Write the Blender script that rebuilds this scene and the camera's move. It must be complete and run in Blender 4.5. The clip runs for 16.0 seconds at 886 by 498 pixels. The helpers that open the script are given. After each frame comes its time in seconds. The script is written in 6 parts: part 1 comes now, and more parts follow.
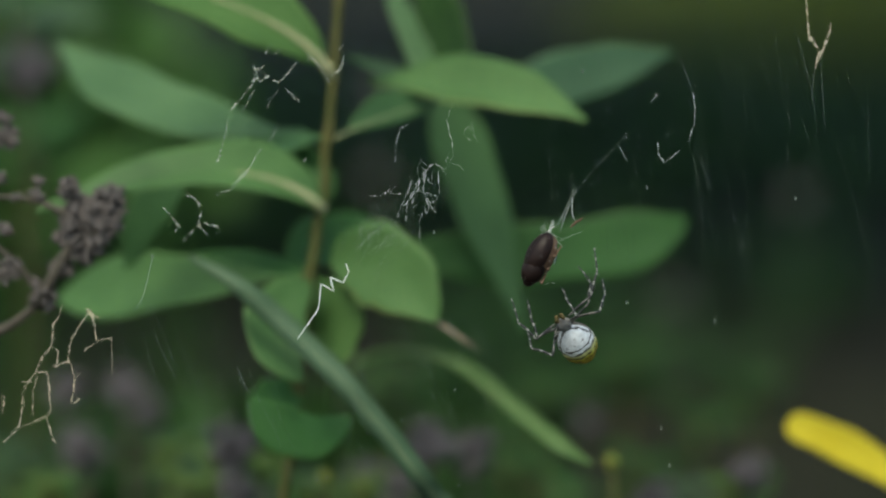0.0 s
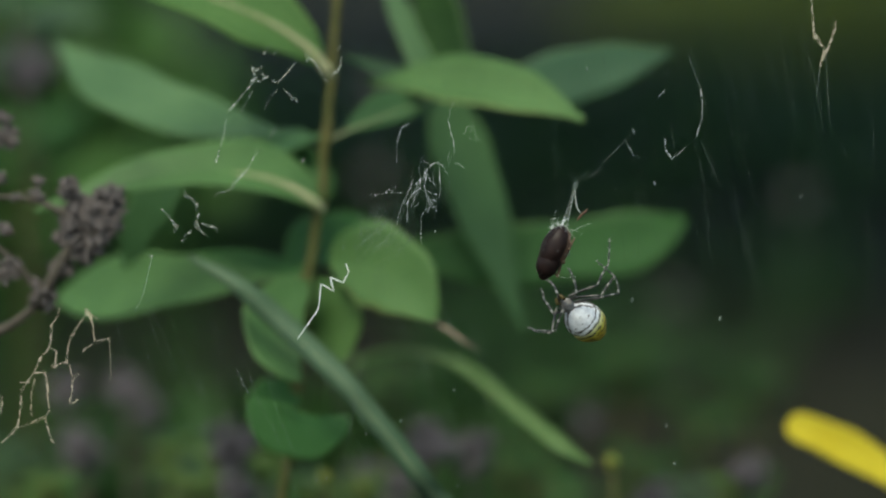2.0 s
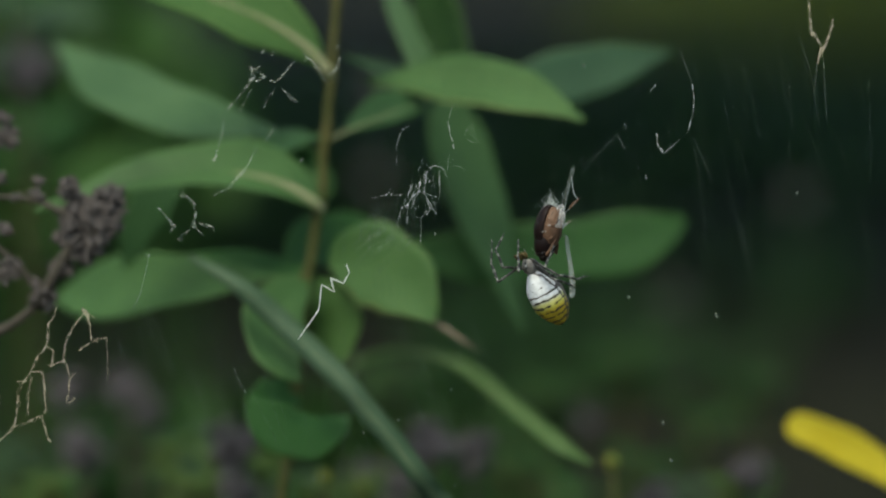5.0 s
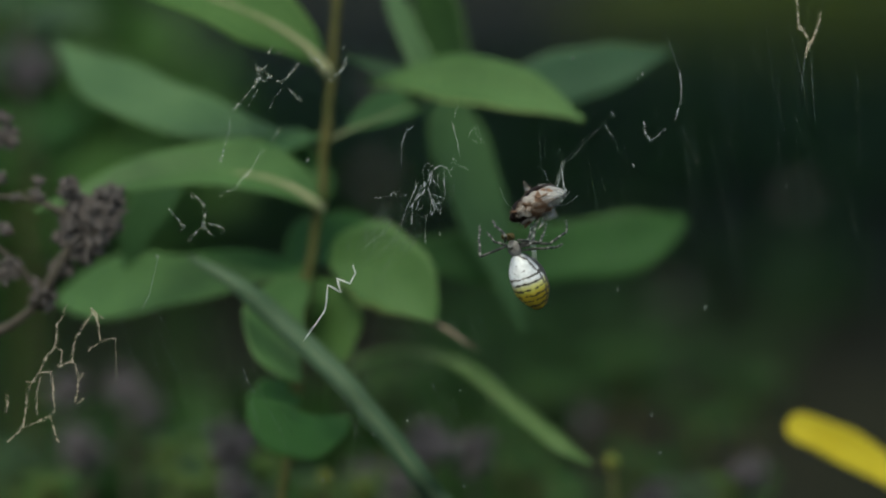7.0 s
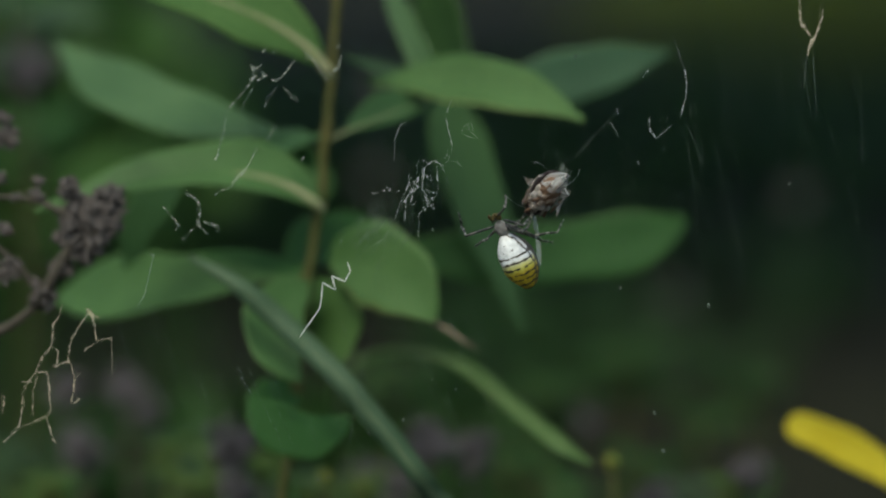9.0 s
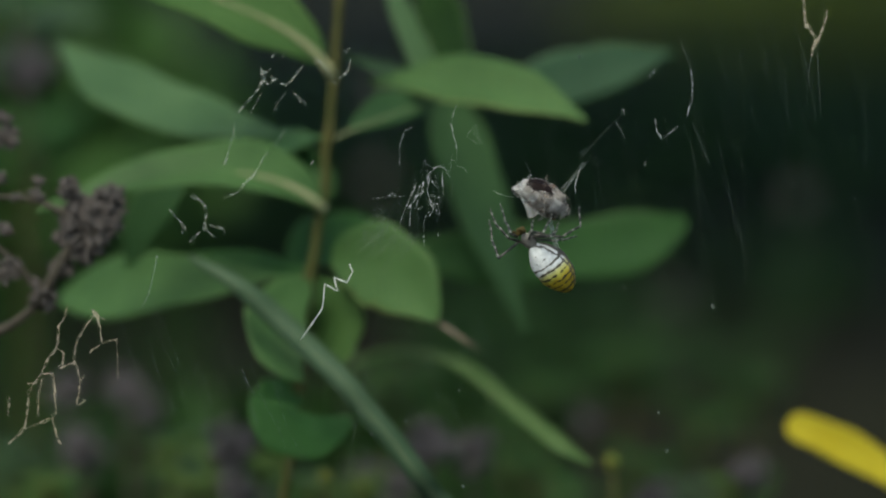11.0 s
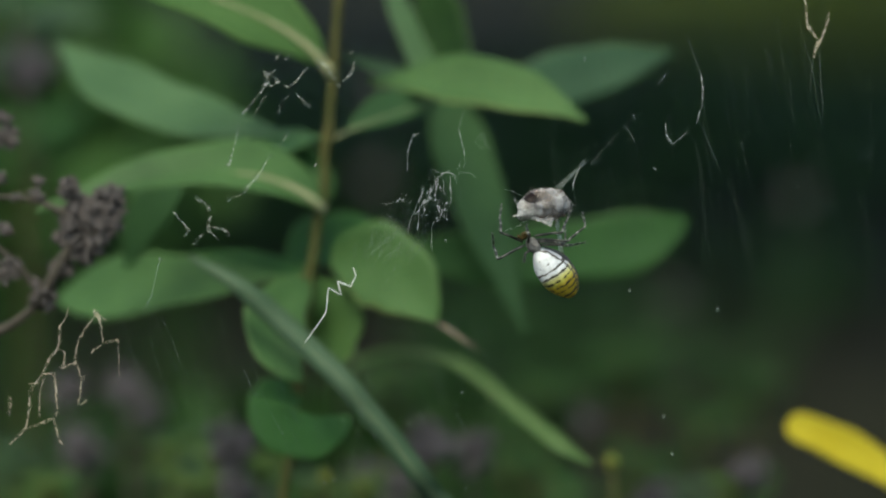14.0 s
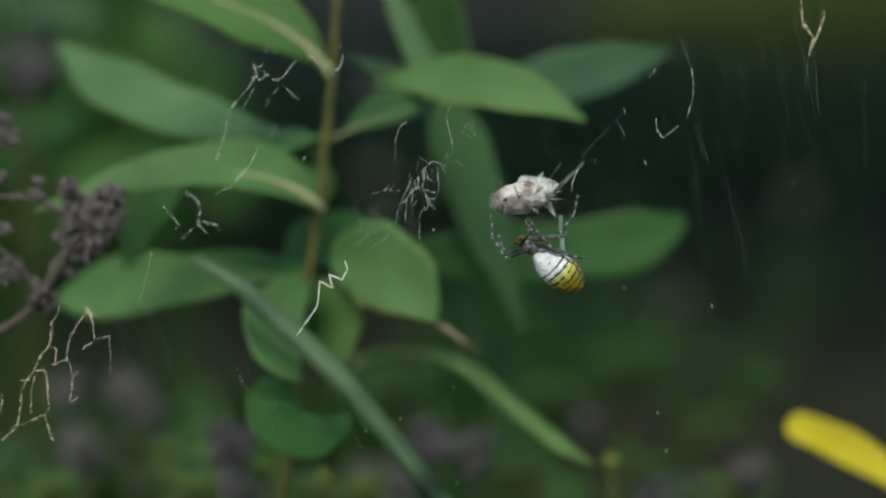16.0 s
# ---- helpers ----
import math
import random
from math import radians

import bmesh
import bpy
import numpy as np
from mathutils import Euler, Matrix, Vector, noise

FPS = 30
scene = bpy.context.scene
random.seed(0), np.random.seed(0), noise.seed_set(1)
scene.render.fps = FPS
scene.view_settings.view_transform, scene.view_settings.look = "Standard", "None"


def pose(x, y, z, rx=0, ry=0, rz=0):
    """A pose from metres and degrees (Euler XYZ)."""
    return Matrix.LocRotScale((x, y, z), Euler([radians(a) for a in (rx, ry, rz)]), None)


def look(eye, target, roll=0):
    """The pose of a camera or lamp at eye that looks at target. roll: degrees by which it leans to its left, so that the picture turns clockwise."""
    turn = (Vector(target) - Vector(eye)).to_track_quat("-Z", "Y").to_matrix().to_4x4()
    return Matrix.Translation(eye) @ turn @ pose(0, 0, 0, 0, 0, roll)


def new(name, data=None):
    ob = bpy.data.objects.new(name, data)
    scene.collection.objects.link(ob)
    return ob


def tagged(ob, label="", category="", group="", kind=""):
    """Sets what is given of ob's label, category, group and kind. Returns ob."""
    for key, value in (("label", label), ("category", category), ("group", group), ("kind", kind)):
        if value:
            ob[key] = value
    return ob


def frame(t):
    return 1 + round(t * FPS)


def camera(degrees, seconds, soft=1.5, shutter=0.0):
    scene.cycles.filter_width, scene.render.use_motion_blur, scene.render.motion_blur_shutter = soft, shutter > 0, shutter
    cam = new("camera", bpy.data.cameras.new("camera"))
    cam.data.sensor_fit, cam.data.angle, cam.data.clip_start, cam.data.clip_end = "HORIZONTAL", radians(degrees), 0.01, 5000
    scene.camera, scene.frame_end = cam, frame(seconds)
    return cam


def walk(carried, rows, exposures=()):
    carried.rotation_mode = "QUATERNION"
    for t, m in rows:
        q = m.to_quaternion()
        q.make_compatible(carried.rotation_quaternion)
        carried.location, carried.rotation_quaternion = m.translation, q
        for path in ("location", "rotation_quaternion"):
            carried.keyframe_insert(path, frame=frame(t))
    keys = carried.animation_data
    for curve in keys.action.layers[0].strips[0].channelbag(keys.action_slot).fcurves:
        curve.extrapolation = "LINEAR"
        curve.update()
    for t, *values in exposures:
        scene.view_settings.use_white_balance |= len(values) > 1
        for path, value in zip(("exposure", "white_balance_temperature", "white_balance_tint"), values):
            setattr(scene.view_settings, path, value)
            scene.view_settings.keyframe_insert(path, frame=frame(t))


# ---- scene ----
# Camera: still, on a tripod, leaning down ten degrees, a long macro lens focused on the web
cam = camera(15, 16.0, soft=2.2)
EYE = pose(0, 0, 0.85, 80, 0, 0)
cam.data.dof.use_dof = True
cam.data.dof.focus_distance = 0.6
cam.data.dof.aperture_fstop = 7.8
walk(cam, [(0.0, EYE), (16.0, EYE)], [(0, 1.40, 6900, -4), (1.5, 1.39, 6900, -4), (2.5, 1.39, 6900, -4), (3, 1.19, 6900, -4), (3.5, 1.17, 6900, -4), (6.5, 0.97, 6900, -4), (7, 0.97, 6900, -4), (7.5, 1.19, 6900, -4), (8, 0.97, 6900, -4), (8.5, 0.62, 6900, -4), (9, 0.91, 6900, -4), (11.5, 0.95, 6900, -4), (12, 1.26, 6900, -4), (12.5, 0.97, 6900, -4), (13, 1.27, 6900, -4), (13.5, 1.25, 6900, -4), (14.5, 1.24, 6900, -4), (16, 1.24, 6900, -4)])

# ---- light: overcast sky, soft weak sun from above ----
world = bpy.data.worlds.new("overcast_sky")
scene.world = world
world.use_nodes = True
wn = world.node_tree.nodes
sky = wn.new("ShaderNodeTexSky")
sky.sky_type = "NISHITA"
sky.sun_disc = False
sky.sun_elevation = radians(62)
sky.sun_rotation = radians(200)
sky.air_density, sky.dust_density, sky.ozone_density = 1.0, 3.0, 1.0
wn["Background"].inputs["Strength"].default_value = 0.10
world.node_tree.links.new(sky.outputs[0], wn["Background"].inputs["Color"])
sun = new("sun", bpy.data.lights.new("sun", "SUN"))
sun.data.energy, sun.data.angle, sun.data.color = 1.0, radians(25), (1.0, 0.96, 0.9)
sun.matrix_world = look((-1.0, -2.2, 4.2), (0, 0, 0))

# The web hangs in a plane of its own, 0.6 m before the lens; x right, y away, z up, in millimetres
MM = 0.001
WEB = pose(0, 0.6 * math.cos(radians(10)), 0.85 - 0.6 * math.sin(radians(10)), -10, 0, 0)


def web(x, z, y=0.0):
    """A place in the web's plane, given in millimetres."""
    return WEB @ Vector((x * MM, y * MM, z * MM))


# ---- materials ----
def material(name):
    m = bpy.data.materials.new(name)
    m.use_nodes = True
    return m, m.node_tree.nodes, m.node_tree.links, m.node_tree.nodes["Principled BSDF"]


def grain(nodes, links, scale, detail=4.0, coord="Object"):
    tc = nodes.new("ShaderNodeTexCoord")
    n = nodes.new("ShaderNodeTexNoise")
    n.inputs["Scale"].default_value, n.inputs["Detail"].default_value = scale, detail
    links.new(tc.outputs[coord], n.inputs["Vector"])
    return n


def ramp(nodes, links, source, stops):
    r = nodes.new("ShaderNodeValToRGB")
    while len(r.color_ramp.elements) < len(stops):
        r.color_ramp.elements.new(0.5)
    for e, (p, c) in zip(r.color_ramp.elements, stops):
        e.position, e.color = p, (*c, 1)
    links.new(source, r.inputs["Fac"])
    return r


def bumped(nodes, links, bsdf, source, strength, distance):
    b = nodes.new("ShaderNodeBump")
    b.inputs["Strength"].default_value, b.inputs["Distance"].default_value = strength, distance
    links.new(source, b.inputs["Height"])
    links.new(b.outputs[0], bsdf.inputs["Normal"])


def speckled(name, dark, light, scale, rough=0.7, bump=0.4, distance=0.0003, metal=0.0, lo=0.3, hi=0.7):
    """Two tones in fine grain over broad blotches, with relief."""
    m, n, l, p = material(name)
    fine, broad = grain(n, l, scale), grain(n, l, scale * 0.17, 2.0)
    mix = n.new("ShaderNodeMath")
    mix.operation = "MULTIPLY_ADD"
    mix.inputs[1].default_value = 0.55
    l.new(fine.outputs["Fac"], mix.inputs[0])
    half = n.new("ShaderNodeMath")
    half.operation = "MULTIPLY"
    half.inputs[1].default_value = 0.45
    l.new(broad.outputs["Fac"], half.inputs[0])
    l.new(half.outputs[0], mix.inputs[2])
    r = ramp(n, l, mix.outputs[0], [(lo, dark), (hi, light)])
    l.new(r.outputs[0], p.inputs["Base Color"])
    p.inputs["Roughness"].default_value, p.inputs["Metallic"].default_value = rough, metal
    p.inputs["Specular IOR Level"].default_value = 0.22
    bumped(n, l, p, fine.outputs["Fac"], bump, distance)
    return m


def leaf_material(name, dark, light, edge, through_tone=0.3, rough=0.5, one_rim=False):
    """Leaf: side veins run off the midrib as fine relief, broad blotches, a paler rim; light passes through."""
    m, n, l, p = material(name)
    uv = n.new("ShaderNodeUVMap")
    sep = n.new("ShaderNodeSeparateXYZ")
    l.new(uv.outputs[0], sep.inputs[0])
    broad = grain(n, l, 55.0, 5.0)
    fine = grain(n, l, 900.0, 3.0)
    tone = ramp(n, l, broad.outputs["Fac"], [(0.3, dark), (0.72, light)])
    # side veins: bands across u + |v|
    ab = n.new("ShaderNodeMath"); ab.operation = "ABSOLUTE"
    l.new(sep.outputs[1], ab.inputs[0])
    k = n.new("ShaderNodeMath"); k.operation = "MULTIPLY_ADD"; k.inputs[1].default_value = -0.28
    l.new(ab.outputs[0], k.inputs[0]); l.new(sep.outputs[0], k.inputs[2])
    s = n.new("ShaderNodeMath"); s.operation = "MULTIPLY"; s.inputs[1].default_value = 75.0
    l.new(k.outputs[0], s.inputs[0])
    w = n.new("ShaderNodeMath"); w.operation = "SINE"
    l.new(s.outputs[0], w.inputs[0])
    pw = n.new("ShaderNodeMapRange")
    pw.inputs["From Min"].default_value, pw.inputs["From Max"].default_value = 0.75, 1.0
    l.new(w.outputs[0], pw.inputs["Value"])
    rim = n.new("ShaderNodeMapRange")
    rim.inputs["From Min"].default_value, rim.inputs["From Max"].default_value = 0.86, 1.0
    l.new(sep.outputs[1] if one_rim else ab.outputs[0], rim.inputs["Value"])
    both = n.new("ShaderNodeMath"); both.operation = "MULTIPLY_ADD"; both.inputs[1].default_value = 0.35
    l.new(pw.outputs[0], both.inputs[0]); l.new(rim.outputs[0], both.inputs[2])
    mx = n.new("ShaderNodeMix"); mx.data_type = "RGBA"
    l.new(both.outputs[0], mx.inputs["Factor"]); l.new(tone.outputs[0], mx.inputs["A"])
    mx.inputs["B"].default_value = (*edge, 1)
    l.new(mx.outputs["Result"], p.inputs["Base Color"])
    p.inputs["Roughness"].default_value = rough
    p.inputs["Specular IOR Level"].default_value = 0.22
    h = n.new("ShaderNodeMath"); h.operation = "MULTIPLY_ADD"; h.inputs[1].default_value = -0.8
    l.new(pw.outputs[0], h.inputs[0]); l.new(fine.outputs["Fac"], h.inputs[2])
    bumped(n, l, p, h.outputs[0], 0.5, 0.0004)
    t = n.new("ShaderNodeBsdfTranslucent")
    l.new(mx.outputs["Result"], t.inputs["Color"])
    add = n.new("ShaderNodeMixShader"); add.inputs[0].default_value = through_tone
    l.new(p.outputs[0], add.inputs[1]); l.new(t.outputs[0], add.inputs[2])
    l.new(add.outputs[0], n["Material Output"].inputs["Surface"])
    return m


LEAF = leaf_material("leaf_green", (0.04, 0.0986, 0.0277), (0.0816, 0.1694, 0.0524), (0.0963, 0.1887, 0.0616))
LEAF_RIMMED = leaf_material("leaf_green_pale_rim", (0.0423, 0.1078, 0.0277), (0.0847, 0.1771, 0.0539), (0.231, 0.2926, 0.1001), one_rim=True)
LEAF_SILVER = leaf_material("leaf_grey_green", (0.0601, 0.127, 0.0508), (0.1001, 0.1848, 0.077), (0.1078, 0.1925, 0.077))
# lit copy of the leaf: light falling on and through it is in the colour
LEAF_LIT = leaf_material("leaf_green_lit", (0.0655, 0.1463, 0.0385), (0.1155, 0.2233, 0.0655), (0.154, 0.2618, 0.077), 0.4)
# half-shaded copy of the leaf, shade in the colour
LEAF_SIDE = leaf_material("leaf_green_half_shaded", (0.0347, 0.0886, 0.0308), (0.0539, 0.127, 0.0447), (0.077, 0.154, 0.0539))
LEAF_BLUE = leaf_material("leaf_blue_green", (0.0231, 0.0693, 0.0323), (0.04, 0.1016, 0.0477), (0.0616, 0.1232, 0.0577))
# two shaded copies of the leaf, their shade in the colour
LEAF_DARK = leaf_material("leaf_green_shaded", (0.0308, 0.0655, 0.0308), (0.0501, 0.0963, 0.0462), (0.0616, 0.1155, 0.0539))
LEAF_DEEP = leaf_material("leaf_green_deep_shaded", (0.0231, 0.077, 0.0169), (0.0416, 0.1193, 0.0293), (0.0616, 0.1463, 0.0385))
GRASS_BLADE = leaf_material("grass_blade", (0.0524, 0.104, 0.054), (0.0862, 0.1463, 0.083), (0.0924, 0.1463, 0.0924))
YELLOW = leaf_material("yellow_leaf", (0.4158, 0.3388, 0.0115), (0.5852, 0.5005, 0.0385), (0.5544, 0.4774, 0.0385), 0.3)
RIB = speckled("pale_midrib", (0.2156, 0.2464, 0.1155), (0.3388, 0.3311, 0.1925), 600)
STEM = speckled("plant_stem", (0.036, 0.046, 0.0085), (0.078, 0.073, 0.021), 260)
DRY = speckled("dry_leaf_tip", (0.1001, 0.077, 0.0539), (0.231, 0.1848, 0.1386), 700)
FLORET = speckled("dried_floret", (0.013, 0.0105, 0.0095), (0.185, 0.162, 0.152), 900, 0.9, 0.8)
FLOWER = speckled("faded_violet_flower", (0.026, 0.0235, 0.0245), (0.125, 0.113, 0.120), 300, 0.9)
DRYSTALK = speckled("dry_stalk", (0.0347, 0.0308, 0.0231), (0.0847, 0.0732, 0.0577), 400, 0.85)
# brown soil taken down to near black: shade under the crown put into the colour
SOIL = speckled("shaded_soil", (0.0050, 0.0062, 0.0030), (0.0178, 0.0178, 0.0092), 9, 0.95, 0.8, 0.02)
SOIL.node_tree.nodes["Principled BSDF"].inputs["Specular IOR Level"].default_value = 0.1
# leaf colour lowered to stand in for deep shade
SHADE_LEAF = leaf_material("leaf_darkened_for_shade", (0.0108, 0.0308, 0.0069), (0.0277, 0.0662, 0.0154), (0.0385, 0.077, 0.0231), 0.2)
for far_leaf in (SHADE_LEAF,):
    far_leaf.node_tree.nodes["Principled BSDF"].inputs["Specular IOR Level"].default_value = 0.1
BARK = speckled("bark", (0.0231, 0.0193, 0.0139), (0.0693, 0.0539, 0.0385), 60, 0.9)


def fray_material(name, colour, thin=0.45):
    """Matted silk: cloudy and torn, thinning out towards both edges of a shred."""
    m, n, l, p = material(name)
    p.inputs["Base Color"].default_value = (*colour, 1)
    p.inputs["Roughness"].default_value = 0.6
    tr = n.new("ShaderNodeBsdfTranslucent"); tr.inputs["Color"].default_value = (*colour, 1)
    a = n.new("ShaderNodeMixShader"); a.inputs[0].default_value = 0.4
    l.new(p.outputs[0], a.inputs[1]); l.new(tr.outputs[0], a.inputs[2])
    uv = n.new("ShaderNodeUVMap")
    sep = n.new("ShaderNodeSeparateXYZ"); l.new(uv.outputs[0], sep.inputs[0])
    sq = n.new("ShaderNodeMath"); sq.operation = "MULTIPLY"
    l.new(sep.outputs["Y"], sq.inputs[0]); l.new(sep.outputs["Y"], sq.inputs[1])
    g = grain(n, l, 1100.0, 5.0)
    low = ramp(n, l, g.outputs["Fac"], [(0.36, (0.36, 0.36, 0.36)), (0.62, (0.0, 0.0, 0.0))])
    add = n.new("ShaderNodeMath"); add.operation = "ADD"; l.new(sq.outputs[0], add.inputs[0]); l.new(low.outputs[0], add.inputs[1])
    more = n.new("ShaderNodeMath"); more.operation = "ADD"; more.use_clamp = True
    more.inputs[1].default_value = thin - 0.3; l.new(add.outputs[0], more.inputs[0])
    c = n.new("ShaderNodeBsdfTransparent")
    b = n.new("ShaderNodeMixShader")
    l.new(more.outputs[0], b.inputs[0]); l.new(a.outputs[0], b.inputs[1]); l.new(c.outputs[0], b.inputs[2])
    l.new(b.outputs[0], n["Material Output"].inputs["Surface"])
    return m


def silk_material(name, colour, clear):
    """Silk: bright diffuse fibre, partly clear because the fibre is finer than its tube."""
    m, n, l, p = material(name)
    g = grain(n, l, 1500.0)
    r = ramp(n, l, g.outputs["Fac"], [(0.3, tuple(c * 0.75 for c in colour)), (0.7, colour)])
    l.new(r.outputs[0], p.inputs["Base Color"])
    p.inputs["Roughness"].default_value = 0.4
    tr = n.new("ShaderNodeBsdfTranslucent")
    l.new(r.outputs[0], tr.inputs["Color"])
    a = n.new("ShaderNodeMixShader"); a.inputs[0].default_value = 0.4
    l.new(p.outputs[0], a.inputs[1]); l.new(tr.outputs[0], a.inputs[2])
    c = n.new("ShaderNodeBsdfTransparent")
    b = n.new("ShaderNodeMixShader"); b.inputs[0].default_value = clear
    l.new(a.outputs[0], b.inputs[1]); l.new(c.outputs[0], b.inputs[2])
    l.new(b.outputs[0], n["Material Output"].inputs["Surface"])
    return m


SILK = silk_material("silk_thread", (0.92, 0.96, 0.92), 0.0)
SILK_FAINT = silk_material("faint_silk", (0.48, 0.56, 0.48), 0.84)
SILK_FINE = silk_material("fine_silk", (0.5, 0.58, 0.52), 0.6)
SILK_OLD = silk_material("old_silk", (0.66, 0.60, 0.44), 0.25)
SILK_CONE = silk_material("sheer_silk_cone", (0.42, 0.36, 0.30), 0.92)
SILK_SHEET = silk_material("silk_sheet", (0.70, 0.74, 0.70), 0.7)


def wrap_material(name, tones, thin, thick):
    """Layers of swathing silk: off-white fibres that lie dense in places and let the prey show through in others."""
    m, n, l, p = material(name)
    g, f = grain(n, l, 300.0, 3.0), grain(n, l, 2400.0, 4.0)
    r = ramp(n, l, g.outputs["Fac"], [(0.30, tones[0]), (0.43, tones[1]), (0.57, tones[2])])
    l.new(r.outputs[0], p.inputs["Base Color"])
    p.inputs["Roughness"].default_value = 0.45
    bumped(n, l, p, f.outputs["Fac"], 0.8, 0.0003)
    c = n.new("ShaderNodeBsdfTransparent")
    b = n.new("ShaderNodeMixShader")
    k = n.new("ShaderNodeMapRange")
    k.inputs["From Min"].default_value, k.inputs["From Max"].default_value = 0.36, 0.62
    k.inputs["To Min"].default_value, k.inputs["To Max"].default_value = thin, thick
    l.new(g.outputs["Fac"], k.inputs["Value"])
    l.new(k.outputs[0], b.inputs[0])
    l.new(p.outputs[0], b.inputs[1]); l.new(c.outputs[0], b.inputs[2])
    l.new(b.outputs[0], n["Material Output"].inputs["Surface"])
    return m


WRAP = wrap_material("swathing_silk", ((0.21, 0.15, 0.115), (0.35, 0.31, 0.285), (0.50, 0.475, 0.46)), 0.7, 0.22)
WRAP_BROWN = wrap_material("thin_swathing_silk", ((0.1008, 0.0605, 0.037), (0.2016, 0.1512, 0.1176), (0.336, 0.299, 0.2688)), 0.75, 0.25)
WRAP_SHEER = wrap_material("sheer_swathing_silk", ((0.2688, 0.2604, 0.2604), (0.3696, 0.3612, 0.3612), (0.504, 0.504, 0.4956)), 0.84, 0.58)
WRAP_THIN = wrap_material("thin_silk_sheet", ((0.2016, 0.1512, 0.126), (0.3024, 0.252, 0.2184), (0.4368, 0.4116, 0.3864)), 0.9, 0.62)
SHELL = speckled("wing_case", (0.0062, 0.0039, 0.0039), (0.0169, 0.0092, 0.0077), 700, 0.42, 0.2, 0.0001)
SHELL.node_tree.nodes["Principled BSDF"].inputs["Specular IOR Level"].default_value = 0.12
BELLY = speckled("beetle_underside", (0.05, 0.026, 0.0155), (0.155, 0.090, 0.056), 900, 0.5)
BLACK = speckled("black_chitin", (0.0062, 0.0062, 0.0062), (0.0231, 0.0231, 0.0231), 2000, 0.4)
CARAPACE = speckled("hairy_carapace", (0.0924, 0.0847, 0.077), (0.2849, 0.2733, 0.258), 1600, 0.6, 0.6, 0.0002)
PALP = speckled("palp_ochre", (0.0385, 0.0308, 0.0108), (0.1001, 0.0732, 0.0231), 1500, 0.5)


def abdomen_material():
    """Silver-white front running into yellow behind, with broken black cross bands."""
    m, n, l, p = material("banded_abdomen")
    tc = n.new("ShaderNodeTexCoord")
    sep = n.new("ShaderNodeSeparateXYZ")
    l.new(tc.outputs["Object"], sep.inputs[0])
    wob = grain(n, l, 420.0, 2.0)
    z = n.new("ShaderNodeMath"); z.operation = "MULTIPLY_ADD"; z.inputs[1].default_value = 0.0014
    l.new(wob.outputs["Fac"], z.inputs[0]); l.new(sep.outputs[2], z.inputs[2])
    base = n.new("ShaderNodeMapRange")
    base.inputs["From Min"].default_value, base.inputs["From Max"].default_value = -0.0066, -0.0030
    l.new(z.outputs[0], base.inputs["Value"])
    yw = ramp(n, l, base.outputs[0], [(0.05, (0.46, 0.34, 0.03)), (0.25, (0.58, 0.54, 0.10)), (0.5, (0.62, 0.60, 0.26)), (0.75, (0.78, 0.79, 0.80))])
    net = grain(n, l, 1300.0, 3.0)
    dull = ramp(n, l, net.outputs["Fac"], [(0.35, (0.78, 0.78, 0.78)), (0.6, (1.0, 1.0, 1.0))])
    sh = n.new("ShaderNodeMix"); sh.data_type = "RGBA"; sh.blend_type = "MULTIPLY"; sh.inputs["Factor"].default_value = 1.0
    l.new(yw.outputs[0], sh.inputs["A"]); l.new(dull.outputs[0], sh.inputs["B"])
    w = n.new("ShaderNodeMath"); w.operation = "MULTIPLY"; w.inputs[1].default_value = 2 * math.pi / 0.00116
    l.new(z.outputs[0], w.inputs[0])
    s = n.new("ShaderNodeMath"); s.operation = "SINE"
    l.new(w.outputs[0], s.inputs[0])
    br = grain(n, l, 1050.0, 1.5)
    g = n.new("ShaderNodeMath"); g.operation = "MULTIPLY_ADD"; g.inputs[1].default_value = 3.2
    l.new(br.outputs["Fac"], g.inputs[0]); l.new(s.outputs[0], g.inputs[2])
    # the front fifth carries no bands
    fr = n.new("ShaderNodeMapRange")
    fr.inputs["From Min"].default_value, fr.inputs["From Max"].default_value = -0.0005, -0.0038
    fr.inputs["To Min"].default_value, fr.inputs["To Max"].default_value = -1.1, 0.56
    l.new(sep.outputs[2], fr.inputs["Value"])
    gg = n.new("ShaderNodeMath"); gg.operation = "ADD"
    l.new(g.outputs[0], gg.inputs[0]); l.new(fr.outputs[0], gg.inputs[1])
    k = n.new("ShaderNodeMapRange")
    k.inputs["From Min"].default_value, k.inputs["From Max"].default_value = 2.58, 2.82
    l.new(gg.outputs[0], k.inputs["Value"])
    mx = n.new("ShaderNodeMix"); mx.data_type = "RGBA"
    l.new(k.outputs[0], mx.inputs["Factor"]); l.new(sh.outputs["Result"], mx.inputs["A"])
    mx.inputs["B"].default_value = (0.05, 0.043, 0.03, 1)
    # flanks: a dark line, a pale one, then dark grey-brown down to the belly
    fl = n.new("ShaderNodeMath"); fl.operation = "MULTIPLY_ADD"; fl.inputs[1].default_value = 0.0009
    l.new(br.outputs["Fac"], fl.inputs[0]); l.new(sep.outputs[1], fl.inputs[2])
    fk = n.new("ShaderNodeMapRange")
    fk.inputs["From Min"].default_value, fk.inputs["From Max"].default_value = -0.0015, 0.0025
    l.new(fl.outputs[0], fk.inputs["Value"])
    lines = ramp(n, l, fk.outputs[0], [(0.27, (0, 0, 0)), (0.32, (1, 1, 1)), (0.37, (1, 1, 1)), (0.42, (0.15, 0.15, 0.15)), (0.50, (0.15, 0.15, 0.15)), (0.56, (1, 1, 1))])
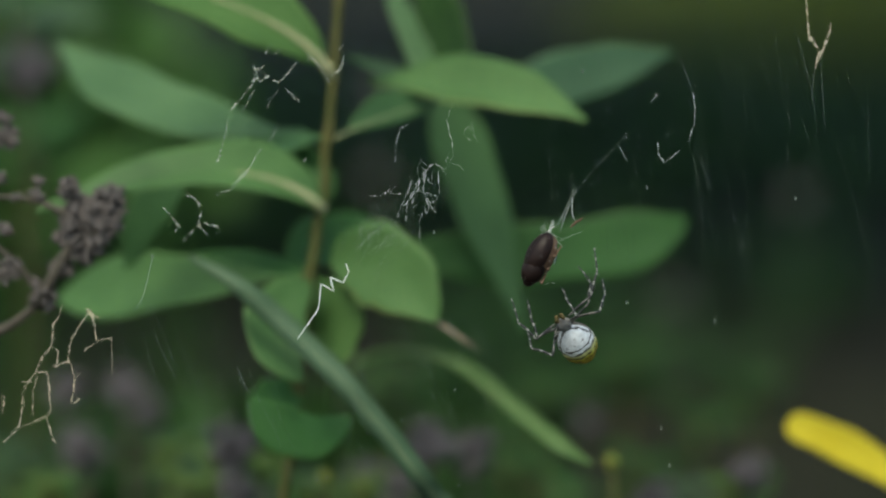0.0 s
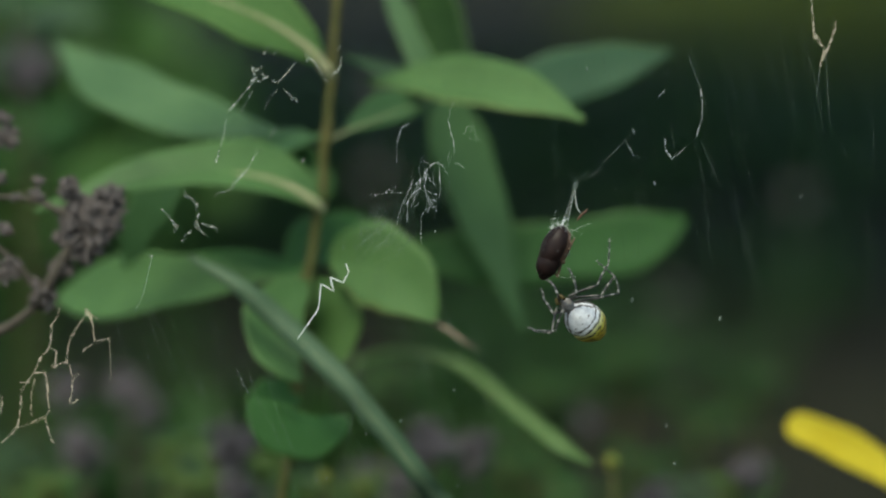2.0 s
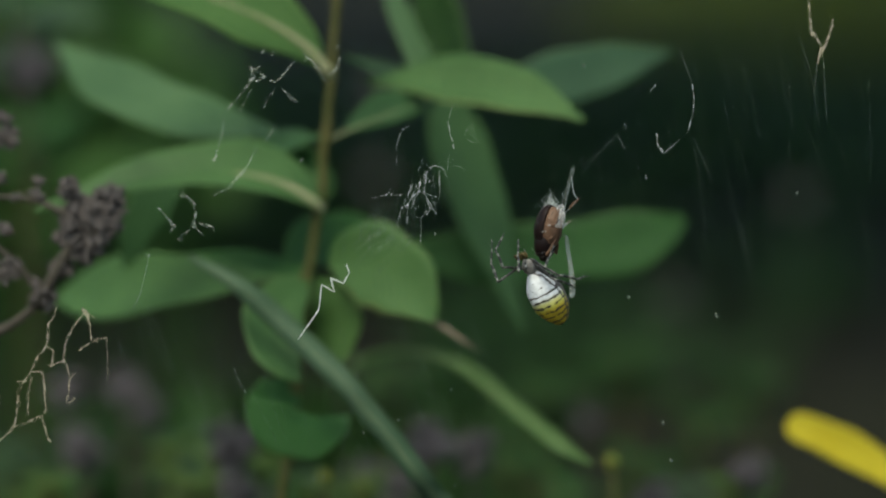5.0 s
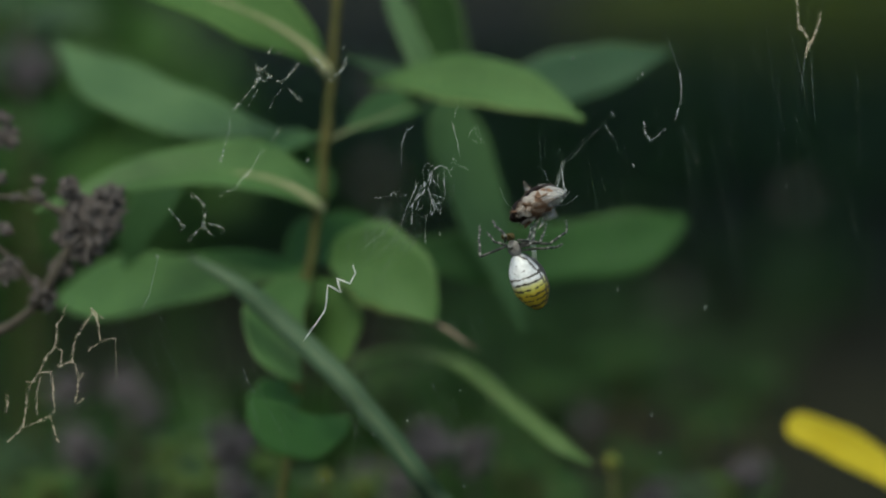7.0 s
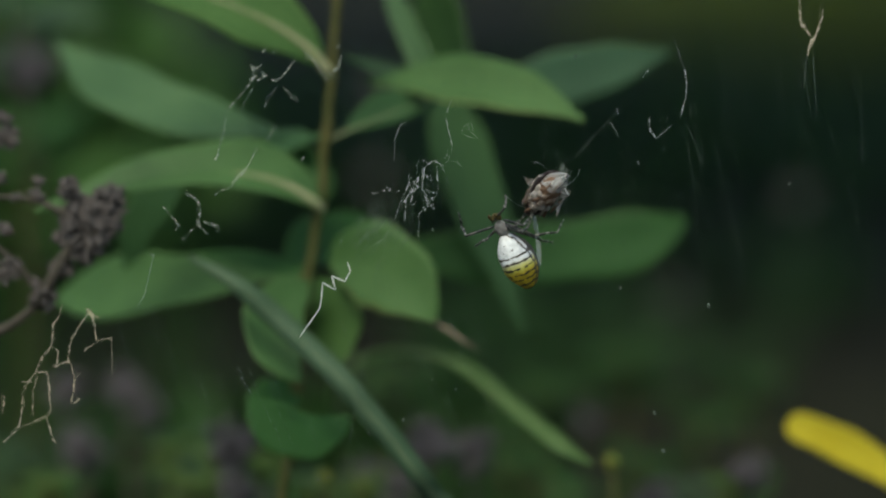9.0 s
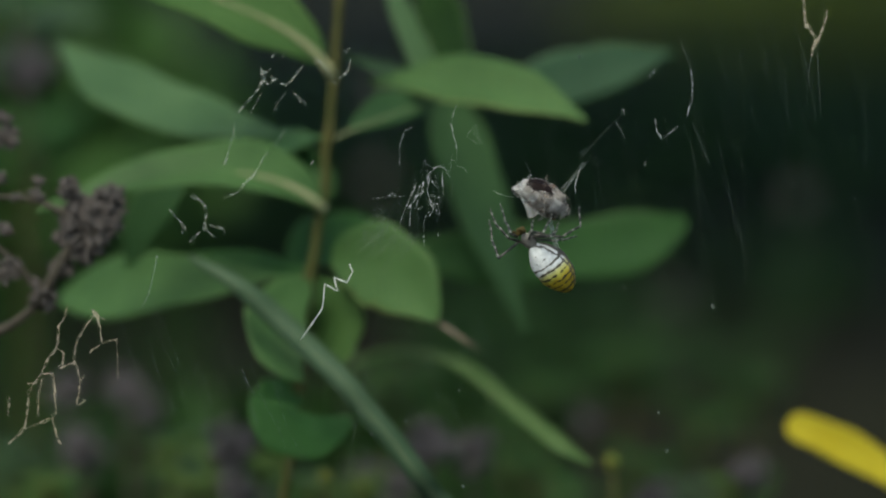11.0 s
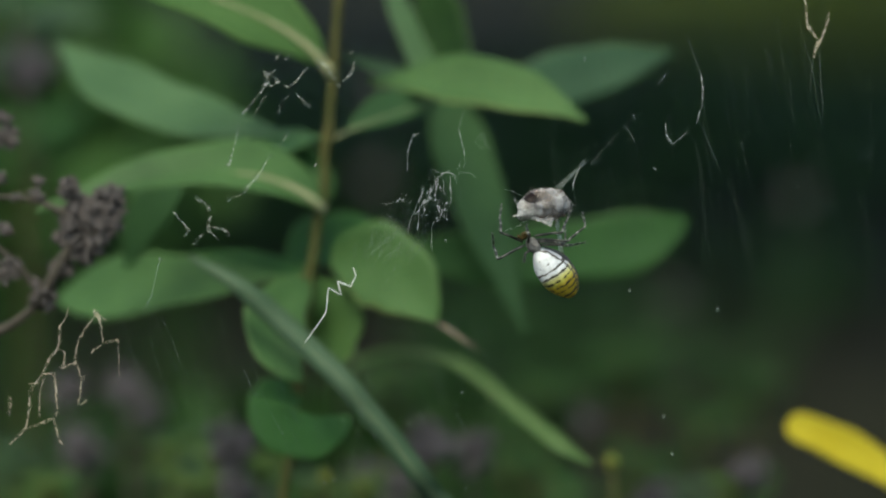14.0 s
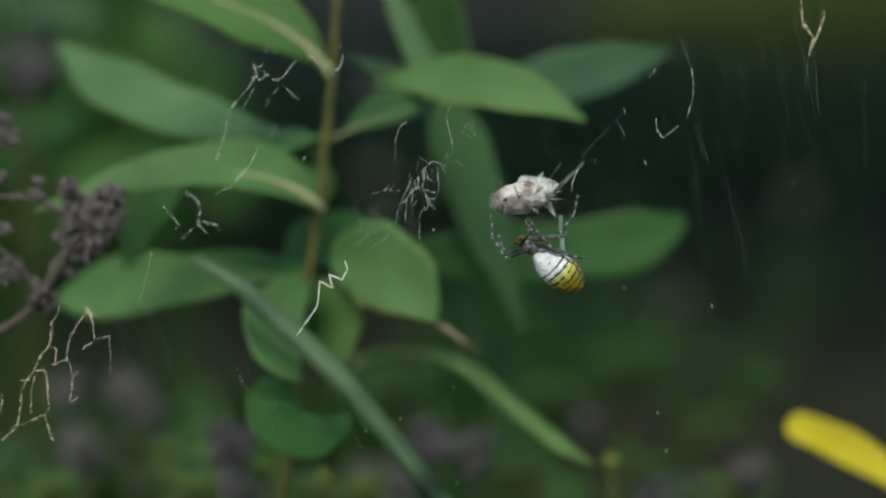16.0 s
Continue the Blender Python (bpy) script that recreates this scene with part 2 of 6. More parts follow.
    my = n.new("ShaderNodeMix"); my.data_type = "RGBA"
    l.new(lines.outputs[0], my.inputs["Factor"]); l.new(mx.outputs["Result"], my.inputs["A"])
    my.inputs["B"].default_value = (0.055, 0.045, 0.035, 1)
    l.new(my.outputs["Result"], p.inputs["Base Color"])
    p.inputs["Roughness"].default_value = 0.45
    fine = grain(n, l, 3000.0)
    bumped(n, l, p, fine.outputs["Fac"], 0.35, 0.0002)
    return m


ABDOMEN = abdomen_material()


def banded_material(name, white, dark, length, share):
    """Leg: dark and pale rings along its length."""
    m, n, l, p = material(name)
    uv = n.new("ShaderNodeUVMap")
    sep = n.new("ShaderNodeSeparateXYZ")
    l.new(uv.outputs[0], sep.inputs[0])
    w = n.new("ShaderNodeMath"); w.operation = "MULTIPLY"; w.inputs[1].default_value = 2 * math.pi / length
    l.new(sep.outputs[0], w.inputs[0])
    s = n.new("ShaderNodeMath"); s.operation = "SINE"
    l.new(w.outputs[0], s.inputs[0])
    g = grain(n, l, 1500.0)
    a = n.new("ShaderNodeMath"); a.operation = "ADD"
    l.new(s.outputs[0], a.inputs[0]); l.new(g.outputs["Fac"], a.inputs[1])
    r = ramp(n, l, a.outputs[0], [(share, dark), (min(share + 0.12, 1.0), white)])
    l.new(r.outputs[0], p.inputs["Base Color"])
    p.inputs["Roughness"].default_value = 0.5
    return m


LEG = banded_material("ringed_leg", (0.17, 0.17, 0.155), (0.009, 0.010, 0.009), 1.9, 0.98)
FEMUR = banded_material("ringed_femur", (0.07, 0.066, 0.06), (0.013, 0.013, 0.012), 3.4, 0.75)


# ---- mesh helpers ----
def part(name, bm, mat, parent=None, label="", smooth=True):
    me = bpy.data.meshes.new(name)
    for f in bm.faces:
        f.smooth = smooth
    bm.to_mesh(me)
    bm.free()
    me.materials.append(mat)
    ob = new(name, me)
    ob.parent = parent
    if label:
        ob["label"] = label
    return ob


def share(name, me, parent, m):
    ob = new(name, me)
    ob.parent = parent
    ob.matrix_basis = m
    return ob


def tube(points, radii, sides=8, bm=None, cap=True):
    """A round tapering tube along points; u of its map is the length along it in millimetres."""
    bm = bm or bmesh.new()
    uvl = bm.loops.layers.uv.verify()
    pts = [Vector(p) for p in points]
    rings, along, dist = [], [], 0.0
    side = None
    for i, p in enumerate(pts):
        if i:
            dist += (p - pts[i - 1]).length
        along.append(dist / MM)
        d = (pts[min(i + 1, len(pts) - 1)] - pts[max(i - 1, 0)]).normalized()
        if side is None:
            side = d.orthogonal().normalized()
        side = (side - d * side.dot(d)).normalized()
        up = d.cross(side)
        r = float(radii[i] if isinstance(radii, (list, tuple)) else radii)
        rings.append([bm.verts.new(p + r * (math.cos(a) * side + math.sin(a) * up))
                      for a in (2 * math.pi * k / sides for k in range(sides))])
    for i in range(len(rings) - 1):
        for k in range(sides):
            f = bm.faces.new((rings[i][k], rings[i][(k + 1) % sides], rings[i + 1][(k + 1) % sides], rings[i + 1][k]))
            for lp, (a, b) in zip(f.loops, ((i, k), (i, k + 1), (i + 1, k + 1), (i + 1, k))):
                lp[uvl].uv = (along[a], b / sides)
    if cap:
        bm.faces.new(rings[0][::-1])
        bm.faces.new(rings[-1])
    return bm


def bezier(a, b, c, n):
    a, b, c = Vector(a), Vector(b), Vector(c)
    return [(1 - t) ** 2 * a + 2 * t * (1 - t) * b + t * t * c for t in (i / n for i in range(n + 1))]


def blob(size, at=(0, 0, 0), rough=0.0, freq=1.0, sub=3, bm=None, seed=0, shape=None):
    """A rounded lump: an icosphere stretched to size (full lengths), pushed in and out by noise."""
    bm = bm or bmesh.new()
    made = bmesh.ops.create_icosphere(bm, subdivisions=sub, radius=0.5)["verts"]
    for v in made:
        d = v.co.normalized()
        k = 1 + rough * noise.noise(d * freq * 2 + Vector((seed * 7.3, seed * 3.1, 0)))
        p = Vector((v.co.x * size[0], v.co.y * size[1], v.co.z * size[2])) * k
        if shape:
            p = shape(p, d)
        v.co = p + Vector(at)
    return bm


def blade(a, b, c, width, facing, fold=0.25, profile=0.45, thick=0.00035, petiole=0.0, tip=0.75, wave=0.0, n=18, m=5, seed=1, sides=(1, 1), lens=None):
    """A leaf along the bow a-b-c. facing: the way its upper side looks; fold: how far its halves rise from the midrib."""
    pts = bezier(a, b, c, n)
    bm = bmesh.new()
    uvl = bm.loops.layers.uv.verify()
    rows, norms = [], []
    rng = random.Random(seed)
    ph = rng.uniform(0, 6)
    for i, p in enumerate(pts):
        t = i / n
        d = (pts[min(i + 1, n)] - pts[max(i - 1, 0)]).normalized()
        f = Vector(facing)
        f = (f - d * f.dot(d)).normalized()
        s = d.cross(f).normalized()
        u = max(0.0, (t - petiole) / (1 - petiole))
        w = (u ** profile) * ((1 - u) ** tip)
        peak = profile / (profile + tip)
        w /= (peak ** profile) * ((1 - peak) ** tip)
        if lens:
            # widest at the first value, then the bow of the tip and of the base
            k = (u - lens[0]) / (1 - lens[0]) if u > lens[0] else 1 - u / lens[0]
            w = 1 - k ** (lens[1] if u > lens[0] else lens[2])
        w = max(width * w * 0.5, 0.0004)
        w *= 1 + 0.06 * math.sin(17 * t + ph) * (0 < t < 1)
        row = []
        for j in range(-m, m + 1):
            v = j / m
            up = fold * abs(v) ** 1.3 * w + wave * w * math.sin(9 * t + ph + (2 if j < 0 else 0)) * v * v
            row.append(p + s * (v * w * sides[v > 0]) + f * up)
        rows.append(row)
        norms.append(f)
    top = [[bm.verts.new(q) for q in row] for row in rows]
    low = [[bm.verts.new(q - norms[i] * thick) for q in row] for i, row in enumerate(rows)]

    def quad(vs, uvs):
        fc = bm.faces.new(vs)
        for lp, q in zip(fc.loops, uvs):
            lp[uvl].uv = q
    for i in range(n):
        for j in range(2 * m):
            q = [(i / n, j / m - 1), ((i + 1) / n, j / m - 1), ((i + 1) / n, (j + 1) / m - 1), (i / n, (j + 1) / m - 1)]
            quad((top[i][j], top[i + 1][j], top[i + 1][j + 1], top[i][j + 1]), q)
            quad((low[i][j], low[i][j + 1], low[i + 1][j + 1], low[i + 1][j]), [q[0], q[3], q[2], q[1]])
        for j in (0, 2 * m):
            quad((top[i][j], low[i][j], low[i + 1][j], top[i + 1][j]), [(i / n, 1), (i / n, 1), ((i + 1) / n, 1), ((i + 1) / n, 1)])
    bmesh.ops.recalc_face_normals(bm, faces=bm.faces)
    return bm


def rooted(name, at):
    e = new(name)
    e.location = at
    e.empty_display_size = 0.01
    return e


# ---- ground and far growth ----
def make_ground():
    bm = bmesh.new()
    bmesh.ops.create_grid(bm, x_segments=60, y_segments=60, size=1.0)
    for v in bm.verts:
        x, y = v.co.x, v.co.y
        v.co.x, v.co.y = math.copysign(abs(x) ** 3 * 400, x), math.copysign(abs(y) ** 3 * 400, y)
        v.co.z = 0.015 * noise.noise(Vector((v.co.x * 1.3, v.co.y * 1.3, 0)))
    return tagged(part("ground", bm, SOIL), "bare garden soil, darkened in colour for shade, with patches of low grass", "ground", kind="structure")


def leaf_mass(name, mat, boxes, count, size, seed, label, category, slim=0.4, stalks=0):
    """Many small leaves, each of four bent faces, strewn through rounded masses (centre, half sizes), on stalks from the ground."""
    rng = np.random.default_rng(seed)
    vs, fs = [], []
    share_of = np.array([b[1][0] * b[1][1] * b[1][2] for b in boxes]) ** 0.7
    share_of = share_of / share_of.sum()
    pick = rng.choice(len(boxes), size=count, p=share_of)
    for i in pick:
        c, h = boxes[i]
        d = rng.normal(size=3)
        d /= np.linalg.norm(d)
        r = rng.random() ** (1 / 2.2)
        p = np.array(c) + d * r * np.array(h)
        p[2] = max(p[2], 0.01)
        ax = rng.normal(size=3)
        ax[2] *= 0.5
        ax /= np.linalg.norm(ax)
        nm = rng.normal(size=3) + np.array((0, -0.4, 0.9))
        nm -= ax * nm.dot(ax)
        nm /= np.linalg.norm(nm)
        s = np.cross(ax, nm)
        L = size * rng.uniform(0.6, 1.4)
        w = L * slim * rng.uniform(0.7, 1.2) * 0.5
        b = len(vs)
        dr = nm * L * rng.uniform(-0.15, 0.05)
        vs += [p, p + ax * L * 0.45 + s * w + nm * w * 0.3, p + ax * L + dr, p + ax * L * 0.45 - s * w + nm * w * 0.3, p + ax * L * 0.5]
        fs += [(b, b + 1, b + 4), (b + 1, b + 2, b + 4), (b + 2, b + 3, b + 4), (b + 3, b, b + 4)]
    for c, h in boxes:
        for k in range(stalks):
            top = np.array(c) + rng.uniform(-0.6, 0.6, size=3) * np.array(h)
            foot = np.array((top[0] + rng.uniform(-0.03, 0.03), top[1] + rng.uniform(-0.03, 0.03), 0.0))
            ring = [foot, foot + (top - foot) * 0.6 + np.array((rng.uniform(-0.01, 0.01), 0, 0)), top]
            b = len(vs)
            for q, r in zip(ring, (0.0016, 0.0013, 0.0007)):
                vs += [q + np.array(e) * r for e in ((1, 0, 0), (-0.5, 0.87, 0), (-0.5, -0.87, 0))]
            fs += [(b + 3 * i + j, b + 3 * i + (j + 1) % 3, b + 3 * i + 3 + (j + 1) % 3, b + 3 * i + 3 + j) for i in (0, 1) for j in range(3)]
    me = bpy.data.meshes.new(name)
    me.from_pydata([tuple(v) for v in vs], [], fs)
    me.materials.append(mat)
    return tagged(new(name, me), label, category, kind="stuff")


make_ground()
GRASS = leaf_material("short_grass", (0.0655, 0.0963, 0.0139), (0.1116, 0.1463, 0.0262), (0.0924, 0.1309, 0.0231), 0.2)
HERB = leaf_material("herb_leaf", (0.0231, 0.0655, 0.0123), (0.0577, 0.1309, 0.0277), (0.0616, 0.1232, 0.0385), 0.25)
# darker copy of the herb leaf; part of the border's shade is in its colour
HERB_SHADED = leaf_material("shaded_herb_leaf", (0.0138, 0.038, 0.0105), (0.032, 0.080, 0.0215), (0.0462, 0.0924, 0.0308), 0.2)

# lawn far behind, ground cover before it
leaf_mass("lawn", GRASS, [((1.75, 7.9, 0.03), (1.5, 1.9, 0.07)), ((2.9, 11.0, 0.03), (2.6, 2.5, 0.06))], 30000, 0.09, 3, "short olive-green lawn far behind the border", "lawn", 0.22)
leaf_mass("ground_cover", HERB_SHADED, [((0.4, 6.0, 0.02), (1.8, 0.8, 0.06)), ((-0.9, 5.2, 0.05), (1.0, 0.8, 0.16))],
          8600, 0.07, 5, "green ground cover, its deep shade partly in the leaf colour", "ground cover")
rng = random.Random(17)
CLUMPS = []
while len(CLUMPS) < 42:
    x, y = rng.uniform(-0.5, 0.62), rng.uniform(3.3, 5.6)
    if x < -0.16 and y < 4.5:
        continue
    if rng.random() < 1.0 - 0.75 * max(x - 0.05, 0) / 0.5 * (1 if y < 4.6 else 0.5):
        CLUMPS.append(((x, y, 0.02), (rng.uniform(0.05, 0.11), rng.uniform(0.06, 0.14), rng.uniform(0.04, 0.09))))
CLUMPS += [((0.10, 4.2, 0.02), (0.13, 0.14, 0.07)), ((0.21, 4.5, 0.02), (0.11, 0.14, 0.07)), ((0.27, 3.95, 0.02), (0.10, 0.12, 0.06)), ((0.02, 3.7, 0.02), (0.09, 0.10, 0.06))]
CLUMPS = [c for c in CLUMPS if c[0][0] < 0.19 or c[0][1] > 3.8]
leaf_mass("low_herbs", HERB_SHADED, CLUMPS, 1850, 0.045, 9,
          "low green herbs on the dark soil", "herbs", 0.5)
leaf_mass("herb_foliage", HERB, [((-0.1736, 1.4856, 0.6369), (0.075, 0.16, 0.06)), ((-0.1773, 1.3951, 0.6997), (0.022, 0.1, 0.02)), ((-0.1500, 1.8850, 0.5940), (0.028, 0.15, 0.025))],
          520, 0.035, 8, "soft green herb leaves behind the plant", "herbs", 0.55, 14)
# the shade on these herbs is mostly in their dark leaf colour
leaf_mass("shaded_herbs", SHADE_LEAF, [((-0.1142, 1.2157, 0.5459), (0.10, 0.1, 0.02)), ((-0.0358, 1.2644, 0.5342), (0.08, 0.08, 0.03))],
          340, 0.03, 18, "green herbs low behind the plant, dulled in colour for shade", "herbs", 0.55, 14)


def unseen_shade_tree():
    """An unseen broad tree, added out of view; its crown keeps skylight off the border."""
    t = rooted("tree", (-1.9, 7.6, 0))
    bm = tube([(0, 0, -0.05), (0.05, 0, 0.9), (-0.05, 0.1, 1.9), (0.1, 0, 2.8)], [0.19, 0.15, 0.13, 0.09], 12)
    part("trunk", bm, BARK, t)
    for k in range(7):
        a = k * 0.9 + 0.3
        tip = Vector((math.cos(a) * 1.7 + 0.9, math.sin(a) * 1.3 - 0.8, 2.3 + 0.25 * (k % 3)))
        part("limb", tube(bezier((0, 0, 1.5 + 0.12 * k), (tip.x * 0.5, tip.y * 0.5, 2.3), tip, 7), [0.07 - 0.008 * i for i in range(8)], 8), BARK, t)
    crown = leaf_mass("crown", SHADE_LEAF, [((1.9, -3.0, 1.95), (3.8, 1.4, 0.95)), ((1.2, -2.2, 3.0), (2.4, 1.2, 0.8)), ((2.1, -3.2, 1.8), (3.4, 1.0, 0.7))], 24000, 0.17, 12,
                      "", "", 0.5)
    del crown["kind"]
    crown.parent = t
    return tagged(t, "unseen tree added out of view to shade the border", "tree")


unseen_shade_tree()


# ---- the leafy plant behind the web ----
def leafy_plant():
    foot = Vector((-0.075, 0.70, 0))
    plant = rooted("leafy_plant", foot)

    def P(p):
        return Vector(p) - foot
    knots = [(-0.075, 0.70, 0.0), (-0.055, 0.695, 0.35), (-0.0329, 0.6707, 0.6801), (-0.0302, 0.6745, 0.7018), (-0.0275, 0.6785, 0.7246), (-0.0253, 0.6809, 0.7383), (-0.0239, 0.6835, 0.7525), (-0.0227, 0.6858, 0.7659), (-0.0213, 0.6888, 0.7828), (-0.0206, 0.6916, 0.7988)]
    fine = []
    for i in range(len(knots) - 1):
        a, b = Vector(knots[i]), Vector(knots[i + 1])
        for k in range(4):
            fine.append(a.lerp(b, k / 4) + Vector((noise.noise(a * 90 + Vector((k, 0, 0))) * 0.0006, 0, 0)) - foot)
    fine.append(P(knots[-1]))
    n = len(fine)
    part("stem", tube(fine, [0.00112 - 0.0003 * i / n + (0.0003 if i % 4 == 0 and i > 8 else 0) for i in range(n)], 12), STEM, plant, "ochre-green stem with swollen leaf nodes")

    def leaf(a, b, c, width, facing, mat, rib=True, label="", base=0.0006, ribs=15, **kw):
        a, b, c = P(a), P(b), P(c)
        lf = part("leaf", blade(a, b, c, width, facing, **kw), mat, plant, label)
        if rib:
            pts = bezier(a, b, c, 14)
            f = Vector(facing).normalized()
            part("midrib", tube([p + f * 0.00012 for p in pts[:ribs]], [base * (1 - 0.85 * i / (ribs - 1)) for i in range(ribs)], 8), RIB, lf)
        return lf

    # upper left
    leaf((-0.0228, 0.6856, 0.7648), (-0.0313, 0.6834, 0.7808), (-0.0730, 0.6745, 0.7882), 0.0147, (0.1, -0.8, 0.6), LEAF_LIT, base=0.0012, ribs=10, fold=0.2, lens=(0.45, 1.8, 1.6), petiole=0.08, sides=(1.0, 1.2), seed=2)
    leaf((-0.0242, 0.6835, 0.7529), (-0.0632, 0.7135, 0.7501), (-0.0854, 0.7417, 0.7658), 0.0147, (0.15, -0.78, 0.62), LEAF_SILVER, rib=False, fold=0.12, lens=(0.58, 1.85, 2.0), petiole=0.10, seed=3)
    leaf((-0.0245, 0.6789, 0.7382), (-0.0394, 0.6757, 0.7547), (-0.0822, 0.6690, 0.7398), 0.0126, (0.0, -0.7, 0.7), LEAF, base=0.0011, ribs=7, fold=0.16, lens=(0.34, 1.9, 2.2), petiole=0.01, sides=(0.68, 1.25), seed=4)
    leaf((-0.0250, 0.6835, 0.7528), (-0.0393, 0.6930, 0.7492), (-0.0637, 0.7021, 0.7433), 0.0094, (0.0, -0.6, 0.8), LEAF_SIDE, rib=False, fold=0.1, profile=0.6, petiole=0.05, seed=5)
    leaf((-0.0246, 0.6811, 0.7394), (-0.0261, 0.6873, 0.7455), (-0.0369, 0.6933, 0.7506), 0.0093, (0.0, -0.9, 0.35), LEAF_DEEP, rib=False, fold=0.1, profile=0.6, seed=25)
    leaf((-0.0516, 0.6922, 0.7448), (-0.0635, 0.6961, 0.7376), (-0.0670, 0.6984, 0.7224), 0.0096, (0.1, -0.85, 0.5), LEAF_SIDE, rib=False, fold=0.1, lens=(0.45, 1.8, 1.8), seed=28)
    # right side
    leaf((-0.0227, 0.6834, 0.7524), (-0.0140, 0.6942, 0.7558), (-0.0007, 0.7047, 0.7576), 0.0082, (0.0, -0.9, 0.4), LEAF_SIDE, base=0.00026, fold=0.15, profile=0.9, petiole=0.15, sides=(1.2, 0.5), seed=6)
    leaf((-0.0017, 0.7102, 0.7603), (-0.0113, 0.7105, 0.7620), (-0.0207, 0.7064, 0.7672), 0.0046, (0.0, -0.7, 0.7), LEAF_DARK, rib=False, fold=0.1, profile=0.5, tip=0.9, seed=27)
    leaf((-0.0154, 0.7053, 0.7611), (0.0089, 0.6961, 0.7665), (0.0288, 0.6791, 0.7568), 0.0122, (-0.1, -0.8, 0.6), LEAF_RIMMED, rib=False, fold=0.12, lens=(0.48, 1.8, 1.8), petiole=0.02, seed=7,
         label="broad green leaf with a paler lower rim")
    leaf((0.0056, 0.7246, 0.7552), (0.0279, 0.7303, 0.7592), (0.0501, 0.7314, 0.7650), 0.0128, (0.1, -0.9, 0.4), LEAF_BLUE, rib=False, fold=0.05, lens=(0.5, 1.7, 1.5), seed=8)
    leaf((-0.0022, 0.7102, 0.7603), (-0.0062, 0.7116, 0.7679), (-0.0141, 0.7248, 0.7854), 0.0054, (-0.4, -0.8, 0.45), LEAF_SILVER, rib=False, fold=0.1, profile=0.55, seed=9)
    # shaded leaf: its darkness is put into the colour
    leaf((0.0020, 0.7294, 0.7541), (0.0014, 0.7420, 0.7676), (-0.0062, 0.7498, 0.7831), 0.0140, (-0.5, -0.95, -0.05), SHADE_LEAF, rib=False, fold=0.1, profile=0.6, seed=19)
    leaf((-0.0015, 0.7305, 0.7602), (0.0059, 0.7235, 0.7375), (0.0178, 0.7138, 0.7056), 0.0130, (-0.2, -0.55, 0.8), LEAF_SIDE, rib=False, fold=0.1, lens=(0.4, 1.6, 2.0), seed=10)
    leaf((-0.0179, 0.7286, 0.7209), (0.0418, 0.7284, 0.7194), (0.0533, 0.7300, 0.7285), 0.0139, (0.1, -0.95, 0.28), LEAF_DEEP, rib=False, fold=0.06, lens=(0.62, 2.0, 4.0), sides=(0.84, 1.1), seed=11)
    # middle
    leaf((-0.0266, 0.6786, 0.7248), (-0.0603, 0.6883, 0.7225), (-0.0827, 0.7072, 0.7146), 0.0151, (0.05, -0.8, 0.6), LEAF, rib=False, fold=0.12, lens=(0.66, 2.3, 2.0), petiole=0.12, seed=12)
    lf = leaf((-0.0232, 0.6790, 0.7271), (-0.0106, 0.6747, 0.7314), (-0.0016, 0.6672, 0.7176), 0.0176, (-0.3, -0.95, 0.22), LEAF_RIMMED, rib=False, fold=0.13, profile=0.6, seed=13,
              label="rounded green leaf with a dry brown tip")
    part("dry_tip", tube([P(q) for q in ((-0.0033, 0.6702, 0.7175), (-0.0009, 0.6690, 0.7165), (0.0018, 0.6677, 0.7151), (0.0043, 0.6664, 0.7136), (0.0071, 0.6661, 0.7117))], [0.0005, 0.00045, 0.0005, 0.0004, 0.00015], 8), DRY, lf, "withered brown tip")
    leaf((-0.0274, 0.6764, 0.7240), (-0.0407, 0.6622, 0.7184), (-0.0284, 0.6552, 0.7077), 0.0127, (0.3, -0.8, 0.6), LEAF, rib=False, fold=0.15, profile=0.7, seed=14)
    leaf((-0.0273, 0.6783, 0.7235), (-0.0189, 0.6819, 0.7149), (-0.0247, 0.6801, 0.7046), 0.0116, (-0.2, -0.7, 0.7), LEAF_LIT, rib=False, fold=0.1, profile=0.7, seed=15)
    leaf((-0.0316, 0.6888, 0.7251), (-0.0255, 0.7001, 0.7315), (-0.0077, 0.7091, 0.7251), 0.0143, (0.0, -0.8, 0.6), LEAF_DEEP, rib=False, fold=0.1, profile=0.7, seed=16)
    leaf((-0.0257, 0.6785, 0.7244), (-0.0393, 0.6889, 0.7260), (-0.0553, 0.6989, 0.7247), 0.0061, (0.0, -0.8, 0.6), LEAF_DEEP, rib=False, fold=0.1, profile=0.7, seed=26)
    # lowest pair
    leaf((-0.0380, 0.6497, 0.7052), (-0.0293, 0.6477, 0.6937), (-0.0188, 0.6589, 0.6996), 0.0105, (0.0, -0.85, 0.5), LEAF_DEEP, rib=False, fold=-0.12, profile=0.5, tip=0.6, seed=17)
    leaf((-0.0300, 0.6745, 0.7018), (-0.0350, 0.6694, 0.7017), (-0.0393, 0.6639, 0.6994), 0.0090, (0.0, -0.8, 0.6), LEAF_DEEP, rib=False, fold=0.1, seed=18)
    return tagged(plant, "upright green plant with broad opposite leaves", "plant")


PLANT = leafy_plant()


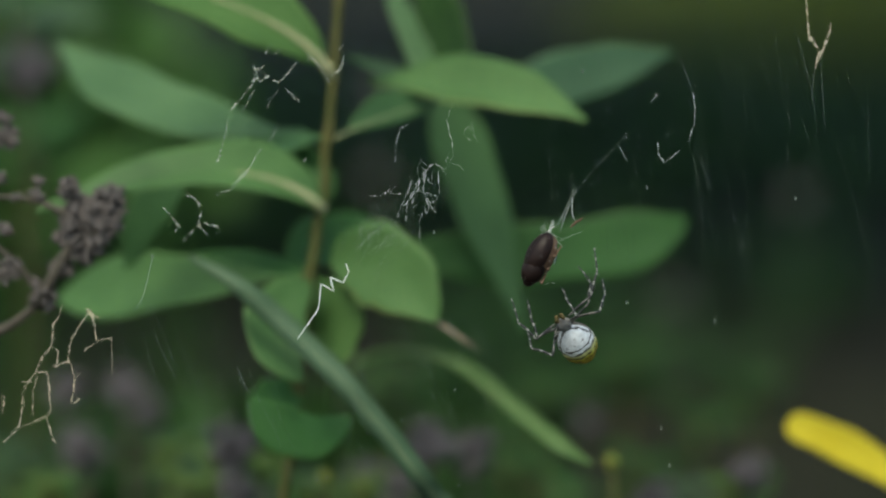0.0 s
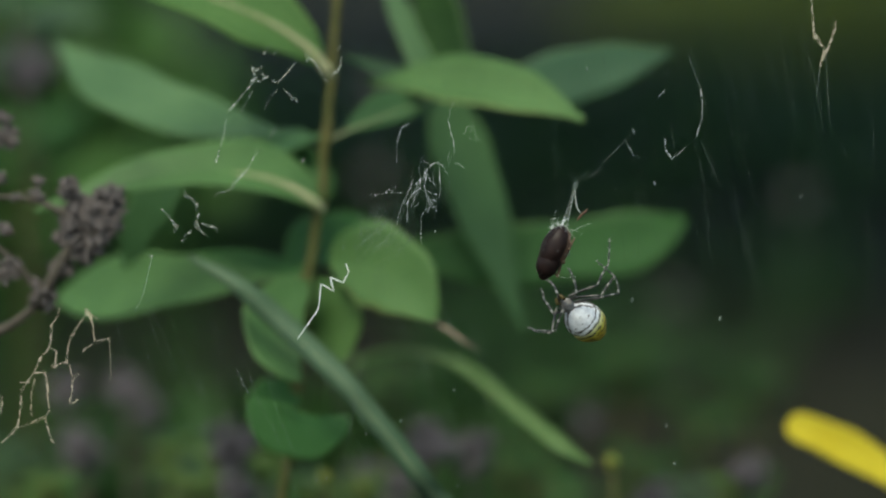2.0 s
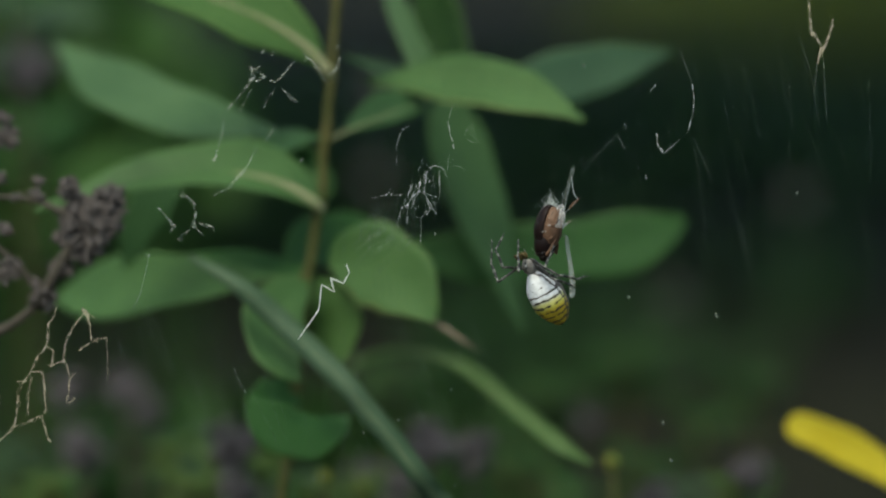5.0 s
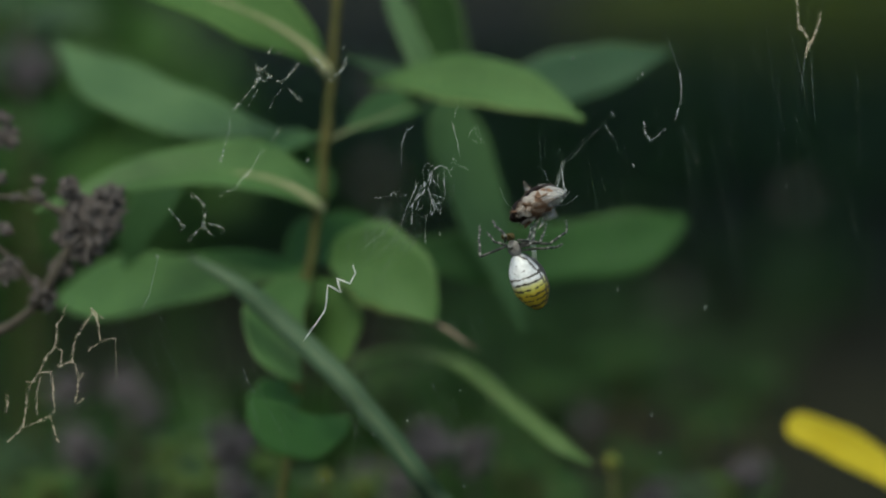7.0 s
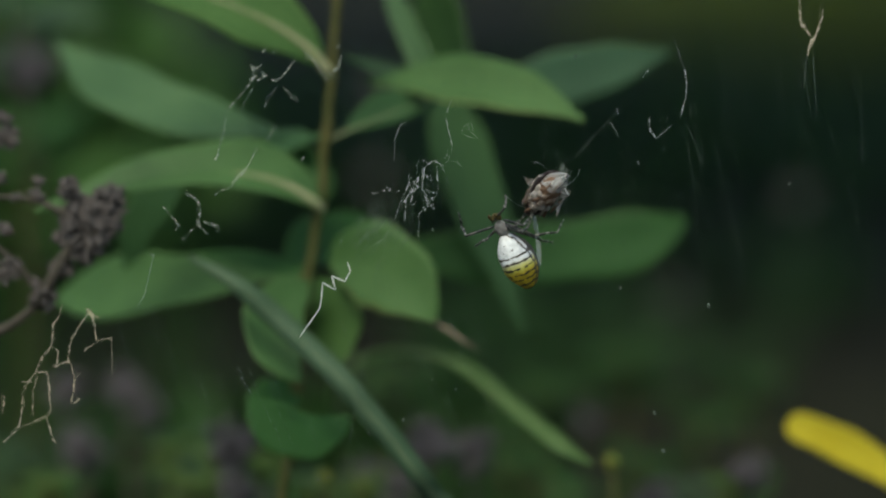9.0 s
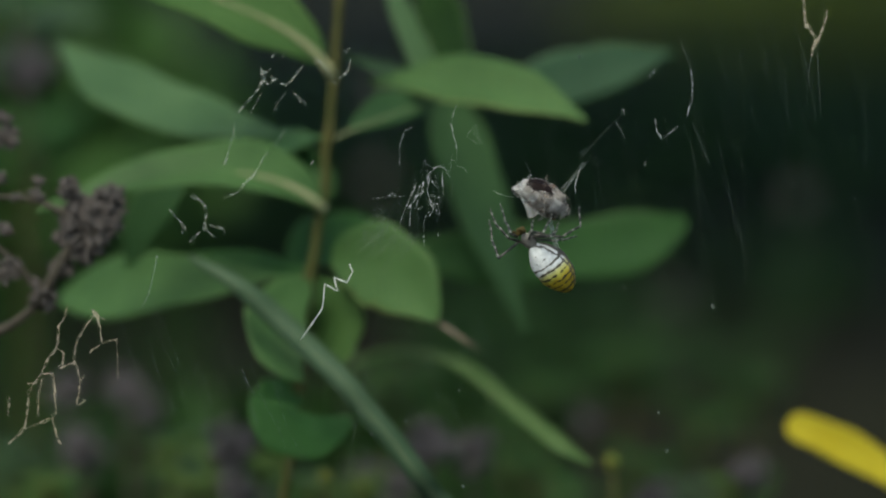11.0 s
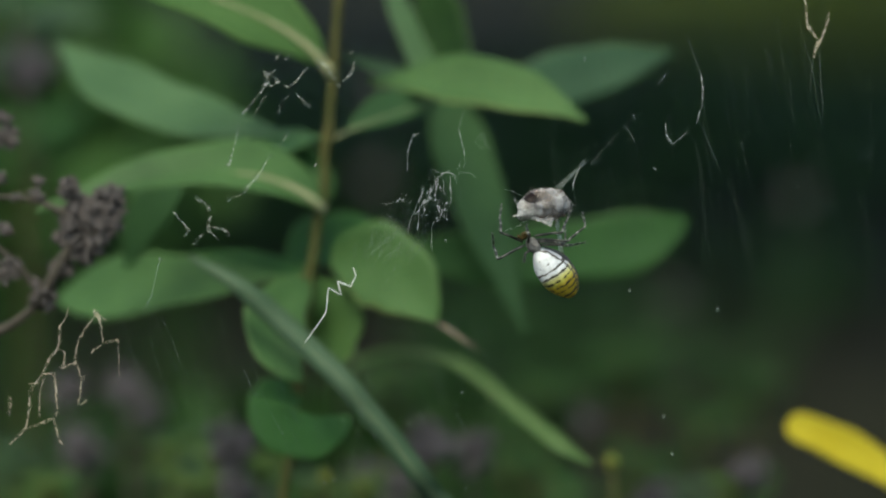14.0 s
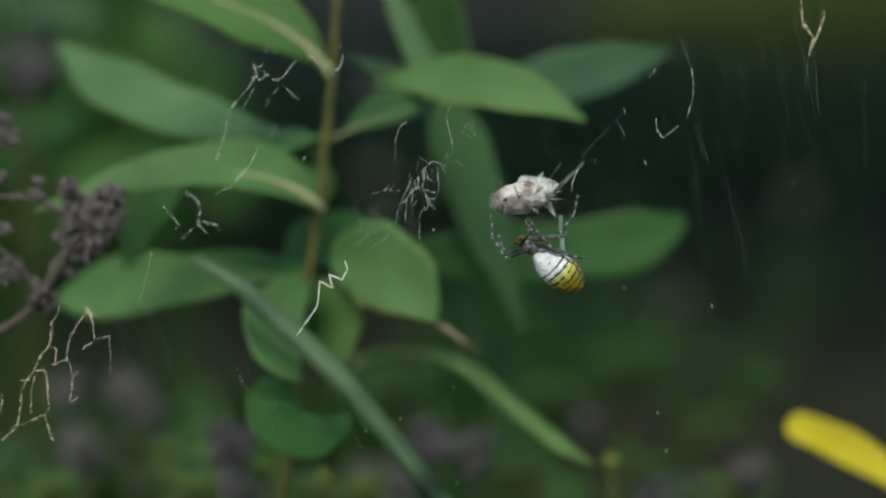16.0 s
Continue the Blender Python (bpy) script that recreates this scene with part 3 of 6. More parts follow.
def grass_blade(name, pts, width, mat, label, facing=(0, -0.9, 0.4), blunt=4):
    """A long arching blade that rises from the ground and bends over."""
    foot = Vector((pts[0][0], pts[0][1], 0))
    g = rooted(name, foot)
    q = [Vector(p) - foot for p in pts]
    b = bmesh.new()
    full = []
    for i in range(len(q) - 1):
        p0, p1, p2, p3 = q[max(i - 1, 0)], q[i], q[i + 1], q[min(i + 2, len(q) - 1)]
        for k in range(6):
            t = k / 6
            full.append(0.5 * ((2 * p1) + (p2 - p0) * t + (2 * p0 - 5 * p1 + 4 * p2 - p3) * t * t + (3 * p1 - p0 - 3 * p2 + p3) * t ** 3))
    full.append(q[-1])
    n = len(full)
    uvl = b.loops.layers.uv.verify()
    rows = []
    for i, p in enumerate(full):
        d = (full[min(i + 1, n - 1)] - full[max(i - 1, 0)]).normalized()
        f = Vector(facing)
        f = (f - d * f.dot(d)).normalized()
        s = d.cross(f)
        w = width * 0.5 * min(1, (1 - i / n) * blunt + 0.08) * (0.45 + 0.55 * min(1, 1.5 * i / n))
        rows.append([b.verts.new(p + s * w + f * w * 0.45), b.verts.new(p), b.verts.new(p - s * w + f * w * 0.45), b.verts.new(p - f * 0.0004)])
    for i in range(n - 1):
        for k in range(4):
            fc = b.faces.new((rows[i][k], rows[i + 1][k], rows[i + 1][(k + 1) % 4], rows[i][(k + 1) % 4]))
            for lp, (r, c) in zip(fc.loops, ((i, k), (i + 1, k), (i + 1, k + 1), (i, k + 1))):
                lp[uvl].uv = (r / n, (-0.8, 0, 0.8, 0, -0.8)[c])
    part("blade", b, mat, g)
    part("midvein", tube([p + Vector(facing).normalized() * 0.0001 for p in full], [0.00014 * (1 - 0.9 * i / n) for i in range(n)], 5), RIB, g)
    return tagged(g, label, "grass", group="grass blades")


BLADE_PALE = leaf_material("pale_green_blade", (0.0693, 0.1309, 0.0385), (0.1078, 0.1848, 0.0616), (0.1232, 0.1925, 0.0693))
grass_blade("grass_blade", [(0.0500, 0.6800, 0.0), (0.0500, 0.6800, 0.25), (0.0420, 0.6800, 0.45), (0.0260, 0.6770, 0.56), (0.0130, 0.6720, 0.625), (0.0065, 0.6650, 0.655), (0.0018, 0.6485, 0.6809), (-0.0018, 0.6455, 0.6867), (-0.0049, 0.6423, 0.6918), (-0.0093, 0.6433, 0.6975), (-0.0149, 0.6444, 0.7041), (-0.0204, 0.6456, 0.7106), (-0.0318, 0.6543, 0.7194), (-0.0408, 0.6566, 0.7269), (-0.0507, 0.6615, 0.7318)],
            0.0046, GRASS_BLADE, "bluish-green grass blade arching before the plant", blunt=8)
grass_blade("grass_blade", [(-0.0260, 0.8300, 0.0000), (-0.0260, 0.8300, 0.4000), (-0.0258, 0.8300, 0.5800), (-0.0256, 0.8087, 0.6566), (-0.0237, 0.7728, 0.6832), (-0.0182, 0.7636, 0.6889), (-0.0108, 0.7492, 0.6935), (-0.0030, 0.7247, 0.6982), (0.0025, 0.6999, 0.7016), (0.0078, 0.6895, 0.7004), (0.0136, 0.6838, 0.6966), (0.0194, 0.6780, 0.6930), (0.0250, 0.6724, 0.6896), (0.0306, 0.6719, 0.6867)],
            0.0044, BLADE_PALE, "green grass blade bent over in an arc", (0, -0.6, 0.8), blunt=9)


def yellow_petal():
    foot = Vector((0.125, 0.73, 0))
    t = rooted("yellow_leaf", foot)
    part("stalk", tube([(0, 0, 0), (0.004, 0.003, 0.4), Vector((0.1196, 0.7079, 0.6606)) - foot], [0.0016, 0.0013, 0.001], 8), STEM, t)
    part("leaf", blade(Vector((0.0744, 0.7123, 0.6857)) - foot, Vector((0.0878, 0.7117, 0.6826)) - foot, Vector((0.1196, 0.7079, 0.6606)) - foot, 0.0080,
                       (0.2, -0.85, 0.5), fold=0.3, profile=0.36, n=48, seed=21), YELLOW, t)
    return tagged(t, "narrow bright yellow leaf on a thin stalk", "leaf")


yellow_petal()


# ---- dried flower heads ----
FLORETS = []
for k in range(4):
    bm = blob((0.0017, 0.0017, 0.0016), rough=0.6, freq=1.6, sub=2, seed=k)
    bmesh.ops.create_cone(bm, cap_ends=True, segments=6, radius1=0.0006, radius2=0.0002, depth=0.0022, matrix=Matrix.Translation((0, 0, -0.0013)))
    me = bpy.data.meshes.new("floret")
    bm.to_mesh(me)
    bm.free()
    me.materials.append(FLORET)
    FLORETS.append(me)


def dried_cluster(foot, stalks, lumps, seed, label):
    """stalks: bows of dry stem; lumps: (centre, radius, how many florets)."""
    rng = random.Random(seed)
    foot = Vector(foot)
    t = rooted("dried_flower_head", foot)
    for a, b, c, r in stalks:
        part("stalk", tube(bezier(Vector(a) - foot, Vector(b) - foot, Vector(c) - foot, 8), [r * (1 - 0.04 * i) for i in range(9)], 8), DRYSTALK, t)
    for c, r, count in lumps:
        for k in range(count):
            d = Vector((rng.gauss(0, 1), rng.gauss(0, 0.8), rng.gauss(0, 1))).normalized() * r * rng.uniform(0.35, 1.0)
            m = Matrix.Translation(Vector(c) - foot + d) @ d.to_track_quat("Z", "Y").to_matrix().to_4x4() @ Matrix.Diagonal((*[rng.uniform(0.4, 0.85)] * 3, 1))
            share("floret", FLORETS[rng.randrange(4)], t, m)
    return tagged(t, label, "flower", group="dried flower heads")


dried_cluster((-0.13, 0.655, 0), [((-0.13, 0.655, 0), (-0.125, 0.655, 0.55), (-0.0928, 0.6420, 0.7190), 0.0011), ((-0.0928, 0.6420, 0.7190), (-0.0840, 0.6422, 0.7201), (-0.0792, 0.6412, 0.7259), 0.0011), ((-0.0792, 0.6411, 0.7254), (-0.0747, 0.6394, 0.7329), (-0.0703, 0.6407, 0.7405), 0.0013),
                                  ((-0.0708, 0.6409, 0.7415), (-0.0768, 0.6420, 0.7480), (-0.0878, 0.6418, 0.7469), 0.0007), ((-0.0777, 0.6414, 0.7270), (-0.0816, 0.6425, 0.7335), (-0.0876, 0.6433, 0.7378), 0.0008)],
              [((-0.0681, 0.6409, 0.7415), 0.0056, 230), ((-0.0648, 0.6418, 0.7469), 0.0036, 75), ((-0.0711, 0.6434, 0.7444), 0.0040, 80), ((-0.0643, 0.6412, 0.7431), 0.0034, 60), ((-0.0727, 0.6425, 0.7390), 0.0030, 46), ((-0.0692, 0.6401, 0.7372), 0.0036, 60), ((-0.0719, 0.6422, 0.7491), 0.0026, 34), ((-0.0777, 0.6415, 0.7279), 0.0034, 60), ((-0.0740, 0.6414, 0.7331), 0.0024, 34),
               ((-0.0785, 0.6419, 0.7474), 0.0016, 12), ((-0.0782, 0.6424, 0.7501), 0.0010, 6), ((-0.0856, 0.6425, 0.7504), 0.0014, 9), ((-0.0823, 0.6418, 0.7469), 0.0010, 6), ((-0.0843, 0.6408, 0.7410), 0.0015, 11), ((-0.0843, 0.6423, 0.7324), 0.0028, 34), ((-0.0845, 0.6458, 0.7576), 0.0030, 40), ((-0.0853, 0.6464, 0.7615), 0.0022, 18)],
              5, "dried brown-grey flower head on branching dry stalks")

PUFFS = []
for k in range(3):
    bm = bmesh.new()
    rng = random.Random(k)
    for i in range(40):
        d = Vector((rng.gauss(0, 1), rng.gauss(0, 1), rng.gauss(0, 0.8))).normalized() * 0.0075 * rng.uniform(0.3, 1)
        blob((0.0042, 0.0042, 0.0042), d, 0.5, 1.5, 1, bm, i)
    me = bpy.data.meshes.new("blossom")
    bm.to_mesh(me)
    bm.free()
    me.materials.append(FLOWER)
    PUFFS.append(me)


def faded_flower(at, size, k, thin=0.0007):
    at = Vector(at)
    foot = Vector((at.x + 0.01 * math.sin(k * 3.7), at.y + 0.01, 0))
    t = rooted("faded_flower", foot)
    part("stalk", tube(bezier((0, 0, 0), (0.005, 0.004, at.z * 0.6), at - foot, 8), thin, 6), DRYSTALK, t)
    share("blossom", PUFFS[k % 3], t, Matrix.Translation(at - foot) @ Matrix.Rotation(k, 4, "Z") @ Matrix.Diagonal((size, size, size, 1)))
    return tagged(t, "faded greyish-violet flower head on a thin stalk", "flower", group="faded flowers")


# the last two heads are added fillers that lighten the background behind the stem
for k, (at, size) in enumerate([((-0.0481, 0.7506, 0.6725), 0.8), ((-0.0032, 0.7700, 0.6672), 0.8), ((0.0069, 0.7795, 0.6636), 0.7), ((0.0727, 0.7787, 0.6590), 0.62), ((0.0499, 0.7678, 0.6548), 0.65), ((-0.0470, 0.7680, 0.6561), 0.75),
                                ((-0.1163, 0.9445, 0.7355), 1.0), ((-0.0815, 0.8407, 0.6655), 0.7), ((-0.0973, 0.8505, 0.6631), 0.65), ((-0.0208, 0.8367, 0.6425), 0.7), ((0.1173, 1.6703, 0.5326), 0.9), ((-0.0905, 0.8283, 0.6526), 0.75), ((0.0430, 0.9759, 0.6261), 0.5),
                                ((0.1892, 1.7774, 0.5645), 0.8), ((-0.0124, 0.8559, 0.6362), 0.8), ((-0.0789, 0.8787, 0.6507), 0.55), ((-0.0299, 1.7869, 0.6181), 1.3), ((-0.0331, 1.6802, 0.5888), 1.0)]):
    faded_flower(at, size, k, 0.0003 if k in (6, 10, 12, 13, 16, 17) else 0.0006)


BUD = speckled("yellow_green_bud", (0.0693, 0.0924, 0.0154), (0.1463, 0.1617, 0.0308), 500)
HERB_NEAR = leaf_material("fresh_herb_leaf", (0.0338, 0.0739, 0.0123), (0.0678, 0.1202, 0.0234), (0.0801, 0.1294, 0.0278), 0.35)


def bud_sprig(at, k):
    at = Vector(at)
    foot = Vector((at.x + 0.02, at.y, 0))
    t = rooted("bud_sprig", foot)
    part("stalk", tube(bezier((0, 0, 0), (0.0, 0, at.z * 0.7), at - foot, 8), 0.0005, 6), STEM, t)
    part("bud", blob((0.0032, 0.0030, 0.0034), at - foot, 0.3, 1.5, 2, seed=k), BUD, t)
    return tagged(t, "small yellow-green bud on a thin stalk", "bud", group="buds")


for k, at in enumerate([(0.0365, 0.7109, 0.6778), (-0.0189, 0.7584, 0.6595), (-0.0926, 0.7778, 0.6543), (-0.0590, 0.7781, 0.6556), (-0.0253, 0.7006, 0.6769)]):
    bud_sprig(at, k)



def herb_sprig(at, count, size, seed, label="low green herb sprig with small oval leaves", mat=LEAF):
    """A short leafy herb: thin stem, leaves set round its upper part."""
    rng = random.Random(seed)
    at = Vector(at)
    foot = Vector((at.x + rng.uniform(-0.01, 0.01), at.y + 0.005, 0))
    t = rooted("herb_sprig", foot)
    top = at - foot
    part("stem", tube(bezier((0, 0, 0), (0.003, 0, top.z * 0.6), top, 8), 0.0008, 6), STEM, t)
    for k in range(count):
        a = k * 2.4 + rng.uniform(-0.3, 0.3)
        b = top + Vector((0, 0, -size * 0.35 * (k // 2)))
        d = Vector((math.cos(a), math.sin(a) * 0.8, rng.uniform(0.0, 0.5)))
        part("leaf", blade(b, b + d * size * 0.5 + Vector((0, 0, size * 0.12)), b + d * size * rng.uniform(0.8, 1.1), size * 0.5, (0, -0.5, 0.85), fold=0.2, profile=0.6, n=8, m=3, seed=seed * 20 + k), mat, t)
    return tagged(t, label, "herb", group="herb sprigs")


for k, (at, count, size) in enumerate([((-0.0995, 0.8362, 0.6399), 7, 0.011), ((-0.0649, 0.8559, 0.6365), 7, 0.012), ((-0.0203, 0.8168, 0.6448), 6, 0.010), ((0.0855, 0.9239, 0.6189), 7, 0.012), ((-0.0339, 0.8751, 0.6299), 6, 0.012),
                                       ((-0.1291, 0.9740, 0.6153), 6, 0.014), ((-0.0439, 0.8364, 0.6408), 6, 0.010), ((-0.0796, 0.9743, 0.6170), 6, 0.012), ((-0.1098, 0.9743, 0.6170), 6, 0.013), ((0.0326, 0.8751, 0.6299), 5, 0.010), ((0.0658, 0.8945, 0.6247), 6, 0.010),
                                       ((-0.1329, 1.0466, 0.7390), 5, 0.026), ((-0.1459, 1.1888, 0.6815), 5, 0.022),]):
    herb_sprig(at, count, size * (0.75 if k < 10 else 1), 60 + k, mat=LEAF_DARK if k % 3 else LEAF_DEEP)


for k, (at, count, size) in enumerate([((-0.0943, 0.7781, 0.6559), 6, 0.0075), ((-0.0589, 0.7683, 0.6578), 6, 0.0080), ((-0.0552, 0.7887, 0.6583), 5, 0.0070), ((-0.0191, 0.7684, 0.6586), 6, 0.0070), ((-0.0422, 0.7789, 0.6601), 4, 0.0070), ((-0.0683, 0.8184, 0.6543), 5, 0.0060), ((0.0686, 0.7779, 0.6549), 5, 0.0070), ((-0.0301, 0.7778, 0.6541), 5, 0.0060)]):
    herb_sprig(at, count, size, 90 + k, "fresh yellow-green herb sprig low before the flowers", HERB_NEAR)


# herbs whose shade is painted in by the darkened leaf colour
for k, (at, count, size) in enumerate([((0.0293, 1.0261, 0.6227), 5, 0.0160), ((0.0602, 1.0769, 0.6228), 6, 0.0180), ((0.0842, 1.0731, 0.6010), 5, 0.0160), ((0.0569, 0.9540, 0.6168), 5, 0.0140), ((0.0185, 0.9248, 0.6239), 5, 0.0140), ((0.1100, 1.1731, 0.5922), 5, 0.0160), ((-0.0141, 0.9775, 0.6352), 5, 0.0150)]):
    herb_sprig(at, count, size, 140 + k, "tall green herb with its shade in the dull leaf colour", SHADE_LEAF)


# ---- the web ----
def strand(parent, pts, r, mat, y=0.0, name="thread", rough=0.0, seed=0, sides=5, label="", spread=(0.55, 1.35), steps=4, ragged=False):
    """A silk thread through places in the web's plane (millimetres)."""
    rng = random.Random(seed)
    q = []
    for i in range(len(pts) - 1):
        a, b = pts[i], pts[i + 1]
        for k in range(steps):
            t = k / steps
            q.append((a[0] + (b[0] - a[0]) * t + rng.uniform(-rough, rough), a[1] + (b[1] - a[1]) * t + rng.uniform(-rough, rough)))
    q.append(pts[-1])
    inv = parent.matrix_basis.inverted()
    loc = [inv @ web(x, z, y + rng.uniform(-rough, rough)) for x, z in q]
    rad = [r * MM * rng.uniform(*spread) if rough else r * MM for _ in loc]
    rad = [(rad[max(i - 1, 0)] + 2 * rad[i] + rad[min(i + 1, len(rad) - 1)]) / 4 for i in range(len(rad))]
    if ragged:
        rad = [r * MM * (0.16 + 2.6 * rng.random() ** 3) for _ in loc]
    rad[0] = rad[-1] = r * MM * 0.5
    return part(name, tube(loc, rad, sides), mat, parent, label)


def section(x, z, label):
    e = new("web_section")
    e.matrix_basis = Matrix.Translation(web(x, z))
    e.empty_display_size = 0.005
    return tagged(e, label, "spider web", group="web sections")


def fluff(sec, places, spread, count, seed):
    """Finest torn threads that wander from place to place of the web, with tiny bright beads on them."""
    rng = random.Random(seed)
    inv = sec.matrix_basis.inverted()
    for k in range(count):
        x, z = places[rng.randrange(len(places))]
        x, z = x + rng.gauss(0, spread), z + rng.gauss(0, spread)
        a = 1.5 + rng.gauss(0, 0.35)
        pts = [(x, z)]
        for i in range(rng.randrange(2, 6)):
            a += rng.gauss(0, 0.5)
            L = rng.uniform(0.5, 1.3)
            pts.append((pts[-1][0] - math.cos(a) * L, pts[-1][1] - math.sin(a) * L))
            if rng.random() < 0.34:
                s = rng.uniform(0.08, 0.24) * MM
                part("silk_bead", blob((s, s, s * 1.5), inv @ web(*pts[-1], -0.3), 0.6, 2, 1, seed=k), SILK, sec)
        strand(sec, pts, rng.uniform(0.006, 0.015), SILK, rng.uniform(-1, 1), "silk_fibre", 0.04, seed * 500 + k, 4, spread=(0.3, 2.0))


def shred(sec, pts, seed, mat, y=-0.5, bulge=0.0):
    """A flat frayed shred of matted silk: places in the web's plane with half its breadth at each, in millimetres."""
    rng = random.Random(seed)
    inv = sec.matrix_basis.inverted()
    bm = bmesh.new()
    uvl = bm.loops.layers.uv.verify()
    fine = []
    for i in range(len(pts) - 1):
        a, b = pts[i], pts[i + 1]
        steps = max(3, int(math.hypot(b[0] - a[0], b[1] - a[1]) / 0.3))
        for k in range(steps):
            fine.append([a[h] + (b[h] - a[h]) * k / steps for h in range(3)])
    fine.append(list(pts[-1]))
    n = len(fine)
    rows = []
    for i, (x, z, w) in enumerate(fine):
        d = Vector((fine[min(i + 1, n - 1)][0] - fine[max(i - 1, 0)][0], fine[min(i + 1, n - 1)][1] - fine[max(i - 1, 0)][1])).normalized()
        x, z = x + rng.gauss(0, 0.06), z + rng.gauss(0, 0.06)
        w *= 1 + 0.45 * noise.noise(Vector((i * 0.45, seed * 3.1, 0))) + rng.uniform(-0.12, 0.12)
        rows.append([bm.verts.new(inv @ web(x - d.y * w * e, z + d.x * w * e, y + 0.5 * noise.noise(Vector((i * 0.3, e * 1.5, seed))) - bulge * (1 - e * e))) for e in (-1, -0.5, 0, 0.5, 1)])
    for i in range(n - 1):
        for k in range(4):
            f = bm.faces.new((rows[i][k], rows[i + 1][k], rows[i + 1][k + 1], rows[i][k + 1]))
            for lp, (r, h) in zip(f.loops, ((i, k), (i + 1, k), (i + 1, k + 1), (i, k + 1))):
                lp[uvl].uv = (r / n, (h - 2) / 2)
    return part("silk_shred", bm, mat, sec)


def frayed(sec, lines, seed, mat, half, fibres=2):
    """Shreds along lines, swollen at their joints, each with a few loose fibres beside it."""
    rng = random.Random(seed)
    for i, line in enumerate(lines):
        pts = []
        for h, q in enumerate(line):
            if h:
                a = line[h - 1]
                pts.append(((a[0] + q[0]) / 2 + rng.gauss(0, 0.1), (a[1] + q[1]) / 2 + rng.gauss(0, 0.1), half * rng.uniform(0.5, 0.9)))
            pts.append((q[0], q[1], q[2] if len(q) > 2 else half * (rng.uniform(0.8, 2.0) if 0 < h < len(line) - 1 else rng.uniform(0.5, 0.9))))
        if len(line[0]) > 2:
            pts = line
        shred(sec, pts, seed * 60 + i, mat)
        for h in range(fibres):
            off = [(q[0] + rng.gauss(0, 0.22), q[1] + rng.gauss(0, 0.22)) for q in line]
            strand(sec, off, 0.014, SILK_OLD if mat is FRAY_BEIGE else SILK_FINE, -0.5 + rng.uniform(-0.5, 0.5), "silk_fibre", 0.12, seed * 900 + i * 9 + h, 4)


def old_net(sec, lines, r, seed, mat, fibres=5, wide=0.16):
    """Torn silk: each line a ragged strand with loose fibres."""
    rng = random.Random(seed)
    for i, pts in enumerate(lines):
        k = 1 if len(pts) > 2 else 0.75
        strand(sec, pts, r * k * 0.55, mat, -0.5, "silk_strand", 0.1, seed * 50 + i, 6, steps=4, ragged=True)
        for h in range(fibres):
            off = [(x + rng.gauss(0, wide), z + rng.gauss(0, wide)) for x, z in pts]
            strand(sec, off, max(r * 0.12, 0.011), mat if h % 2 else SILK_FINE, -0.5 + rng.uniform(-0.5, 0.5), "silk_fibre", 0.16, seed * 900 + i * 9 + h, 4)


FRAY_PALE = fray_material("matted_pale_silk", (0.74, 0.78, 0.68), 0.9)
FRAY_BEIGE = fray_material("matted_beige_silk", (0.70, 0.62, 0.45), 0.7)
NET_LEFT = section(*(-66.9, -20.1), "torn beige web remnant with knotted strands")
frayed(NET_LEFT, [[(-68.6, -11.9), (-69.4, -13.4), (-69.6, -15.9), (-69.9, -17.4)], [(-69.9, -17.4), (-68.6, -18.1), (-68.9, -20.5), (-69.6, -21.0)], [(-62.9, -11.2), (-64.6, -13.4), (-66.2, -15.9), (-66.6, -18.1)], [(-66.6, -18.1), (-66.8, -20.0), (-67.9, -20.3), (-69.2, -21.0)], [(-66.8, -20.0), (-66.2, -21.0), (-65.6, -23.0), (-65.9, -26.0), (-66.2, -27.5)],
    [(-65.6, -23.2), (-64.9, -22.0)], [(-63.4, -10.6), (-62.4, -12.1), (-61.8, -16.4)], [(-61.8, -16.4), (-59.9, -15.9), (-59.1, -15.9)], [(-63.9, -18.1), (-62.2, -16.9)], [(-69.9, -17.4), (-71.4, -19.4), (-72.6, -22.0), (-74.0, -23.8)],
    [(-72.6, -22.0), (-70.9, -21.8), (-70.5, -22.5)], [(-70.4, -22.5), (-70.2, -26.0), (-69.8, -28.8)], [(-74.7, -26.0), (-75.0, -28.0), (-75.5, -31.5), (-76.3, -32.6), (-78.5, -34.4)], [(-73.0, -26.8), (-73.1, -29.8)], [(-70.6, -29.8), (-70.2, -31.5), (-69.4, -34.1), (-69.0, -34.5)],
    [(-70.6, -29.8), (-72.2, -30.4), (-73.5, -31.1)], [(-75.0, -23.8), (-73.3, -23.5)], [(-78.2, -26.0), (-78.5, -29.5)], [(-62.9, -11.2), (-61.2, -12.5)], [(-65.9, -27.6), (-64.8, -26.7)],
    [(-74.0, -23.8, 0.13), (-74.5, -25.0, 0.13), (-74.7, -26.2, 0.13)], [(-73.5, -31.1, 0.13), (-74.7, -31.5, 0.13), (-75.7, -31.8, 0.13)], [(-69.8, -28.6, 0.13), (-70.2, -29.2, 0.13), (-70.6, -29.9, 0.13)], [(-72.4, -22.4, 0.13), (-73.0, -25.0, 0.13), (-73.1, -27.2, 0.13)], [(-68.4, -11.9, 0.13), (-67.9, -9.9, 0.13)], [(-59.1, -15.9, 0.05), (-59.0, -18.9, 0.05), (-58.9, -23.2, 0.05)],
    [(-63.4, -10.4, 0.50), (-63.0, -11.1, 0.75), (-62.7, -12.0, 0.60)]], 1, FRAY_BEIGE, 0.31)
NET_UPPER = section(*(-33.7, 30.3), "torn pale web shreds hanging in threads")
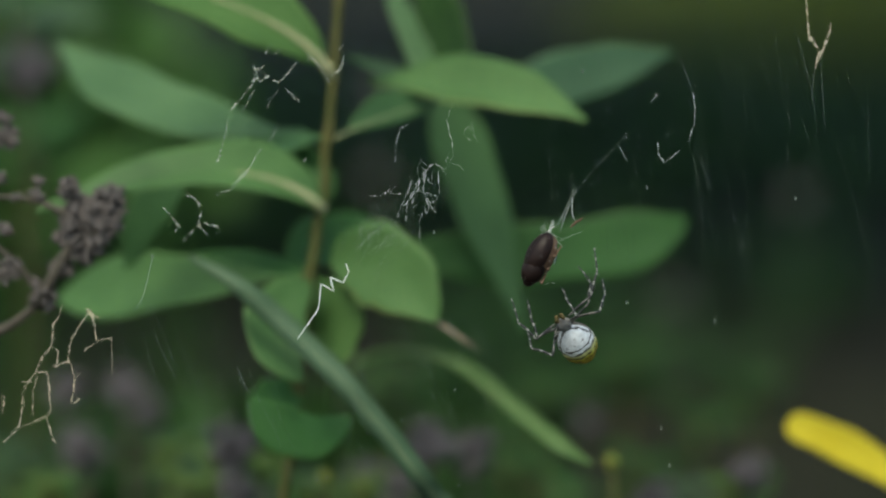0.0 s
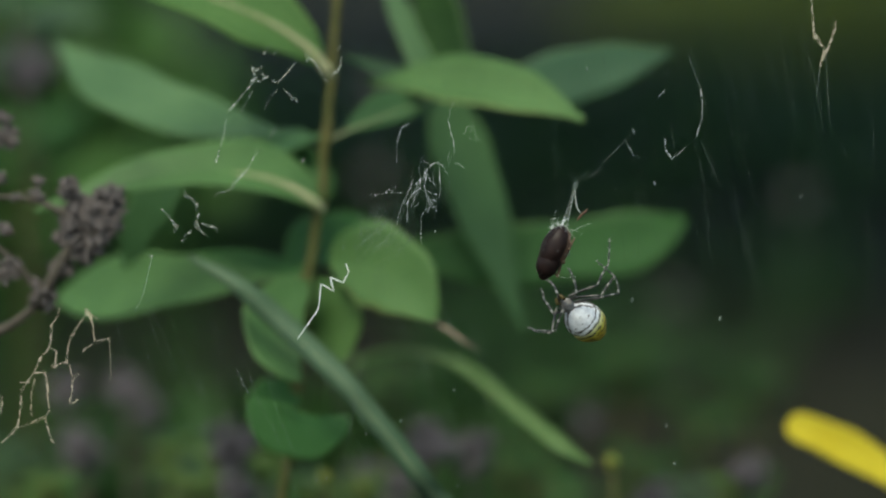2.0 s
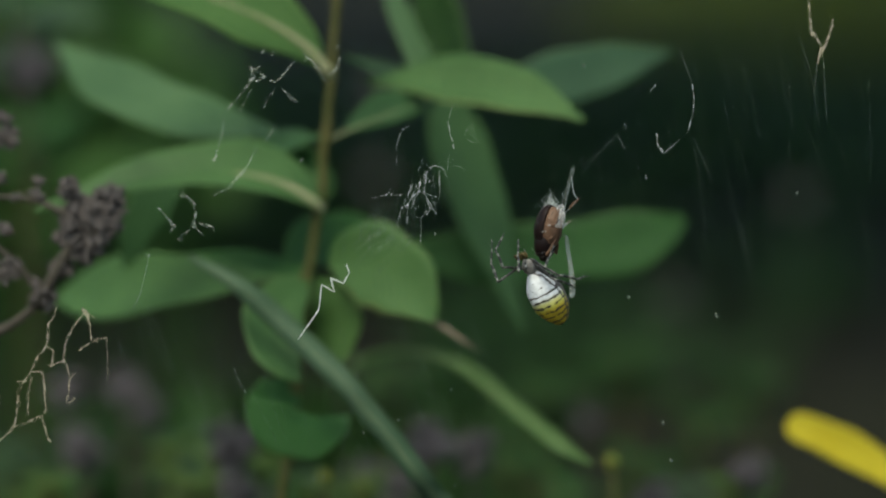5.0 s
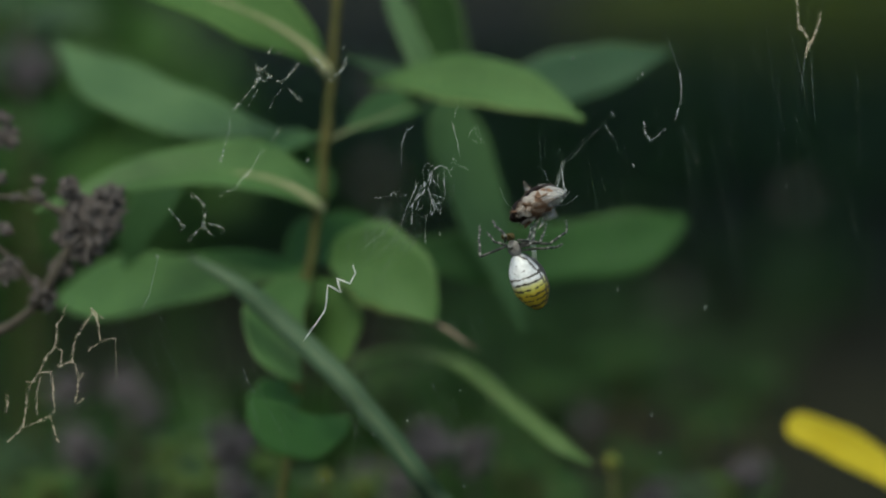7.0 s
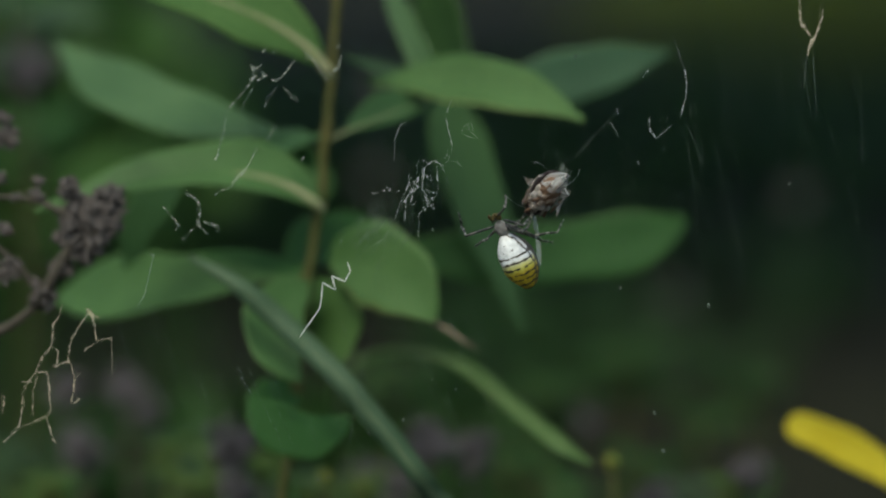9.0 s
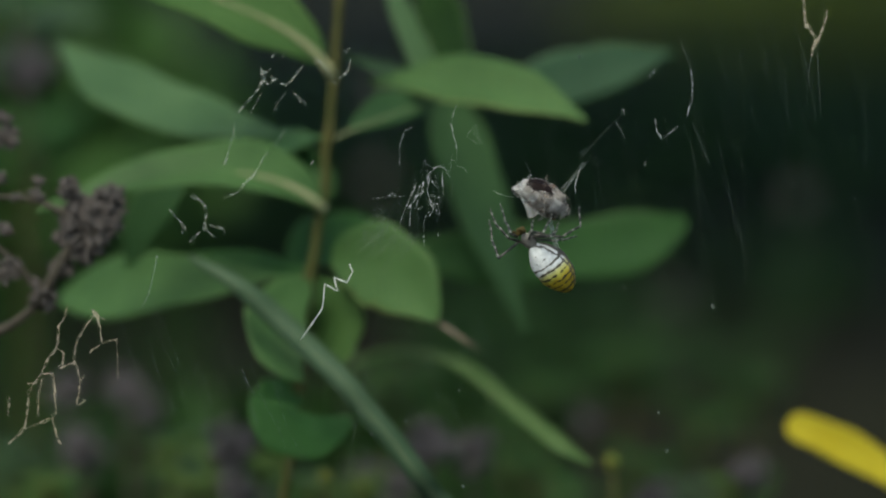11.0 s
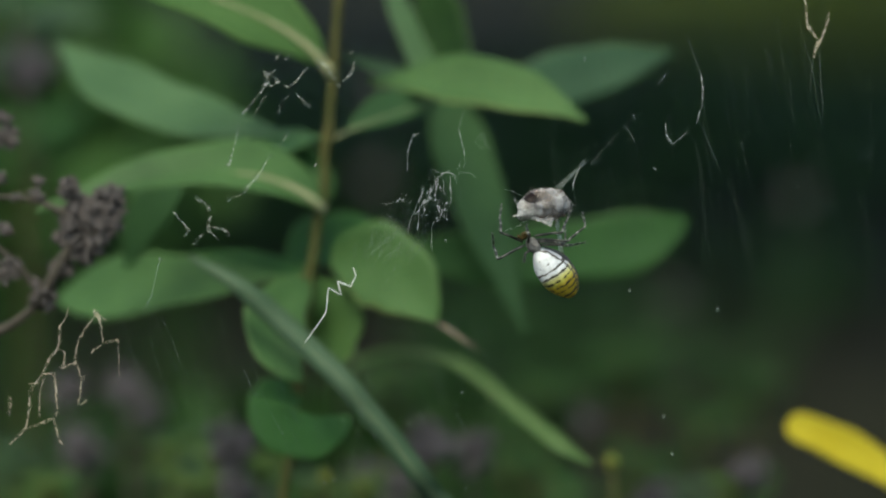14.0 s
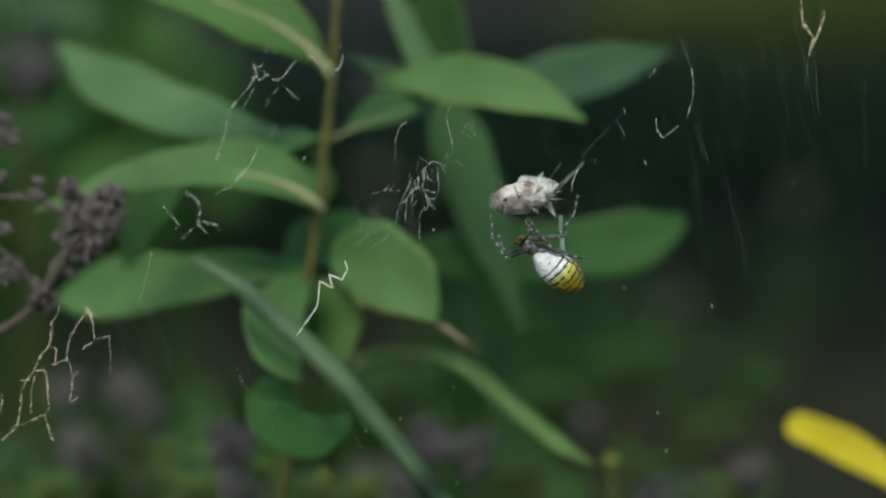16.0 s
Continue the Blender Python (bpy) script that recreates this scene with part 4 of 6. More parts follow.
frayed(NET_UPPER, [[(-33.9, 33.0, 0.25), (-33.4, 31.6, 1.01), (-33.3, 30.4, 1.13), (-33.9, 29.4, 0.76), (-35.0, 28.1, 0.38), (-35.8, 27.1, 0.50), (-37.1, 25.6, 0.38), (-38.1, 24.4, 0.31)],
    [(-32.0, 32.7, 0.19), (-32.9, 31.8, 0.63)],
    [(-33.1, 32.1, 0.38), (-32.0, 31.4, 0.38), (-31.1, 30.8, 0.50), (-32.0, 30.1, 0.50), (-33.0, 29.8, 0.50)],
    [(-38.4, 23.1, 0.19), (-38.6, 21.1, 0.23), (-39.1, 19.0, 0.15), (-39.6, 17.5, 0.31), (-40.1, 15.7, 0.76), (-40.7, 15.8, 0.38)],
    [(-30.4, 30.0, 0.25), (-29.3, 29.8, 0.63), (-28.2, 30.6, 0.38), (-27.3, 31.8, 0.50), (-26.3, 33.0, 0.50), (-25.8, 33.3, 0.19)],
    [(-28.2, 28.8, 0.13), (-27.3, 27.8, 0.31), (-26.7, 27.1, 0.76), (-25.9, 26.6, 0.76), (-25.5, 25.9, 0.38)],
    [(-29.2, 28.6, 0.13), (-30.5, 26.6, 0.23), (-31.5, 25.1, 0.13)],
    [(-33.6, 28.3, 0.20), (-35.6, 24.6, 0.13)],
    [(-31.7, 34.8, 0.31), (-30.7, 36.2, 0.19)],
    [(-30.0, 34.7, 0.16), (-28.8, 35.7, 0.13)],
    [(-24.3, 34.9, 0.25), (-23.5, 34.1, 0.76), (-22.5, 33.4, 0.38), (-21.5, 31.6, 0.31), (-20.7, 30.4, 0.38), (-20.3, 29.7, 0.63)],
    [(-24.1, 33.2, 0.50), (-23.7, 34.3, 0.63)],
    [(-19.8, 30.9, 0.38), (-18.6, 31.8, 0.50), (-18.0, 32.8, 0.63), (-17.7, 34.3, 0.25)],
    [(-18.5, 35.6, 0.50), (-17.8, 36.4, 0.25)],
    [(-29.3, 21.9, 0.31), (-30.1, 20.6, 0.20), (-31.0, 19.3, 0.13)],
    [(-32.3, 17.8, 0.38), (-33.4, 16.5, 0.25), (-34.3, 14.7, 0.38), (-35.0, 13.7, 0.50), (-35.8, 13.0, 0.63), (-36.6, 12.0, 0.76), (-37.3, 11.0, 0.50), (-38.1, 10.5, 0.25), (-39.6, 10.0, 0.31), (-40.2, 9.4, 0.19)],
    [(-24.8, 15.6, 0.44), (-24.3, 16.3, 0.38)]], 2, FRAY_PALE, 0.3, 1)
NET_MID = section(*(-43.2, 6.1), "small knotted shred of pale silk")
frayed(NET_MID, [[(-45.7, 10.2), (-43.5, 8.4), (-43.2, 6.1), (-43.5, 4.1), (-41.7, 2.3)], [(-49.8, 7.4), (-48.8, 6.1)], [(-44.2, 3.6), (-46.2, 1.6)], [(-42.7, 4.6), (-40.2, 4.1), (-39.7, 2.6)], [(-45.7, 9.7), (-45.2, 9.0)],
    [(-48.8, 6.1), (-47.0, 4.1), (-47.6, 3.1)], [(-52.0, -1.1), (-51.6, -1.5)]], 3, FRAY_PALE, 0.5)
NET_TOP = section(*(66.6, 36.4), "forked pale silk shred hung between threads")
frayed(NET_TOP, [[(64.7, 44.4), (64.9, 40.4), (65.6, 37.4), (66.8, 35.6)], [(69.1, 40.4), (68.3, 36.9), (67.3, 34.9), (66.3, 32.1)], [(66.1, 37.4), (67.1, 35.4), (66.3, 32.5)]], 4, FRAY_BEIGE, 0.45)
strand(NET_TOP, [(66.3, 32.3), (65.7, 26.3)], 0.035, SILK_FINE)
strand(NET_TOP, [(67.3, 34.4), (68.1, 21.3)], 0.025, SILK_FINE)
NET_RIGHT = section(*(43.9, 23.3), "curled pale silk shreds on fine threads")
old_net(NET_RIGHT, [[(44.6, 27.8), (44.9, 25.3), (44.8, 22.3), (43.7, 19.0)], [(38.2, 19.0), (38.5, 16.7), (39.4, 15.4), (42.2, 17.6)], [(32.4, 20.8), (32.8, 19.7)], [(36.2, 11.4), (36.4, 10.7)], [(31.3, 18.4), (32.8, 15.7)],
                    [(38.2, 27.8), (37.1, 26.1)]], 0.06, 5, SILK, 3, 0.12)
strand(NET_RIGHT, [(42.4, 33.9), (44.6, 27.8)], 0.03, SILK_FINE)
strand(NET_RIGHT, [(44.9, 18.2), (48.2, 10.2)], 0.022, SILK_FINE)
strand(NET_RIGHT, [(32.8, 20.3), (27.8, 15.2), (24.8, 11.7)], 0.022, SILK_FINE)

ZIGZAG = section(*(-22.1, -10.0), "bright white zigzag silk band")
ZIG = [(-25.9, -16.0), (-23.4, -12.5), (-22.2, -10.7), (-21.7, -6.2), (-19.4, -7.5), (-20.1, -5.0), (-17.8, -6.0), (-16.8, -4.1), (-17.3, -2.6)]
strand(ZIGZAG, ZIG, 0.095, SILK, -0.5, "zigzag_band", 0.05, 6, 6, spread=(0.4, 1.7))
for k in range(4):
    strand(ZIGZAG, [(x + (k - 1.5) * 0.05, z + (k - 1.5) * 0.07) for x, z in ZIG], 0.03, SILK, -0.5, "silk_fibre", 0.13, 30 + k, 4)

TUFT = section(*(-4.4, 12.2), "fuzzy white silk tuft with hanging threads")
old_net(TUFT, [[(1.6, 25.8), (0.6, 22.8), (1.6, 19.2), (1.9, 16.7), (0.4, 14.2), (-1.4, 15.2)], [(-3.9, 16.2), (-4.6, 14.2), (-4.2, 11.7), (-5.6, 9.2), (-7.0, 7.7)], [(-1.4, 15.2), (-2.9, 14.2), (-3.9, 11.7), (-4.9, 9.7)],
               [(-2.9, 14.2), (-3.6, 10.7), (-2.4, 7.2), (-3.2, 6.3)], [(-1.9, 8.7), (-2.9, 6.6)], [(-5.4, 12.2), (-6.4, 9.7), (-8.0, 6.6), (-8.3, 4.1)], [(-4.9, 11.2), (-6.4, 8.2), (-6.6, 4.6)], [(-7.3, 21.8), (-8.3, 19.2), (-8.5, 15.2)],
               [(-7.5, 21.5), (-6.2, 22.1)], [(-8.5, 11.2), (-9.5, 9.7)], [(-3.6, 11.2), (-4.9, 9.7), (-5.9, 7.2)], [(-1.7, 3.3), (-1.6, 2.7)], [(-3.9, 15.7), (-2.4, 14.7), (-0.9, 15.4)], [(-0.9, 14.2), (-0.6, 10.2), (-1.4, 8.2)],
               [(4.2, 21.8), (3.6, 20.3)]], 0.055, 7, SILK, 1, 0.3)
fluff(TUFT, [(1.6, 24.3), (0.6, 16.2), (-3.2, 14.2), (-4.2, 12.2), (-5.9, 10.2), (-2.9, 10.7), (-1.4, 14.7), (-4.9, 12.7), (-3.9, 14.2)], 0.8, 14, 21)
fluff(TUFT, [(-8.5, 11.2), (-9.5, 9.7), (-7.3, 19.2), (-1.9, 7.7), (-3.4, 6.3), (4.2, 21.5)], 1.2, 8, 22)
rng = random.Random(4)
for k in range(55):
    u = rng.random()
    x, z = -17 + 17 * u + rng.gauss(0, 1.5), 4.5 + 9 * u + rng.gauss(0, 1.6)
    L = rng.uniform(2, 6)
    strand(TUFT, [(x, z), (x + rng.gauss(-0.2, 0.35), z - L)], rng.choice((0.012, 0.018, 0.026)), SILK_FINE, rng.uniform(-1, 2), "hanging_thread", 0.05, 100 + k, 4)
for k in range(40):
    a = rng.uniform(0, 6.28)
    x, z = -11 + 5.5 * math.cos(a) * rng.random(), 1.5 + 5 * math.sin(a) * rng.random()
    d = rng.uniform(0.4, 1.3)
    strand(TUFT, [(x - 3 * math.cos(d), z - 3 * math.sin(d)), (x + 3 * math.cos(d), z + 3 * math.sin(d))], 0.016, SILK_FINE, rng.uniform(-1, 2), "hanging_thread", 0.1, 200 + k, 4)

# fine threads of the orb: left and lower sweep, centre, right and top
SWEEP = section(*(-45.7, -26.1), "fine curved spiral threads of the orb web")
rng = random.Random(11)
for k in range(64):
    x0, y0 = rng.uniform(-62, 5), rng.uniform(-8, -32)
    L = rng.uniform(6, 18)
    lean = rng.uniform(0.25, 0.5)
    strand(SWEEP, [(x0, y0), (x0 + L * lean * 0.4, y0 - L * 0.5), (x0 + L * lean, y0 - L)], rng.choice((0.007, 0.010, 0.016)), SILK_FINE, rng.uniform(-1, 2), "spiral_thread", 0.04, 300 + k, 4)
strand(SWEEP, [(-12.5, -12.0), (-15.7, -28.1), (-18.7, -44.4)], 0.016, SILK_FINE, 0, "radial_thread", 0.05)
strand(SWEEP, [(-36.7, -21.1), (-35.5, -24.1), (-34.2, -26.1)], 0.035, SILK_FINE, 0, "spiral_thread", 0.03)
strand(SWEEP, [(-51.8, -1.4), (-52.6, -4.9), (-53.3, -8.0), (-54.8, -11.0)], 0.05, SILK_FINE, 0, "spiral_thread", 0.06)
for k, (x, z) in enumerate([(-13.5, -32.9), (-20.6, -40.8), (-22.4, -41.2), (-7.3, -30.6), (1.8, -35.4), (2.8, -42.2), (-51.8, -1.2), (2.1, -25.1)]):
    sp = part("web_speck", blob((0.0003, 0.0002, 0.0004), SWEEP.matrix_basis.inverted() @ web(x, z), 0.9, 2, 2, seed=k), SILK_FINE, SWEEP)
CURTAIN = section(*(41.9, 29.3), "fine parallel threads of the orb web")
for k in range(96):
    x0, z0 = rng.uniform(18, 76), rng.uniform(2, 46)
    if k < 10:
        x0, z0 = rng.uniform(-4, 40), rng.uniform(36, 46)
    L = rng.uniform(6, 22)
    lean = rng.uniform(0.0, 0.3)
    strand(CURTAIN, [(x0, z0), (x0 + L * lean * 0.6, z0 - L * 0.5), (x0 + L * lean, z0 - L)], rng.choice((0.009, 0.013, 0.021)), SILK_FAINT, rng.uniform(-1, 2), "spiral_thread", 0.04, 400 + k, 4)
for k, (x, z) in enumerate([(62.9, 9.0), (38.9, -31.9), (40.4, -38.7), (48.5, -12.8), (32.8, -9.5), (24.8, 31.8)]):
    sp = part("web_speck", blob((0.0005, 0.0004, 0.0008), CURTAIN.matrix_basis.inverted() @ web(x, z), 0.9, 2, 2, seed=k), SILK_FAINT, CURTAIN)

# ---- the spider ----
def make_spider():
    """Body joint at the origin; head up (+z), back towards -y."""
    sp = new("spider")
    sp.empty_display_size = 0.005

    def egg(p, d):
        # abdomen: widest a third from the front, drawn out behind
        t = p.z / 0.0115 + 0.5
        k = 0.93 + 0.17 * math.sin(math.pi * min(max(t, 0), 1) ** 0.85)
        return Vector((p.x * k, p.y * k, p.z))
    part("abdomen", blob((0.0062, 0.0056, 0.0112), (0, 0, -0.0055), 0.05, 1.2, 5, shape=egg), ABDOMEN, sp, "silver-white abdomen, yellow behind, with broken black bands")
    part("carapace", blob((0.0027, 0.0020, 0.0033), (0, 0, 0.0011), 0.06, 1.0, 4, shape=lambda p, d: Vector((p.x * (1 - 55 * max(p.z, 0)), p.y, p.z))), CARAPACE, sp, "pale hairy carapace")
    for s in (-1, 1):
        part("palp", tube(bezier((s * 0.0005, -0.0004, 0.0031), (s * 0.0010, -0.0008, 0.0038), (s * 0.0005, -0.0009, 0.0045), 6), [0.00022, 0.00028, 0.00028, 0.00028, 0.00032, 0.00032, 0.00012], 8), PALP, sp, "ochre palp")
        part("jaw", blob((0.0008, 0.0010, 0.0014), (s * 0.0005, 0.0002, 0.0034), 0.1), PALP, sp)
    for s in (-1, 0, 1):
        part("spinneret", blob((0.0006, 0.0006, 0.0010), (s * 0.0004, 0.0014, -0.0096), 0.1), BLACK, sp)
    return tagged(sp, "wasp spider with silver, yellow and black banded abdomen wrapping prey", "spider")


SPIDER = make_spider()
# lengths of thigh, shin and foot of each pair, front to back, in millimetres
LEG_LEN = [(5.6, 4.4, 4.6), (5.6, 4.3, 4.4), (4.4, 3.4, 3.6), (4.6, 3.6, 3.8)]


def make_leg(k):
    """Thigh with shin and foot on it; each lies along its own y."""
    def limb(length, radii, bow):
        n = len(radii)
        return tube([(0, length * i / (n - 1) * MM, bow * math.sin(math.pi * i / (n - 1)) * MM) for i in range(n)], [0.84 * r * MM for r in radii], 9)
    a, b, c = LEG_LEN[k % 4]
    thigh = part("leg", limb(a, (0.16, 0.25, 0.29, 0.28, 0.27, 0.25, 0.24, 0.25, 0.20), 0.12), FEMUR, SPIDER, "grey and black ringed leg")
    shin = part("lower_leg", limb(b, (0.21, 0.26, 0.25, 0.27, 0.24, 0.22, 0.23, 0.20, 0.17), 0.22), LEG, thigh, "dark leg with pale rings")
    foot = part("foot", limb(c, (0.17, 0.19, 0.18, 0.17, 0.16, 0.14, 0.13, 0.11, 0.07), 0.15), LEG, thigh, "dark leg with pale rings")
    shin.matrix_basis = Matrix.Translation((0, a * MM, 0))
    foot.matrix_basis = Matrix.Translation((0, (a + b) * MM, 0))
    # bristles
    rng = random.Random(k)
    for limb_part, length, count in ((thigh, a, 14), (shin, b, 26), (foot, c, 22)):
        bm = bmesh.new()
        for i in range(count):
            p = Vector((0, length * rng.uniform(0.1, 0.95) * MM, 0))
            d = Vector((rng.gauss(0, 1), 0.7, rng.gauss(0, 1))).normalized()
            tube([p, p + d * rng.uniform(0.4, 0.75) * MM], [0.026 * MM, 0.007 * MM], 3, bm, False)
        bm.from_mesh(limb_part.data)
        for f in bm.faces:
            f.smooth = True
        bm.to_mesh(limb_part.data)
        bm.free()
    return thigh, shin, foot


def hip(k):
    side, row = (-1 if k < 4 else 1), k % 4
    return Vector((side * 1.3, -0.1, 2.6 - 0.7 * row)) * MM


LEGS = [make_leg(k) for k in range(8)]


def make_silk_band():
    """Silk drawn from the spinnerets up to the prey: a thin slack ribbon."""
    bm = bmesh.new()
    rows = []
    for i in range(15):
        t = i / 14
        w = (0.52 - 0.2 * t) * MM
        x = 0.25 * math.sin(t * 5) * MM
        rows.append([bm.verts.new((x + s * w, 0.15 * MM * math.sin(s * 2 + t * 4) + o * MM, t * 11 * MM)) for s, o in ((-1, 0), (-0.3, 0.03), (0.4, 0), (1, 0.02), (1, 0.08), (0.4, 0.06), (-0.3, 0.09), (-1, 0.06))])
    for i in range(14):
        for k in range(8):
            bm.faces.new((rows[i][k], rows[i][(k + 1) % 8], rows[i + 1][(k + 1) % 8], rows[i + 1][k]))
    b = part("silk_band", bm, SILK_SHEET)
    return tagged(b, "pale sheer ribbon of fresh silk drawn up to the prey", "silk")


BAND = make_silk_band()


# ---- the prey ----
def make_prey():
    """A beetle, long way z, head up, back towards -y, and the silk laid round it."""
    pr = new("prey_beetle")
    pr.empty_display_size = 0.005
    half = lambda s: (lambda p, d: Vector((max(p.x * s, 0.00004) * s, min(p.y, 0.0002), p.z)))
    for s in (-1, 1):
        part("wing_case", blob((0.0049, 0.0046, 0.0084), (0, -0.0002, -0.0012), 0.03, 1.0, 4, shape=half(s)), SHELL, pr, "glossy blackish-brown wing case")
    part("underside", blob((0.0043, 0.0040, 0.0081), (0, 0.0006, -0.0011), 0.07, 2.0, 4), BELLY, pr, "reddish-brown underside")
    part("thorax", blob((0.0044, 0.0041, 0.0058), (0, 0.0, 0.0016), 0.06, 1.5, 3), SHELL, pr)
    part("head", blob((0.0020, 0.0019, 0.0020), (0, 0.0002, 0.0040), 0.1, 1.5, 3), SHELL, pr)
    for s in (-1, 1):
        for k in range(3):
            z = 0.0028 - 0.0022 * k
            pts = [(s * 0.0012, 0.0013, z), (s * 0.0020, 0.0015, z + 0.0006 - 0.0006 * k), (s * 0.0015, 0.0018, z - 0.0010 - 0.0003 * s), (s * (0.0009 + 0.0003 * k), 0.0021, z - 0.0021 + 0.0006 * s)]
            part("beetle_leg", tube(pts, [0.0003, 0.00033, 0.00024, 0.00012], 7), BELLY, pr)
    for k, q in enumerate([((-0.001, -0.001, -0.004), (-0.003, -0.002, -0.006), (-0.0055, -0.001, -0.0052)), ((0.002, 0, -0.002), (0.004, 0.001, -0.005), (0.0035, 0.0, -0.0075)),
                           ((-0.002, 0.001, 0.003), (-0.0045, 0.0, 0.0035), (-0.007, 0.0005, 0.002)), ((0.0005, 0.002, -0.004), (0.001, 0.004, -0.006), (-0.001, 0.005, -0.008))]):
        part("loose_thread", tube(bezier(*q, 8), 0.000012, 5), SILK, pr, "loose white thread")
    return tagged(pr, "dark brown beetle caught in the web, being wrapped in silk", "beetle")


PREY = make_prey()


def wrap_patch(az, zc, span, height, rx, ry, rz, seed, lift=1.0, mat=WRAP, crumple=0.16):
    """A curved sheet of swathing silk round the beetle's long way: az its middle (degrees from the back), span its width in degrees."""
    bm = bmesh.new()
    n, m = 16, 14
    outer, inner = [], []
    for i in range(n + 1):
        a = radians(az + span * (i / n - 0.5))
        ro, ri = [], []
        for j in range(m + 1):
            z = zc + height * (j / m - 0.5)
            k = math.sqrt(max(1 - (z / rz) ** 2, 0.01)) ** 0.75
            p = Vector((math.sin(a) * rx * k, -math.cos(a) * ry * k, z))
            e = 1 + crumple * noise.noise(p * 0.7 + Vector((seed * 5, 0, 0))) + 0.07 * noise.noise(p * 2.2 + Vector((0, seed * 9, 0)))
            q = p * e * lift
            ro.append(bm.verts.new(q * MM))
            ri.append(bm.verts.new(q * 0.965 * MM))
        outer.append(ro), inner.append(ri)
    for i in range(n):
        for j in range(m):
            bm.faces.new((outer[i][j], outer[i + 1][j], outer[i + 1][j + 1], outer[i][j + 1]))
            bm.faces.new((inner[i][j], inner[i][j + 1], inner[i + 1][j + 1], inner[i + 1][j]))
    bmesh.ops.recalc_face_normals(bm, faces=bm.faces)
    return part("silk_wrap", bm, mat, PREY, "off-white layer of swathing silk")


def wrap_flap(points, seed, mat):
    """A pointed tent of silk stretched between the prey and a thread."""
    bm = bmesh.new()
    a, b, c = (Vector(p) for p in points)
    n = 8
    top = {}
    for i in range(n + 1):
        for j in range(n + 1 - i):
            p = a + (b - a) * (i / n) + (c - a) * (j / n)
            u, v = i / n, j / n
            w = 1 - u - v
            p = p.lerp((a + b + c) / 3, 0.9 * (u * v + v * w + w * u) * (1 - 12 * u * v * w))
            h = 0.7 * noise.noise(p * 0.8 + Vector((seed, 0, 0)))
            p = p + (b - a).cross(c - a).normalized() * h
            top[i, j] = (bm.verts.new(p * MM), bm.verts.new((p + (b - a).cross(c - a).normalized() * 0.08) * MM))
    for i in range(n):
        for j in range(n - i):
            for s in (0, 1):
                bm.faces.new((top[i, j][s], top[i + 1, j][s], top[i, j + 1][s]))
                if i + j < n - 1:
                    bm.faces.new((top[i + 1, j][s], top[i + 1, j + 1][s], top[i, j + 1][s]))
    return part("silk_flap", bm, mat, PREY, "pointed flap of stretched silk")


# patches in the order in which they are laid on: (object, inward way, time of laying)
WRAPS = [(wrap_patch(az, 0.3 * math.sin(az), 68, 6.6, 2.5, 2.6, 4.3, k + 1, 1.0, WRAP_BROWN, 0.34),
          (-1.5 * math.sin(radians(az)), 1.5 * math.cos(radians(az)), 0), t)
         for k, (az, t) in enumerate([(180, 4.4), (129, 4.8), (-129, 5.2), (77, 5.8), (-77, 6.6), (26, 8.4), (-26, 9.0)])]
WRAPS += [(wrap_patch(az, 0.3 * math.cos(az), 80, 7.7, 2.8, 2.9, 4.8, k + 11, 1.0, WRAP),
           (-1.6 * math.sin(radians(az)), 1.6 * math.cos(radians(az)), 0), t)
          for k, (az, t) in enumerate([(150, 8.8), (-150, 9.1), (80, 9.4), (-80, 9.7), (0, 10.0)])]
WRAPS += [
         (part("silk_cap", blob((0.0035, 0.0036, 0.0032), (0, 0.0003, 0.0043), 0.25, 2.0, 3, seed=8), WRAP, PREY, "silk cap over the head"), (0, 0, -2.2), 9.4),
         (part("silk_cap", blob((0.0037, 0.0038, 0.0032), (0, 0.0004, -0.0042), 0.25, 2.0, 3, seed=9), WRAP, PREY, "silk cap over the tail"), (0, 0, 1.9), 9.6)]


def silk_tent():
    """A folded cone of silk drawn out from the tail end to a point."""
    bm = bmesh.new()
    n, m = 10, 30
    rings = []
    for i in range(n + 1):
        t = i / n
        ring = []
        for k in range(m):
            a = 2 * math.pi * k / m
            lobe = 1 + (0.15 + 0.45 * t) * math.cos(3 * a + 0.6) + 0.12 * math.sin(7 * a + 3 * t)
            r = 2.3 * (1 - t) ** 0.8 * lobe + 0.06
            ring.append(bm.verts.new(Vector((r * math.cos(a) + 0.5 * t, 0.4 + r * math.sin(a) + 1.3 * t, -2.9 - 4.0 * t)) * MM))
        rings.append(ring)
    for i in range(n):
        for k in range(m):
            bm.faces.new((rings[i][k], rings[i][(k + 1) % m], rings[i + 1][(k + 1) % m], rings[i + 1][k]))
    return part("silk_tent", bm, WRAP_SHEER, PREY, "sheer silk drawn out to a point")


rng = random.Random(77)
bm = bmesh.new()
for k in range(90):
    c = Vector((0.9, -0.9, -5.6)) + Vector((rng.gauss(0, 0.7), rng.gauss(0, 0.5), rng.gauss(0, 0.8)))
    d = Vector((rng.gauss(0, 1), rng.gauss(0, 0.5), rng.gauss(0, 1.2))).normalized() * rng.uniform(0.4, 1.3)
    e = Vector((rng.gauss(0, 0.5), rng.gauss(0, 0.4), rng.gauss(0, 0.5)))
    tube(bezier((c - d) * MM, (c + e) * MM, (c + d) * MM, 6), [rng.uniform(0.006, 0.024) * MM for _ in range(7)], 5, bm)
SILK_MAT = part("silk_mat", bm, SILK, PREY, "white matted silk over the hind end")
WRAPS.append((silk_tent(), (0, 0, 1.6), 4.2))
rng = random.Random(31)
